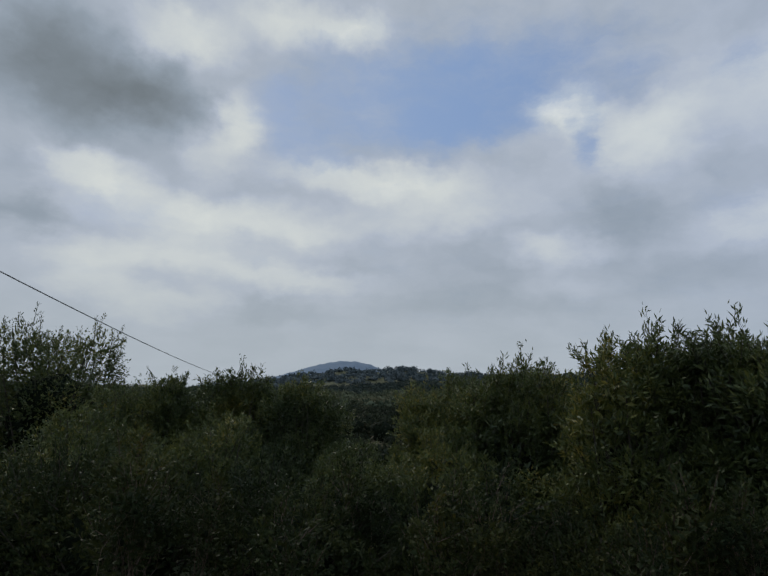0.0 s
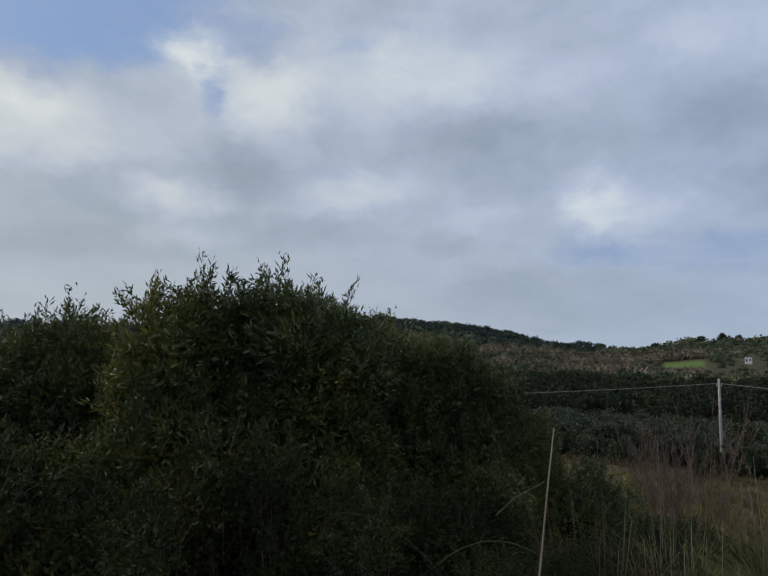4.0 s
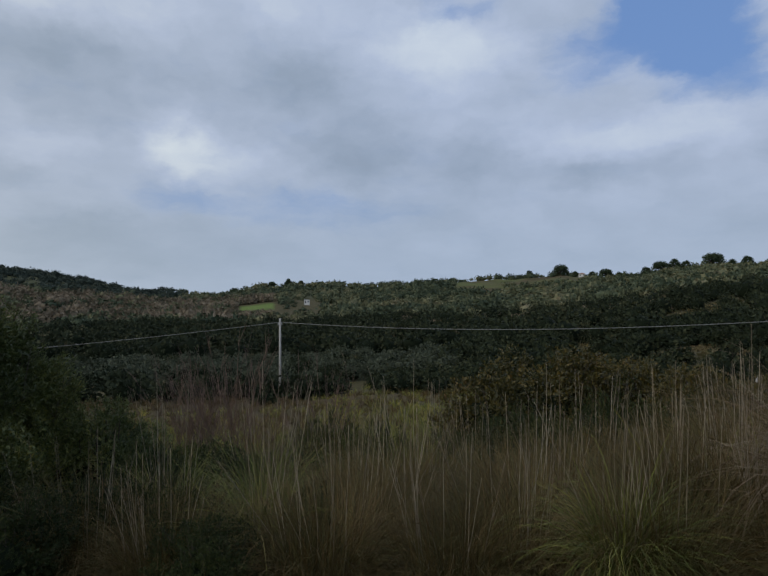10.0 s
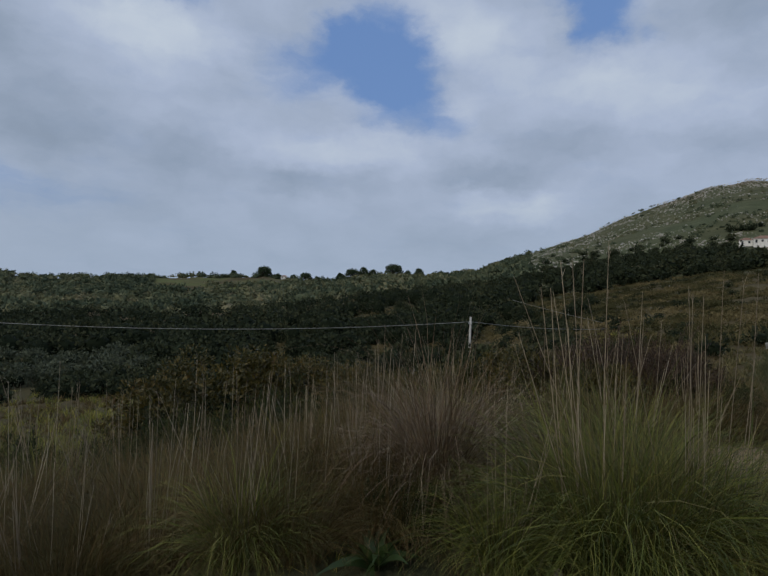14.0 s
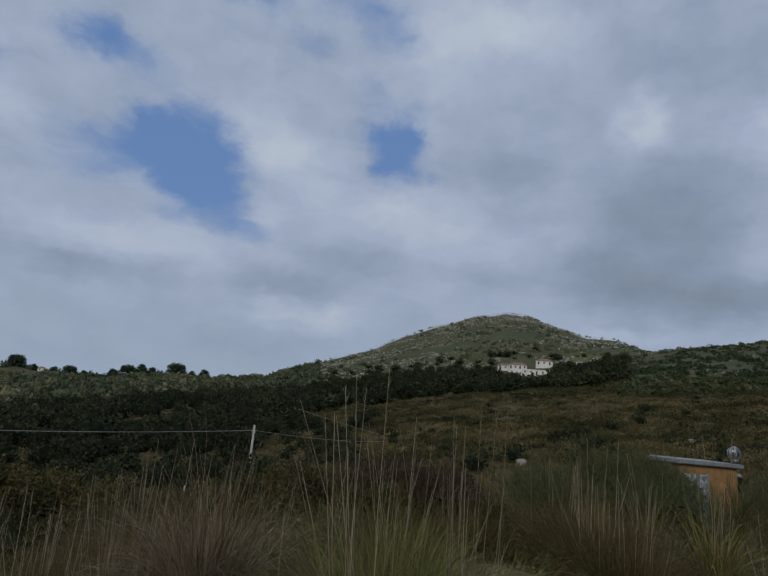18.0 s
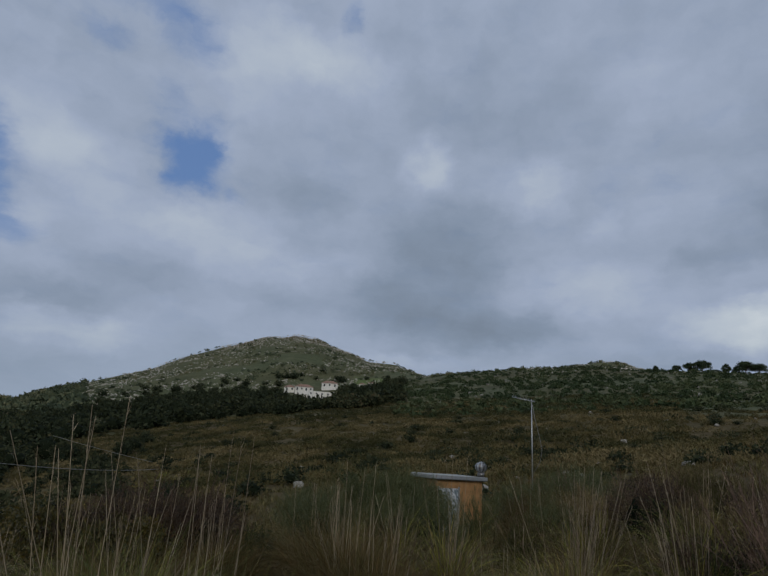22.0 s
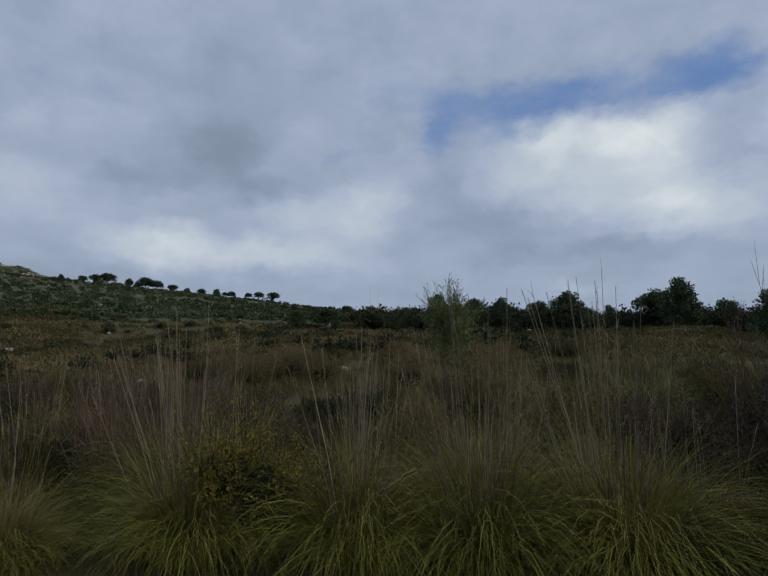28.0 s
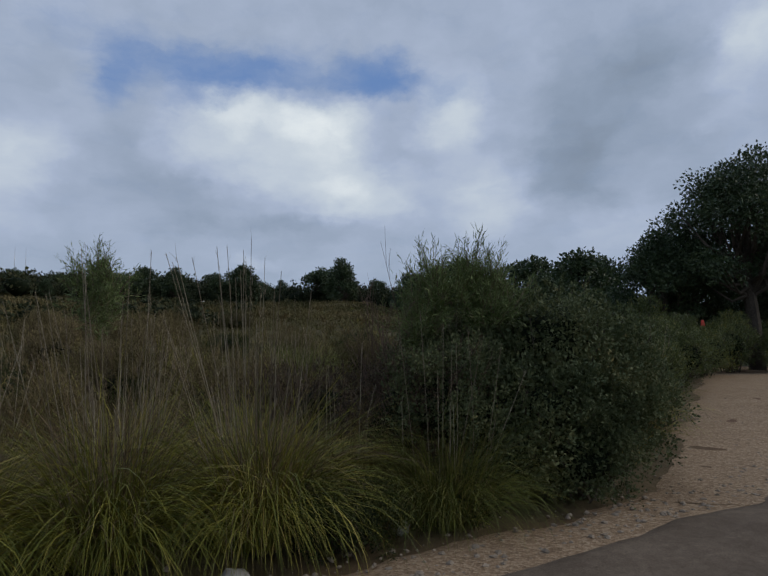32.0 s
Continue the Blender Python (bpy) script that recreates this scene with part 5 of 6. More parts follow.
RUSSET_BUSH = bush_meshes(505, [(0, 0, 0.7, 0.9, 0.9, 0.85), (0.6, 0.3, 0.9, 0.55, 0.55, 0.6), (-0.5, 0.2, 0.8, 0.6, 0.6, 0.6)], RUSSET_LEAF, 11000, 0.035, 180, 0.25, narrow=0.3, stem_mat=TWIG)
HEATH_BUSH = bush_meshes(508, [(0, 0, 0.35, 0.7, 0.65, 0.45), (0.4, 0.2, 0.45, 0.45, 0.45, 0.4), (-0.35, -0.2, 0.4, 0.5, 0.5, 0.4)], SCRUB, 5000, 0.075, 150, 0.3, narrow=0.14, core=0.55, stem_mat=TWIG)
TALL_LABEL = "tall dense evergreen bush with narrow dark leaves"


def rising(b, d, height):
    """Place at a bearing and distance, and the rise from the ground there to a height angle seen from the road."""
    bx, by = d * math.sin(radians(b)), d * math.cos(radians(b))
    return bx, by, EYE + 0.05 + d * math.tan(radians(height)) - land1(bx, by)


for n, (b, d, e) in enumerate([(-92, 10, 0.2), (-85, 9.5, 0.9), (-79, 9.0, 0.2), (-67.6, 7.3, -0.3), (-63, 7.4, 1.3), (-59.5, 6.7, 2.7), (-54, 6.6, 0.3), (-49.2, 5.7, 5.5), (-45, 5.9, 3.6), (-41, 5.7, 5.6), (-37, 5.8, 4.8), (-32, 6.0, 1.3), (-27.8, 6.1, 0.8), (-23.6, 6.5, -2.1), (-20.3, 6.9, -5.7)]):
    bx, by, rise = rising(b, d, e)
    bush("evergreen_bush", LEAN_BUSHES[n % 2], bx, by, n * 2.1, rise / 2.62, TALL_LABEL, group="bushes along the valley side")
for bx, by, bs, turn in [(-13.5, -2.4, 1.45, 5.0), (-11.5, 0.6, 0.85, 2.7)]:
    bush("evergreen_bush", TALL_BUSH, bx, by, turn, bs, TALL_LABEL, group="bushes along the valley side")
for bx, by, bs, turn in [(-4.9, 3.9, 0.85, 2.2), (-6.6, 1.9, 0.7, 4.0), (-7.9, 0.4, 0.85, 5.5), (-5.6, 2.4, 0.75, 1.4), (-8.6, 1.6, 0.8, 0.2), (-8.8, -1.0, 0.9, 3.3), (-1.9, 6.6, 0.6, 4.4), (-10.2, -0.8, 1.1, 2.4), (-3.9, 4.3, 0.8, 3.1), (-2.9, 5.3, 0.7, 0.6)]:
    bush("evergreen_bush", ROUND_BUSH, bx, by, turn, bs, "rounded dark evergreen bush with upright leafy shoots", group="bushes along the valley side")
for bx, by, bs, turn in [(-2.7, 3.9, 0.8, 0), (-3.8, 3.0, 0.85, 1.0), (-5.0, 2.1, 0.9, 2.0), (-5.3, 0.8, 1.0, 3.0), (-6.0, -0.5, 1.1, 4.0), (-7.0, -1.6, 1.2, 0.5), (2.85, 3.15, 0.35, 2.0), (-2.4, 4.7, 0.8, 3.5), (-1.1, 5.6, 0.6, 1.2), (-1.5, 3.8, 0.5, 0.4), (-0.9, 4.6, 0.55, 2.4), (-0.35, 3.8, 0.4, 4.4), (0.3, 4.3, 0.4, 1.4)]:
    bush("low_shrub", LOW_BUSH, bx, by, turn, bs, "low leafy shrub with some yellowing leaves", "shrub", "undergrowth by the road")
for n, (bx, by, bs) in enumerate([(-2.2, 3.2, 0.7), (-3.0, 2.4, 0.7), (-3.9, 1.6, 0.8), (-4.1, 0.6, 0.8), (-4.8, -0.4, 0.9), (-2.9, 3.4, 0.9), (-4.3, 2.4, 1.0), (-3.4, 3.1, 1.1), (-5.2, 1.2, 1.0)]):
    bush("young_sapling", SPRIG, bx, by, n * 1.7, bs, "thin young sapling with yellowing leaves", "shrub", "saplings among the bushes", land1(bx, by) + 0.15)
rng = np.random.RandomState(549)
for n in range(16):
    b, d = radians(rng.uniform(-98, -42)), rng.uniform(4.2, 5.4)
    bx, by = d * math.sin(b), d * math.cos(b)
    bush("young_sapling", SPRIG, bx, by, n * 1.7, rng.uniform(0.5, 0.85), "small sprig of yellow-green leaves above the undergrowth", "shrub", "sprigs above the undergrowth", land1(bx, by) + rng.uniform(0.2, 0.5))
for bx, by, bs, turn in [(4.6, 11.0, 1.35, 0.4), (6.4, 11.4, 1.2, 2.0), (9.8, 12.2, 0.95, 1.0), (11.8, 12.8, 0.9, 3.0), (13.6, 11.6, 0.95, 5.0), (7.6, 9.8, 0.8, 4.0), (8.4, 14.0, 0.95, 0.0)]:
    bush("mastic_bush", YOUNG_BUSH, bx, by, turn, bs, "broad yellow-green mastic bush on the valley slope", group="mastic bushes down the slope")
for bx, by, bs, turn in [(11.2, 7.6, 1.0, 0.5), (12.6, 8.6, 0.95, 2.0), (13.6, 7.4, 0.9, 3.3), (10.0, -3.6, 0.8, 1.0), (8.4, -4.4, 0.75, 4.0), (12.5, -2.2, 0.9, 3.0), (1.75, -6.45, 0.9, 2.2), (6.3, -4.3, 0.6, 0.2), (7.6, -2.0, 0.6, 1.2), (2.9, -6.9, 0.8, 0.6)]:
    bush("russet_bush", RUSSET_BUSH, bx, by, turn, bs, "thin russet-brown bush of fine twigs and small leaves", group="russet bushes in the scrub")

rng = np.random.RandomState(545)
for n in range(70):
    b, d = radians(rng.uniform(70, 164)), rng.uniform(8.0, 30) ** 1.0
    tx, ty = d * math.sin(b), d * math.cos(b)
    if not off_road(np.array([tx]), np.array([ty]))[0] or (tx > 7 and 80 < math.degrees(b) < 90):
        continue
    if n % 5 == 0:
        bush("low_shrub", LOW_BUSH, tx, ty, n, rng.uniform(0.6, 1.0), "low dark green shrub in the field", "shrub", "low shrubs in the field")
    else:
        bush("heath_bush", HEATH_BUSH, tx, ty, n, rng.uniform(0.7, 1.25), "brownish-olive heath shrub of fine upright twigs", "shrub", "heath shrubs in the field")

for n, (b, d, e, meshes, top, label) in enumerate([
        (26, 11, -10.5, YOUNG_BUSH, 1.75, 0), (32, 9.5, -10.0, LOW_BUSH, 0.95, 1), (36.5, 11, -7.0, YOUNG_BUSH, 1.75, 0), (42, 11.5, -6.6, YOUNG_BUSH, 1.75, 0), (46.5, 10.5, -6.6, LOW_BUSH, 0.95, 1), (48.6, 10.2, -5.2, YOUNG_BUSH, 1.75, 0), (52.5, 10.4, -4.6, YOUNG_BUSH, 1.75, 0), (55.2, 10.2, -4.2, RUSSET_BUSH, 1.55, 2), (56.5, 9.4, -5.6, YOUNG_BUSH, 1.75, 0), (45.0, 9.6, -7.2, YOUNG_BUSH, 1.75, 0),
        (57.8, 11, -2.8, RUSSET_BUSH, 1.55, 2), (62, 11.2, -3.6, RUSSET_BUSH, 1.55, 2), (44, 8.0, -12.5, LOW_BUSH, 0.95, 1), (66.5, 11, -6.4, LOW_BUSH, 0.95, 1), (51, 8.0, -11, LOW_BUSH, 0.95, 1), (58, 8.5, -9, LOW_BUSH, 0.95, 1), (6, 8.5, -13, LOW_BUSH, 0.95, 1), (16, 7.6, -13.5, LOW_BUSH, 0.95, 1), (22, 8.2, -11.5, LOW_BUSH, 0.95, 1), (29, 7.4, -12.0, YOUNG_BUSH, 1.75, 0), (38, 7.8, -10.5, LOW_BUSH, 0.95, 1), (33, 12.5, -6.8, YOUNG_BUSH, 1.75, 0), (54.5, 8.6, -8.0, YOUNG_BUSH, 1.75, 0), (49, 9.0, -9.0, LOW_BUSH, 0.95, 1), (0, 7.4, -15, LOW_BUSH, 0.95, 1), (-8, 7.6, -14, LOW_BUSH, 0.95, 1)]):
    bx, by, rise = rising(b, d, e)
    bush(("mastic_bush", "low_shrub", "russet_bush")[label], meshes, bx, by, n * 1.7, max(rise / top, 0.3), ("yellow-green mastic bush behind the verge tussocks", "low dark green shrub behind the verge tussocks", "dark russet bush behind the verge tussocks")[label], ("bush", "shrub", "bush")[label], "bushes behind the verge")

# ---- the thicket where the gravel track leaves ----
BIG_MASTIC = bush_meshes(511, [(0, 0, 0.9, 1.3, 1.25, 1.05), (0.85, 0.25, 0.8, 0.85, 0.85, 0.9), (-0.85, -0.1, 0.75, 0.8, 0.85, 0.85), (-0.1, 0.2, 1.55, 0.85, 0.75, 0.65), (0.75, -0.1, 1.4, 0.6, 0.6, 0.6),
                              (-0.75, 0.35, 1.25, 0.55, 0.6, 0.6), (0.2, 0.75, 0.7, 0.85, 0.7, 0.75)], MASTIC_LEAF, 46000, 0.040, 300, 0.1, narrow=0.5)
MID_MASTIC = bush_meshes(512, [(0, 0, 0.85, 0.95, 0.9, 0.95), (0.5, 0.2, 1.3, 0.6, 0.55, 0.6), (-0.5, 0.1, 1.0, 0.65, 0.6, 0.7), (0.0, -0.5, 0.5, 0.7, 0.6, 0.55)], MASTIC_LEAF, 26000, 0.036, 160, 0.16, narrow=0.5)
bush("mastic_bush", MID_MASTIC, 1.6, -7.3, 1.3, 0.95, "dark green mastic bush tangled with broom and grass")
bush("mastic_bush", MID_MASTIC, 0.95, -6.45, 4.0, 0.9, "dark green mastic bush at the gravel edge")
bush("mastic_bush", MID_MASTIC, -0.05, -6.85, 3.0, 0.78, "dark green mastic bush at the gravel edge")
bush("mastic_bush", BIG_MASTIC, 0.42, -7.3, 0.3, 1.02, "large dense dark green mastic bush at the road edge")
BROOM = leafy("broom_twig", [(0.0, (0.035, 0.045, 0.018)), (0.6, (0.075, 0.09, 0.035)), (1.0, (0.14, 0.13, 0.06))], 0.6, 0.25, 2.0, 0.0)


def broom(x, y, height, seed, mat, label, spread=0.8, stems=46, low=0.3):
    ob = thing("broom_shrub", x, y, None, 0.0, 1.0, label, "shrub", "broom shrubs")
    base, crown = twig_meshes(seed, height, spread, stems, 5 if low < 0.5 else 9, 0.007, mat, low)
    piece("woody_base", base, ob)
    piece("crown", crown, ob)


BROOM_TOP = leafy("broom_tip", [(0.0, (0.060, 0.084, 0.028)), (0.6, (0.143, 0.188, 0.063)), (1.0, (0.240, 0.270, 0.112))], 0.6, 0.25, 2.0, 0.1)
BROOM_CROWN = bush_meshes(557, [(0, 0, 2.2, 0.15, 0.15, 0.34), (0.24, 0.06, 2.1, 0.13, 0.13, 0.3), (-0.22, -0.04, 2.05, 0.13, 0.13, 0.28), (0.1, -0.12, 1.75, 0.2, 0.2, 0.3)], BROOM_TOP, 1000, 0.085, 130, 0.3, narrow=0.10, core=0.05, stem_mat=TWIG)
for n, (b, d, e) in enumerate([(137.9, 8.75, 7.9), (167.4, 6.75, 7.4), (171.2, 6.9, 8.0), (172.9, 7.0, 6.6)]):
    bx, by, rise = rising(b, d, e)
    bush("broom_shrub", BROOM_CROWN, bx, by, n * 1.9, rise / 2.62, "tall upright green broom shrub with wispy top", "shrub", "tall broom shrubs")
broom(1.9, -6.75, 2.65, 559, TWIG, "bare grey broom with forked wispy twigs", 0.45, 16)
broom(1.5, -6.6, 1.9, 523, TWIG, "bare grey broom shrub leaning over the verge", 0.9, 26)
broom(-0.85, 9.2, 2.75, 525, TWIG, "bare reddish-brown twiggy shrub on the slope", 1.0, 30)
broom(0.35, 9.9, 2.3, 526, TWIG, "bare reddish-brown twiggy shrub on the slope", 1.1, 24)
broom(-1.6, 9.6, 2.2, 529, TWIG, "bare reddish-brown twiggy shrub on the slope", 0.8, 30)
broom(7.0, -3.2, 2.0, 527, TWIG, "bare greyish twiggy shrub among tussocks", 0.7, 50)
broom(6.7, -2.3, 2.0, 528, TWIG, "bare greyish twiggy shrub among tussocks", 0.7, 50)
x, y, r, _ = scatter(2600, 66, 165, 17, 62, 311, 0.35)
ok = off_road(x, y)
tufts("heath_tufts", x[ok], y[ok], 0.35, 0.8, 26, OLIVE_BLADE, 312, "olive-brown heathy tufts over the slope", 0.014, 0.55)
x, y, r, _ = scatter(1400, 0, 60, 14, 75, 313, 0.4)
tufts("slope_grass", x, y, 0.4, 0.9, 22, GREEN_BLADE, 314, "olive-green grass on the valley slope", 0.012, 0.4)
for n, (bx, by, h) in enumerate([(15.5, 1.0, 1.6), (16.8, -1.2, 1.9), (17.2, 3.6, 1.7), (15.0, -2.6, 1.6), (18.2, -0.2, 1.7), (17.5, 5.2, 1.5), (14.2, 3.0, 1.4), (19.0, -3.0, 1.7)]):
    broom(bx, by, h, 530 + n, (BROOM, TWIG)[n % 2], ("green broom shrub in front of the hut", "bare brown twiggy shrub in front of the hut")[n % 2], 1.0, 60)


BROOM_BUSH = bush_meshes(556, [(0, 0, 0.7, 0.8, 0.8, 0.8), (0.5, 0.2, 0.6, 0.6, 0.6, 0.65), (-0.4, 0.3, 0.8, 0.5, 0.5, 0.6)], BROOM, 9000, 0.09, 200, 0.4, narrow=0.07, stem_mat=BROOM)
for n, (bx, by, bs) in enumerate([(17.6, 3.3, 1.1), (17.9, 4.2, 1.15), (17.3, 2.7, 0.9), (16.6, -0.9, 0.95), (18.3, -1.2, 0.95), (13.6, -0.6, 0.6), (16.4, 1.3, 0.35), (11.0, 3.6, 0.8), (15.2, 5.4, 0.9), (10.6, 1.6, 0.75), (20.5, -2.2, 1.0)]):
    bush("broom_bush", BROOM_BUSH, bx, by, n * 1.3, bs, "dense olive-green broom bush near the hut", group="broom bushes near the hut")


for n, (b, d, e) in enumerate([(80.6, 17.2, -0.9), (79.4, 17.5, -0.8), (77.6, 17.0, -1.9), (89.8, 17.2, -1.0), (92.2, 16.4, -1.2), (95.0, 17.0, -0.6), (98.0, 16.0, -0.8)]):
    bx, by, rise = rising(b, d, e)
    bush("broom_bush", BROOM_BUSH, bx, by, n * 1.9, rise / 1.75, "dense olive-green broom bush near the hut", group="broom bushes near the hut")


def rosette():
    """A big-leaved plant on the verge."""
    rng = np.random.RandomState(541)
    ob = thing("leafy_plant", 2.42, 2.95, None, 0, 0.85, "fresh green broad-leaved plant on the verge", "plant")
    for n in range(22):
        a, lean, size = n * 2.4, rng.uniform(0.15, 1.0), rng.uniform(0.28, 0.5)
        base = np.zeros((1, 3))
        way = np.array([[math.cos(a) * math.sin(lean), math.sin(a) * math.sin(lean), math.cos(lean)]])
        v, f = ribbons(base, way, np.array([rng.uniform(0.3, 0.8)]), np.array([size]), np.array([rng.uniform(0.05, 0.085)]), 8, rng)
        grow = np.repeat(np.sin(np.linspace(0.25, math.pi, 8)), 2)[:, None]
        mid = np.repeat((v[0::2] + v[1::2]) / 2, 2, 0)
        piece("leaf", sheet("leaf", mid + (v - mid) * (0.35 + grow), f, PLANT), ob)


PLANT = leafy("plant_leaf", [(0.0, (0.022, 0.044, 0.012)), (1.0, (0.05, 0.082, 0.022))], 0.45, 0.4, 3.0, 0.2)
rosette()
GORSE = leafy("yellow_leaf", [(0.0, (0.045, 0.060, 0.014)), (0.6, (0.135, 0.112, 0.018)), (1.0, (0.480, 0.300, 0.024))], 0.6, 0.25, 3.0, 0.1)
bush("yellow_shrub", bush_meshes(551, [(0, 0, 0.35, 0.4, 0.4, 0.35), (0.2, 0.2, 0.5, 0.3, 0.3, 0.3)], GORSE, 4500, 0.022, 80, 0.22, narrow=0.4), 4.6, -2.8, 0, 1.35, "small shrub with yellowing leaves between tussocks", "shrub")
bush("low_shrub", LOW_BUSH, 1.75, -4.75, 0.7, 0.55, "low leafy green shrub at the road verge", "shrub")
bush("low_shrub", LOW_BUSH, 1.2, -5.55, 2.7, 0.5, "low leafy green shrub at the road verge", "shrub")


# ---- trees ----
def tree_meshes(seed, height, width, flat, boughs=26, sprays=3200, leaf=0.16, open_top=0.0, trunk=0.22, fork=0.3, mat=None):
    """A tapered trunk that forks into limbs, with leaf clusters at the ends of the limbs."""
    rng = np.random.RandomState(seed)
    bm = bmesh.new()
    crown_z = height * fork
    tube(bm, [(0, 0, -0.2), (0.05, 0.03, crown_z * 0.5), (0.12, -0.04, crown_z), (0.1, 0.1, crown_z + (height - crown_z) * 0.4)], [trunk * 1.25, trunk, trunk * 0.85, trunk * 0.45], 9)
    ends = []
    for n in range(boughs):
        a, u = n * 2.399 + rng.uniform(-0.3, 0.3), math.sqrt((n + 0.5) / boughs)
        top = height * (1 - flat * u * u) * rng.uniform(0.82, 0.99)
        end = Vector((math.cos(a) * u * width / 2 * 0.85, math.sin(a) * u * width / 2 * 0.85, max(top, crown_z + 0.2)))
        if n % 4 == 3:
            end.z = crown_z + (end.z - crown_z) * rng.uniform(0.1, 0.5)
        start = Vector((0.1, 0.0, crown_z * rng.uniform(0.8, 1.25)))
        knee = start.lerp(end, 0.45) + Vector(rng.normal(0, 0.05 * width, 3)) - Vector((0, 0, 0.04 * height))
        tube(bm, [start, knee, end], [trunk * 0.4, trunk * 0.22, trunk * 0.06], 6)
        ends.append((knee.lerp(end, 0.8), end))
    wood = bpy.data.meshes.new("trunk")
    bm.to_mesh(wood)
    bm.free()
    wood.materials.append(BARK)
    at, size = [], []
    for a, e in ends:
        for p in (a, e):
            at.append(p)
            size.append(width * rng.uniform(0.10, 0.17))
    at, size = np.array(at), np.array(size)
    which = rng.randint(0, len(at), sprays)
    way = sphere_ways(sprays, rng, -0.8)
    spot = at[which] + way * size[which][:, None] * (1, 1, 0.75) * rng.uniform(0.2, 1.0, (sprays, 1)) ** 0.6
    long = leaf * rng.uniform(0.6, 1.4, sprays)
    crown = sheet("crown", *leaves(spot, way + rng.normal(0, 0.8, way.shape), long, long * 0.6, rng), mat or OAK_LEAF)
    return wood, crown


def tree(meshes, x, y, turn, scale, label, group="", z=None, name="oak_tree"):
    ob = thing(name, x, y, z, turn, scale, label, "tree", group)
    piece("trunk", meshes[0], ob)
    piece("crown", meshes[1], ob)
    return ob


NEAR_OAK = tree_meshes(601, 8.0, 6.6, 0.45, 70, 38000, 0.15, trunk=0.3, fork=0.28)
OPEN_OAK = tree_meshes(602, 9.2, 6.5, 0.3, 60, 30000, 0.13, trunk=0.26, fork=0.4)
ROUND_OAK = tree_meshes(603, 6.0, 6.5, 0.7, 44, 6500, 0.30, trunk=0.22, fork=0.12)
WIDE_OAK = tree_meshes(604, 6.0, 9.0, 0.25, 40, 5200, 0.42, trunk=0.3, fork=0.34)
SLIM_OAK = tree_meshes(605, 7.0, 5.0, 0.7, 40, 5000, 0.30, trunk=0.2, fork=0.14)
tree(NEAR_OAK, -4.55, -26.7, 0.3, 0.73, "dense dark evergreen oak behind the gravel track")
tree(OPEN_OAK, -7.0, -25.2, 1.0, 0.92, "tall half-bare oak with open crown of thin foliage")
tree(NEAR_OAK, -9.5, -29.5, 2.2, 0.8, "dense dark evergreen oak behind the gravel track")
rng = np.random.RandomState(611)
for n in range(40):
    b = 124 + 76 * (n + rng.uniform(-0.9, 0.9)) / 40
    d = rng.uniform(84, 128) if b < 172 else rng.uniform(44, 100) * (1 if b < 183 else 0.8)
    s = min(rng.choice([0.5, 0.6, 0.7, 0.75, 0.85, 1.0, 1.15]) * (0.65 if b < 136 else 0.85), 2.0 if b < 168 else 0.7)
    a, k = radians(b), n % 3
    tree((ROUND_OAK, SLIM_OAK, WIDE_OAK)[k], d * math.sin(a), d * math.cos(a), n * 1.7, s, ("round evergreen oak at the field edge", "slim evergreen oak at the field edge", "spreading evergreen oak at the field edge")[k], "oaks at the field edge")
for n, (b, s) in enumerate([(102.3, 0.8), (104.0, 0.75), (106.0, 1.3), (107.8, 1.0), (109.2, 1.35), (110.2, 1.1), (112.9, 0.9), (111.6, 0.9), (114.2, 0.8), (115.6, 1.0), (116.4, 0.6), (105.0, 1.0), (108.5, 0.8), (119.6, 0.9), (122.0, 0.7), (126.6, 1.0), (117.0, 0.8), (121, 1.1), (123, 0.9), (125.2, 0.8), (128.3, 1.1), (130.5, 0.9), (135, 1.2), (118.6, 0.7), (133, 0.9)]):
    a, d = radians(b), 448 if b < 122 else 300
    k = 1.0 if b < 122 else 0.7
    tree(WIDE_OAK if n % 3 else ROUND_OAK, d * math.sin(a), d * math.cos(a), n * 2.3, s * k, "wide-crowned oak standing on the ridge line", "oaks on the stony ridge")
for n, (b, s) in enumerate([(-7.6, 1.2), (-4, 1.0), (-2.4, 1.5), (-1.2, 1.3), (0.6, 1.0), (3.0, 0.9), (21.2, 1.4), (24.1, 2.0), (25.4, 1.2), (26.9, 1.5), (28.1, 1.7), (29.2, 1.4), (31.5, 1.8), (32.7, 2.0), (33.8, 2.2), (34.7, 1.7), (36.8, 2.4), (38.2, 1.8), (39.3, 1.9), (41.5, 0.9), (43.5, 0.9), (48.3, 0.9), (46.8, 0.8)]):
    a = radians(b)
    tree((ROUND_OAK, WIDE_OAK, ROUND_OAK)[n % 3], 872 * math.sin(a), 872 * math.cos(a), n, s * 1.35, "round tree on the far valley ridge", "trees on the far ridge", land1(872 * math.sin(a), 872 * math.cos(a)) - 1.5)


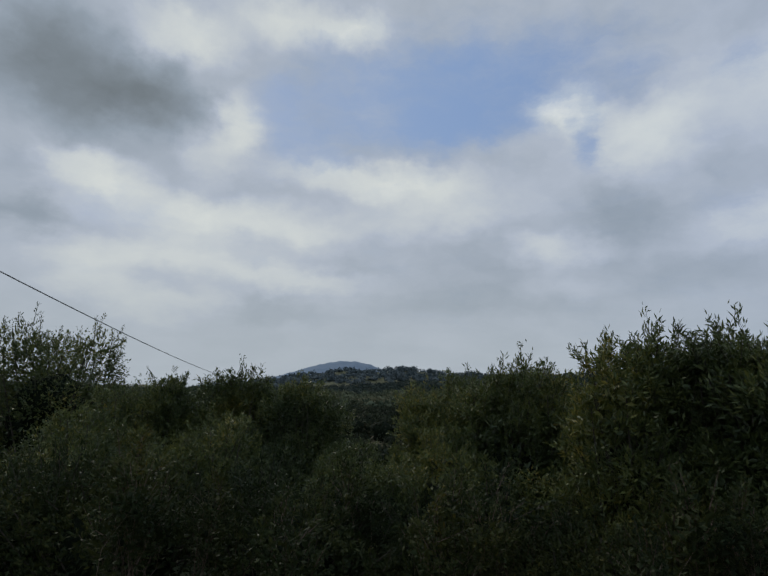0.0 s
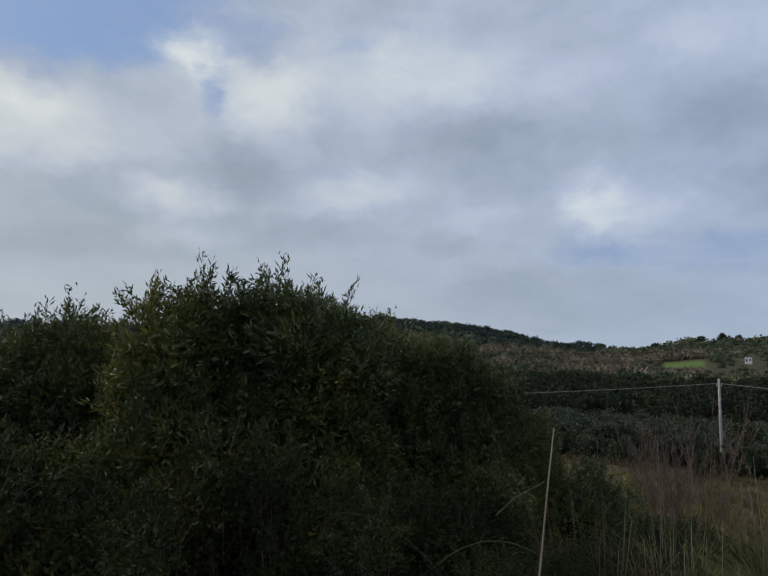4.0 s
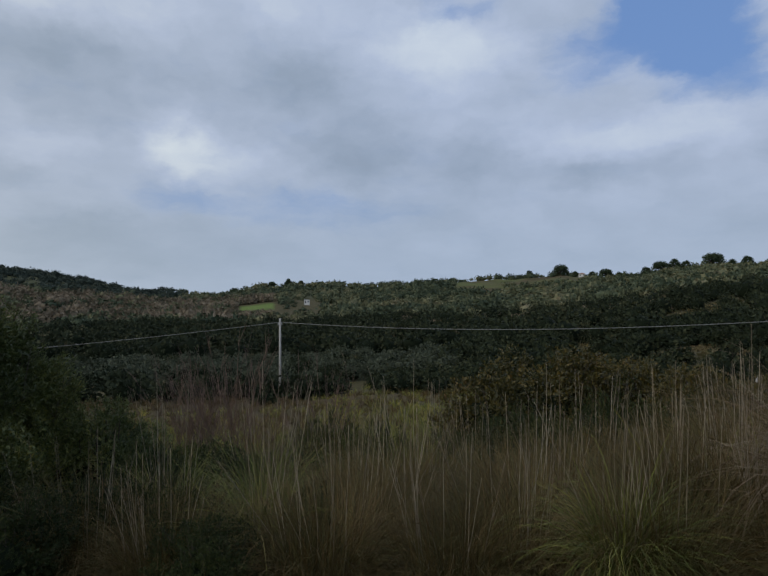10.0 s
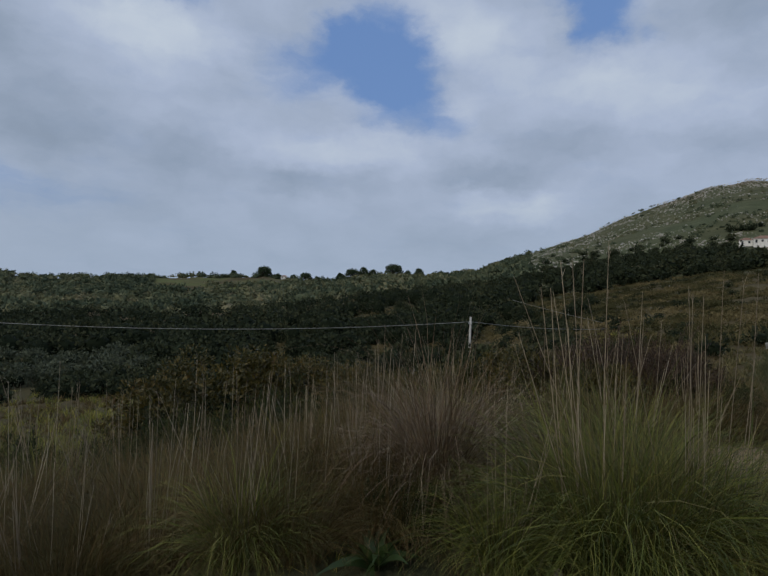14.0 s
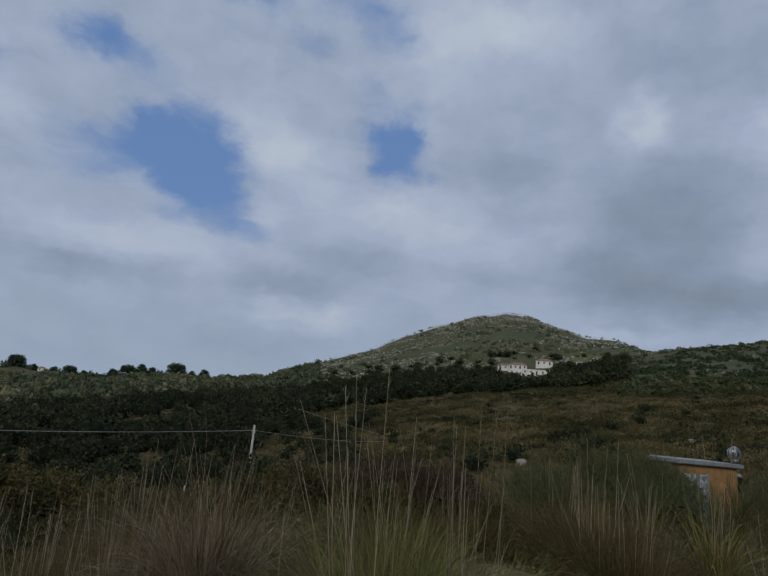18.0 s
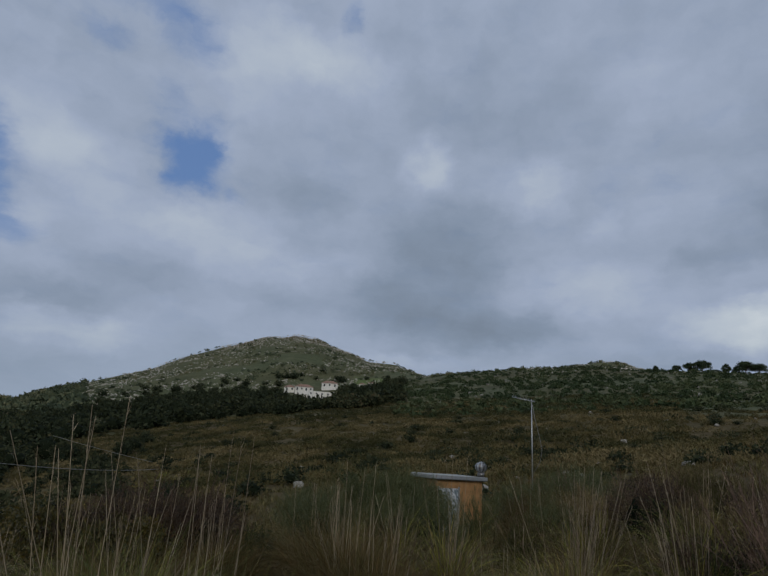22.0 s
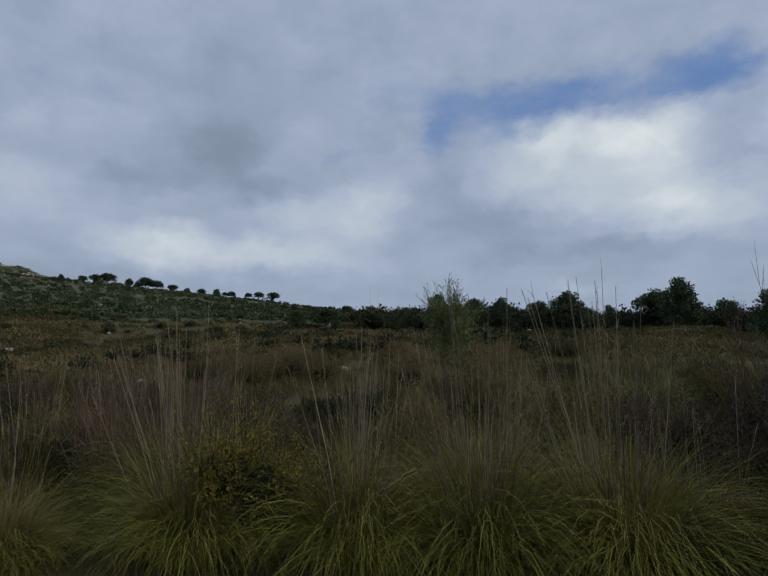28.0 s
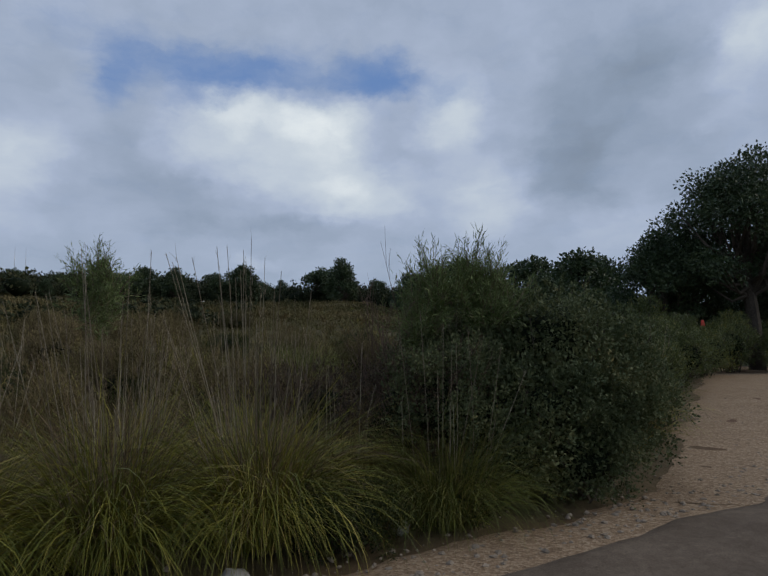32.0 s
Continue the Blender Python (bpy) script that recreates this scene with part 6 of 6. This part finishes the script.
for n, (b, d, e) in enumerate([(149.6, 90, 8.4), (159.4, 82, 9.2), (166.5, 76, 7.6), (169, 74, 8.2), (171.2, 70, 8.8), (174.5, 66, 7.6), (177.6, 62, 8.6), (180.5, 66, 8.0), (182.4, 60, 8.8), (184.6, 64, 8.4)]):
    bx, by, rise = rising(b, d, e)
    tree((ROUND_OAK, SLIM_OAK)[n % 2], bx, by, n * 2.2, rise / (6.0, 7.0)[n % 2], "evergreen oak rising behind the mastic thicket", "oaks at the field edge")

# ---- poles and wires ----
CONCRETE = plain("pole_concrete", (0.42, 0.40, 0.37), 0.85, grain=6, amount=0.2)
STEEL = plain("galvanised_steel", (0.45, 0.46, 0.47), 0.4, 0.8, 12, 0.15)
CABLE = plain("weathered_wire", (0.20, 0.20, 0.19), 0.6, 0.2, 20)


def utility_pole(x, y, top, label):
    ob = thing("utility_pole", x, y, None, 0, 1, label, "pole", "utility poles")
    high = top - ob.location.z
    part("shaft", tube(bmesh.new(), [(0, 0, -0.5), (0, 0, high * 0.5), (0, 0, high)], [0.16, 0.13, 0.10], 12), CONCRETE, ob, "pale concrete shaft", True)
    part("crossarm", block(bmesh.new(), 0, 0, high - 0.75, 0.5, 0.08, 0.08, 0.01), STEEL, ob)
    for side in (-0.2, 0.2):
        bm = tube(bmesh.new(), [(side, 0, high - 0.67), (side, 0, high - 0.6), (side, 0, high - 0.52), (side, 0, high - 0.47)], [0.02, 0.05, 0.05, 0.02], 8)
        part("insulator", bm, STEEL, ob, "grey insulator", True)


utility_pole(-3.5, 66.8, -1.75, "pale concrete utility pole in the valley scrub")
utility_pole(41.9, 42.4, -0.3, "pale concrete utility pole behind mastic bushes")
utility_pole(-84, 78, -7.5, "pale concrete utility pole far along the valley")
utility_pole(88, 47, -0.4, "pale concrete utility pole beyond the scrub slope")


def wire(a, b, sag, radius, label):
    a, b = Vector(a), Vector(b)
    pts = [a.lerp(b, t) - Vector((0, 0, 4 * sag * t * (1 - t))) for t in (n / 24 for n in range(25))]
    me = bpy.data.meshes.new("overhead_wire")
    bm = tube(bmesh.new(), pts, [radius] * 25, 6)
    bm.to_mesh(me)
    bm.free()
    me.materials.append(CABLE)
    tagged(new("overhead_wire", me), label, "wire", "overhead wires")


wire((-3.5, 66.8, -2.2), (41.9, 42.4, -0.8), 0.9, 0.035, "sagging overhead wire between two concrete poles")
wire((-84, 78, -8.0), (-3.5, 66.8, -2.2), 1.1, 0.035, "sagging overhead wire between two concrete poles")
wire((41.9, 42.4, -0.8), (88, 47, -0.9), 0.9, 0.035, "sagging overhead wire over the scrub slope")
wire((60, 53, 1.6), (70, 46, -0.9), 0.1, 0.03, "short overhead wire above the scrub")
wire((-11.5, -4.6, 3.95), (-60, 8.5, 0.9), 0.5, 0.014, "thin dark overhead wire above the bushes")
utility_pole(-60.2, 8.5, 0.95, "concrete utility pole hidden behind the bushes")
utility_pole(-11.45, -4.75, 4.3, "concrete utility pole beyond the roadside bushes")

post = thing("marker_post", 16.95, 20.6, None, 0, 1, "short pale bent post among mastic bushes", "post")
part("stake", tube(bmesh.new(), [(0, 0, -0.3), (0, 0, 1.5), (0.02, 0, 2.25), (0.1, 0, 2.38)], [0.04, 0.04, 0.035, 0.03], 8), CONCRETE, post, "", True)

# ---- the hut with its antenna ----
OCHRE = plain("ochre_plaster", (0.29, 0.165, 0.075), 0.9, grain=5, amount=0.4, gloss=0.15)
ROOF_GREY = plain("roof_slab", (0.30, 0.31, 0.30), 0.85, grain=9, amount=0.25)


def make_door_paint():
    made, k = material("peeling_paint")
    place = k.add("ShaderNodeTexCoord").outputs["Object"]
    flakes = k.remap(k.noise(place, 9, 7, 0.75, 0.6), 0.47, 0.56)
    finish(k, k.mix(flakes, (0.11, 0.15, 0.18), (0.52, 0.56, 0.60)), 0.6, bump=flakes, strength=0.3, distance=0.004)
    return made


PAINT = make_door_paint()
DULL_STEEL = plain("dull_steel", (0.20, 0.195, 0.19), 0.35, 0.85, 10, 0.3)


def hut():
    turn = math.atan2(-1.6, 1.0)
    ob = thing("hut", 19.6, 2.6, -1.15, turn, 1, "small ochre plastered hut with flat grey roof slab", "hut")
    w, d, h = 1.6, 1.9, 2.2
    part("wall", block(bmesh.new(), w / 2, d / 2, -0.4, w, d, h + 0.4, 0.02), OCHRE, ob)
    part("roof", block(bmesh.new(), w / 2, d / 2, h + 0.002, w + 0.22, d + 0.22, 0.13, 0.02), ROOF_GREY, ob, "flat grey concrete roof slab")
    part("gutter", block(bmesh.new(), w / 2, -0.13, h + 0.03, w + 0.22, 0.03, 0.1), STEEL, ob, "thin metal edge of the roof")
    door = part("door", block(bmesh.new(), 0.40, -0.012, 0.0, 0.66, 0.05, 1.95, 0.006), PAINT, ob, "metal door with peeling pale blue paint")
    part("door_frame", block(block(bmesh.new(), 0.045, -0.014, 0, 0.05, 0.06, 2.0), 0.755, -0.014, 0, 0.05, 0.06, 2.0), STEEL, ob)
    part("handle", block(bmesh.new(), 0.62, -0.05, 0.95, 0.10, 0.03, 0.025, 0.004), STEEL, door)
    vent = new("roof_ventilator")
    vent.location = (20.63, 1.3, 1.182)
    tagged(vent, "round ribbed metal ventilator on the hut roof", "ventilator")
    part("neck", tube(bmesh.new(), [(0, 0, 0), (0, 0, 0.14)], [0.11, 0.11], 16), DULL_STEEL, vent, "", True)
    for n in range(18):
        a = n * math.pi / 9
        bm = bmesh.new()
        rows = []
        for i in range(9):
            p = math.pi * (0.06 + 0.88 * i / 8)
            for off, rad in ((0.0, 0.2), (0.26, 0.185)):
                rows.append(bm.verts.new((rad * math.sin(p) * math.cos(a + off), rad * math.sin(p) * math.sin(a + off), 0.31 + 0.17 * math.cos(p))))
        for i in range(8):
            bm.faces.new((rows[2 * i], rows[2 * i + 1], rows[2 * i + 3], rows[2 * i + 2]))
        part("vane", bm, STEEL if n % 2 else DULL_STEEL, vent, "", True)
    part("cap", tube(bmesh.new(), [(0, 0, 0.462), (0, 0, 0.48), (0, 0, 0.49)], [0.06, 0.05, 0.01], 12), STEEL, vent, "", True)


hut()


def ribbed_sheet():
    ob = thing("corrugated_sheet", 18.6, 0.1, None, 0.3, 1, "small ribbed sheet of pale metal leaning among shrubs", "metal sheet")
    n = 40
    u = np.linspace(-0.22, 0.22, n)
    verts = np.concatenate([np.stack([0.02 * np.sin(u * 60) + lean, u, 0 * u + z], 1) for z, lean in ((0.0, 0.0), (1.0, 0.25))])
    i = np.arange(n - 1)
    piece("sheet", sheet("sheet", verts, np.stack([i, i + 1, i + n + 1, i + n], 1), CABLE, True), ob)


ribbed_sheet()


def antenna():
    ob = thing("television_antenna", 27.6, -0.5, None, 0, 1, "tall thin antenna mast with a comb-like aerial", "antenna")
    z = ob.location.z
    part("mast", tube(bmesh.new(), [(0, 0, -0.4), (0.0, 0, 2.5), (0.02, 0, 4.5 - z)], [0.028, 0.024, 0.018], 10), STEEL, ob, "", True)
    high = 4.42 - z
    part("boom", tube(bmesh.new(), [(0, -0.15, high - 0.03), (0, 0.85, high + 0.16)], [0.018, 0.018], 8), STEEL, ob, "", True)
    for n in range(9):
        y = -0.1 + n * 0.115
        part("element", tube(bmesh.new(), [(-0.11, y, high + 0.19 * y + 0.0), (0.0, y, high + 0.19 * y + 0.09), (0.11, y, high + 0.19 * y + 0.0)], [0.006] * 3, 6), STEEL, ob)
    pts = [(0, -0.03, high - 0.15), (0, -0.12, high - 0.7), (0, -0.33, high - 1.6), (0, -0.42, high - 2.1), (0, -0.33, high - 2.6), (0, -0.05, high - 3.1)]
    part("cable", tube(bmesh.new(), pts, [0.012] * 6, 6), CABLE, ob, "slack antenna cable", True)


antenna()

# ---- houses on the hillside ----
WHITEWASH = plain("whitewash", (0.72, 0.70, 0.66), 0.9, grain=0.8, amount=0.12)
TERRACOTTA = plain("terracotta_tiles", (0.28, 0.17, 0.125), 0.9, grain=1.5, amount=0.25)
DARK_PANE = plain("dark_pane", (0.03, 0.035, 0.04), 0.2, grain=3)


def house(b, d, w, deep, floors, label, lift=0.0, roof="hip", openings=3, group="houses below the conical hill"):
    a = radians(b)
    x, y = d * math.sin(a), d * math.cos(a)
    ob = thing("house", x, y, land1(x, y) + lift, -a, 1, label, "house", group)
    h = 2.9 * floors
    part("wall", block(bmesh.new(), 0, 0, -5, w, deep, h + 5, 0.05), WHITEWASH, ob)
    if roof == "hip":
        bm = bmesh.new()
        o = 0.5
        low = [bm.verts.new(p) for p in ((-w / 2 - o, -deep / 2 - o, h + 0.02), (w / 2 + o, -deep / 2 - o, h + 0.02), (w / 2 + o, deep / 2 + o, h + 0.02), (-w / 2 - o, deep / 2 + o, h + 0.02))]
        ridge = max(w / 2 - deep / 2, 0.3)
        top = [bm.verts.new((-ridge, 0, h + 0.32 * deep)), bm.verts.new((ridge, 0, h + 0.32 * deep))]
        for f in ((low[0], low[1], top[1], top[0]), (low[2], low[3], top[0], top[1]), (low[1], low[2], top[1]), (low[3], low[0], top[0]), tuple(low[::-1])):
            bm.faces.new(f)
        part("roof", bm, TERRACOTTA, ob, "terracotta tiled roof")
    else:
        part("parapet", block(bmesh.new(), 0, 0, h + 0.02, w + 0.2, deep + 0.2, 0.5, 0.05), WHITEWASH, ob)
    for f in range(floors):
        for n in range(openings):
            u = (n + 0.5) / openings * w - w / 2
            tall = 1.3 if (n + f) % 2 else 2.0
            window = part("window", block(bmesh.new(), u, -deep / 2 - 0.02, f * 2.9 + (2.3 - tall), 1.1, 0.12, tall), DARK_PANE, ob, "dark window opening")
            part("sill", block(bmesh.new(), u, -deep / 2 - 0.1, f * 2.9 + 2.3 - tall - 0.12, 1.3, 0.2, 0.1), WHITEWASH, window)
    return ob


house(67.9, 436, 7.5, 6, 1, "low white house with terracotta roof on the hillside", 0.3, openings=2)
house(69.3, 432, 13, 7, 1, "white house with terracotta hipped roof and dark windows", 0.6, openings=4)
house(71.75, 446, 12, 7, 1, "white upper house with terracotta hipped roof", 2.2, openings=3)
house(71.1, 418, 20, 5, 1, "white flat-roofed house with wide terrace", 1.6, "flat", 5)
house(70.6, 408, 15, 4, 1, "long white retaining terrace with dark openings", 0.2, "flat", 3)
house(69.4, 398, 5.5, 4, 1, "small white outbuilding below the terrace", -0.8, "flat", 1)
house(74.95, 452, 4.6, 4, 1, "small white house on the shoulder of the hill", 0.2, openings=2)
house(75.8, 450, 4.8, 4, 1, "small white house with dark roof on the shoulder", -0.4, openings=2)
house(-0.6, 540, 5, 4, 1, "lone white farmhouse among the valley woods", 0.4, "flat", openings=2, group="lone farmhouses")
house(26.0, 850, 9, 6, 1, "lone white farmhouse on the far ridge", 3.0, openings=2, group="lone farmhouses")

for b in (130.6, 131.4):
    a = radians(b)
    mast = thing("radio_mast", 430 * math.sin(a), 430 * math.cos(a), None, 0, 1, "thin grey radio mast on the ridge", "mast", "radio masts")
    part("pole", tube(bmesh.new(), [(0, 0, -1), (0, 0, 8), (0, 0, 19)], [0.16, 0.13, 0.06], 8), STEEL, mast, "", True)


# ---- stones ----
def stone_mesh(seed, jag=0.25):
    rng = np.random.RandomState(seed)
    bm = bmesh.new()
    bmesh.ops.create_icosphere(bm, subdivisions=2, radius=1.0)
    for v in bm.verts:
        v.co *= 1 + 0.5 * jag * noise.noise(v.co * 1.7 + Vector((seed, 0, 0))) + rng.uniform(-0.04, 0.04)
        v.co.z = max(v.co.z * 0.7, -0.35)
    me = bpy.data.meshes.new("stone")
    bm.to_mesh(me)
    bm.free()
    me.materials.append(ROCK)
    return me


STONES = [stone_mesh(n, 0.6) for n in range(4)]


def stone(x, y, size, n, label="pale limestone rock lying in the grass", group="", name="rock"):
    ob = new(name, STONES[n % 4])
    ob.location = (x, y, land1(x, y) + 0.15 * size)
    ob.rotation_euler = (0, 0, n * 1.9)
    ob.scale = (size / 2, size / 2 * 0.8, size / 2)
    tagged(ob, label, "rock", group)


stone(1.75, -5.35, 0.32, 0, "pale grey rock at the road verge")
stone(1.5, -5.22, 0.2, 1, "small pale rock at the road verge")
stone(2.3, -3.95, 0.2, 2, "small pale rock at the road verge")
for n, (sx, sy, ss) in enumerate([(8.6, 4.6, 0.3), (9.4, 4.9, 0.35), (19.7, -15.3, 0.55), (17.0, -12.5, 0.35), (24.0, -14.0, 0.8), (28, -8, 0.7), (31, -3, 0.6), (35, 2, 0.8), (33, 8, 0.7), (40, -10, 0.9), (38, 14, 0.9), (44, 5, 0.8)]):
    stone(sx, sy, ss, n, group="rocks in the scrub")


def loose_stones(name, x, y, low, high, seed, label, sink=0.2, mat=ROCK):
    rng = np.random.RandomState(seed)
    bm = bmesh.new()
    bmesh.ops.create_icosphere(bm, subdivisions=1, radius=0.5)
    unit, tri = np.array([v.co for v in bm.verts]), np.array([[v.index for v in f.verts] for f in bm.faces])
    bm.free()
    n, m = len(x), len(unit)
    size = rng.uniform(0, 1, n) ** 2 * (high - low) + low
    body = unit[None] * (1 + rng.uniform(-0.35, 0.35, (n, m, 1))) * (1, 0.8, 0.6) * size[:, None, None]
    c, s = np.cos(x * 91.7)[:, None], np.sin(x * 91.7)[:, None]
    body = np.stack([body[..., 0] * c - body[..., 1] * s, body[..., 0] * s + body[..., 1] * c, body[..., 2]], -1)
    verts = np.stack([x, y, land(x, y) + size * sink], 1)[:, None] + body
    tagged(new(name, sheet(name, verts.reshape(-1, 3), (np.arange(n)[:, None, None] * m + tri).reshape(-1, 3), mat)), label, "stones", kind="stuff")


rng = np.random.RandomState(701)
t, s = rng.uniform(-14, 10, 4000), np.where(rng.uniform(0, 1, 4000) < 0.8, ROAD_RIGHT - 0.05 + np.abs(rng.normal(0, 0.4, 4000)), ROAD_LEFT - 0.1 - np.abs(rng.normal(0, 0.3, 4000)))
loose_stones("gravel_stones", s * ROAD_ACROSS[0] + t * ROAD_ALONG[0], s * ROAD_ACROSS[1] + t * ROAD_ALONG[1], 0.008, 0.07, 702, "loose pale gravel along the road edge", mat=CHIPPINGS)
y = rng.uniform(-24, -7, 2600)
x = track_x(y) + rng.uniform(-2.1, 2.1, 2600)
loose_stones("track_stones", x, y, 0.01, 0.055, 703, "loose stones on the gravel track", mat=CHIPPINGS)
x, y, r, _ = scatter(15000, 48, 102, 440, 885, 704, 0.9)
keep = fractal(x, y, 30, 705, 3) > -0.08 - 0.8 * np.clip((r - 770) / 80, 0, 1)
loose_stones("hill_rocks", x[keep], y[keep], 0.5, 2.4, 706, "pale limestone outcrops over the conical hill", mat=SUNLIT_ROCK)
x, y, r, _ = scatter(1500, 80, 135, 170, 450, 707, 0.7)
keep = fractal(x, y, 25, 708, 3) > 0.3
loose_stones("ridge_rocks", x[keep], y[keep], 0.4, 1.5, 709, "pale limestone outcrops over the green ridge")
x, y, r, _ = scatter(260, 50, 150, 28, 170, 710, 0.5)
loose_stones("slope_rocks", x, y, 0.2, 0.9, 711, "pale rocks among the brown scrub")


x, y, r, _ = scatter(1500, 61, 75, 800, 884, 712, 0.9)
loose_stones("summit_rocks", x, y, 0.6, 2.4, 713, "pale limestone blocks round the hill top", mat=SUNLIT_ROCK)


# ---- the marker by the trees ----
RED = plain("red_cloth", (0.5, 0.05, 0.035), 0.7, grain=14)
marker = thing("red_marker", -4.55, -21.9, None, 0.4, 1, "small red marker on a stake below the trees", "marker")
part("stake", tube(bmesh.new(), [(0, 0, -0.2), (0, 0, 1.75)], [0.02, 0.018], 8), BARK, marker)
bm = block(bmesh.new(), 0.0, 0.0, 1.62, 0.16, 0.03, 0.22, 0.01)
for v in bm.verts:
    v.co.x *= 1.0 - 0.5 * (v.co.z - 1.62) / 0.22
part("flag", bm, RED, marker, "faded red panel")
for n, (bx, by, bs) in enumerate([(-4.0, -21.5, 1.0), (-3.0, -19.5, 1.05), (-5.6, -23.6, 1.1), (-2.4, -17.2, 1.0), (-7.6, -23.4, 1.0), (-1.8, -15.0, 0.9), (-9.6, -25.0, 1.1), (-2.6, -23.5, 1.4), (-0.6, -12.6, 1.0), (0.8, -11.0, 1.0), (-11.5, -26.0, 1.3)]):
    bush("evergreen_bush", ROUND_BUSH, bx, by, n * 1.1, bs, "dark rounded shrub under the trees by the track", group="shrubs along the gravel track")
for n, (gx, gy) in enumerate([(-0.9, -9.6), (-1.2, -11.0), (-1.3, -13.2), (0.2, -9.4), (-0.1, -8.9)]):
    tussock(GREY_TUSSOCKS[n % 2], gx, gy, n, 0.9, GREY_LABEL, "tussocks by the gravel track")


# ---- canes by the bushes ----
def cane(points, radius, mat, label):
    ob = thing("dry_cane" if mat is STALK else "bramble_cane", points[0][0], points[0][1], points[0][2], 0, 1, label, "cane")
    o = Vector(points[0])
    part("stem", tube(bmesh.new(), [Vector(p) - o for p in points], [radius * (1 - 0.5 * n / (len(points) - 1)) for n in range(len(points))], 7), mat, ob, "", True)


cane([(-1.03, 2.48, -0.05), (-1.047, 2.84, 0.65), (-1.06, 2.99, 0.92), (-1.065, 3.12, 1.175)], 0.0055, STALK, "tall pale dead cane standing in front of the bushes")
cane([(-1.3, 3.0, 0.78), (-1.2, 2.99, 0.88), (-1.06, 2.97, 0.97)], 0.0022, STALK, "thin broken twig leaning on the cane")
for n, (cx, cy, dx, dy, h) in enumerate([(-3.1, 3.4, 1.3, 0.5, 0.5), (-2.0, 3.7, 0.9, 0.5, 0.35)]):
    z = land1(cx, cy)
    cane([(cx + dx * t, cy + dy * t, z + 0.35 + h * 4 * t * (1 - t) * 0.9 - 0.3 * t) for t in (i / 10 for i in range(11))], 0.0045, OLIVE_BLADE, "arching green bramble cane in front of the bushes")
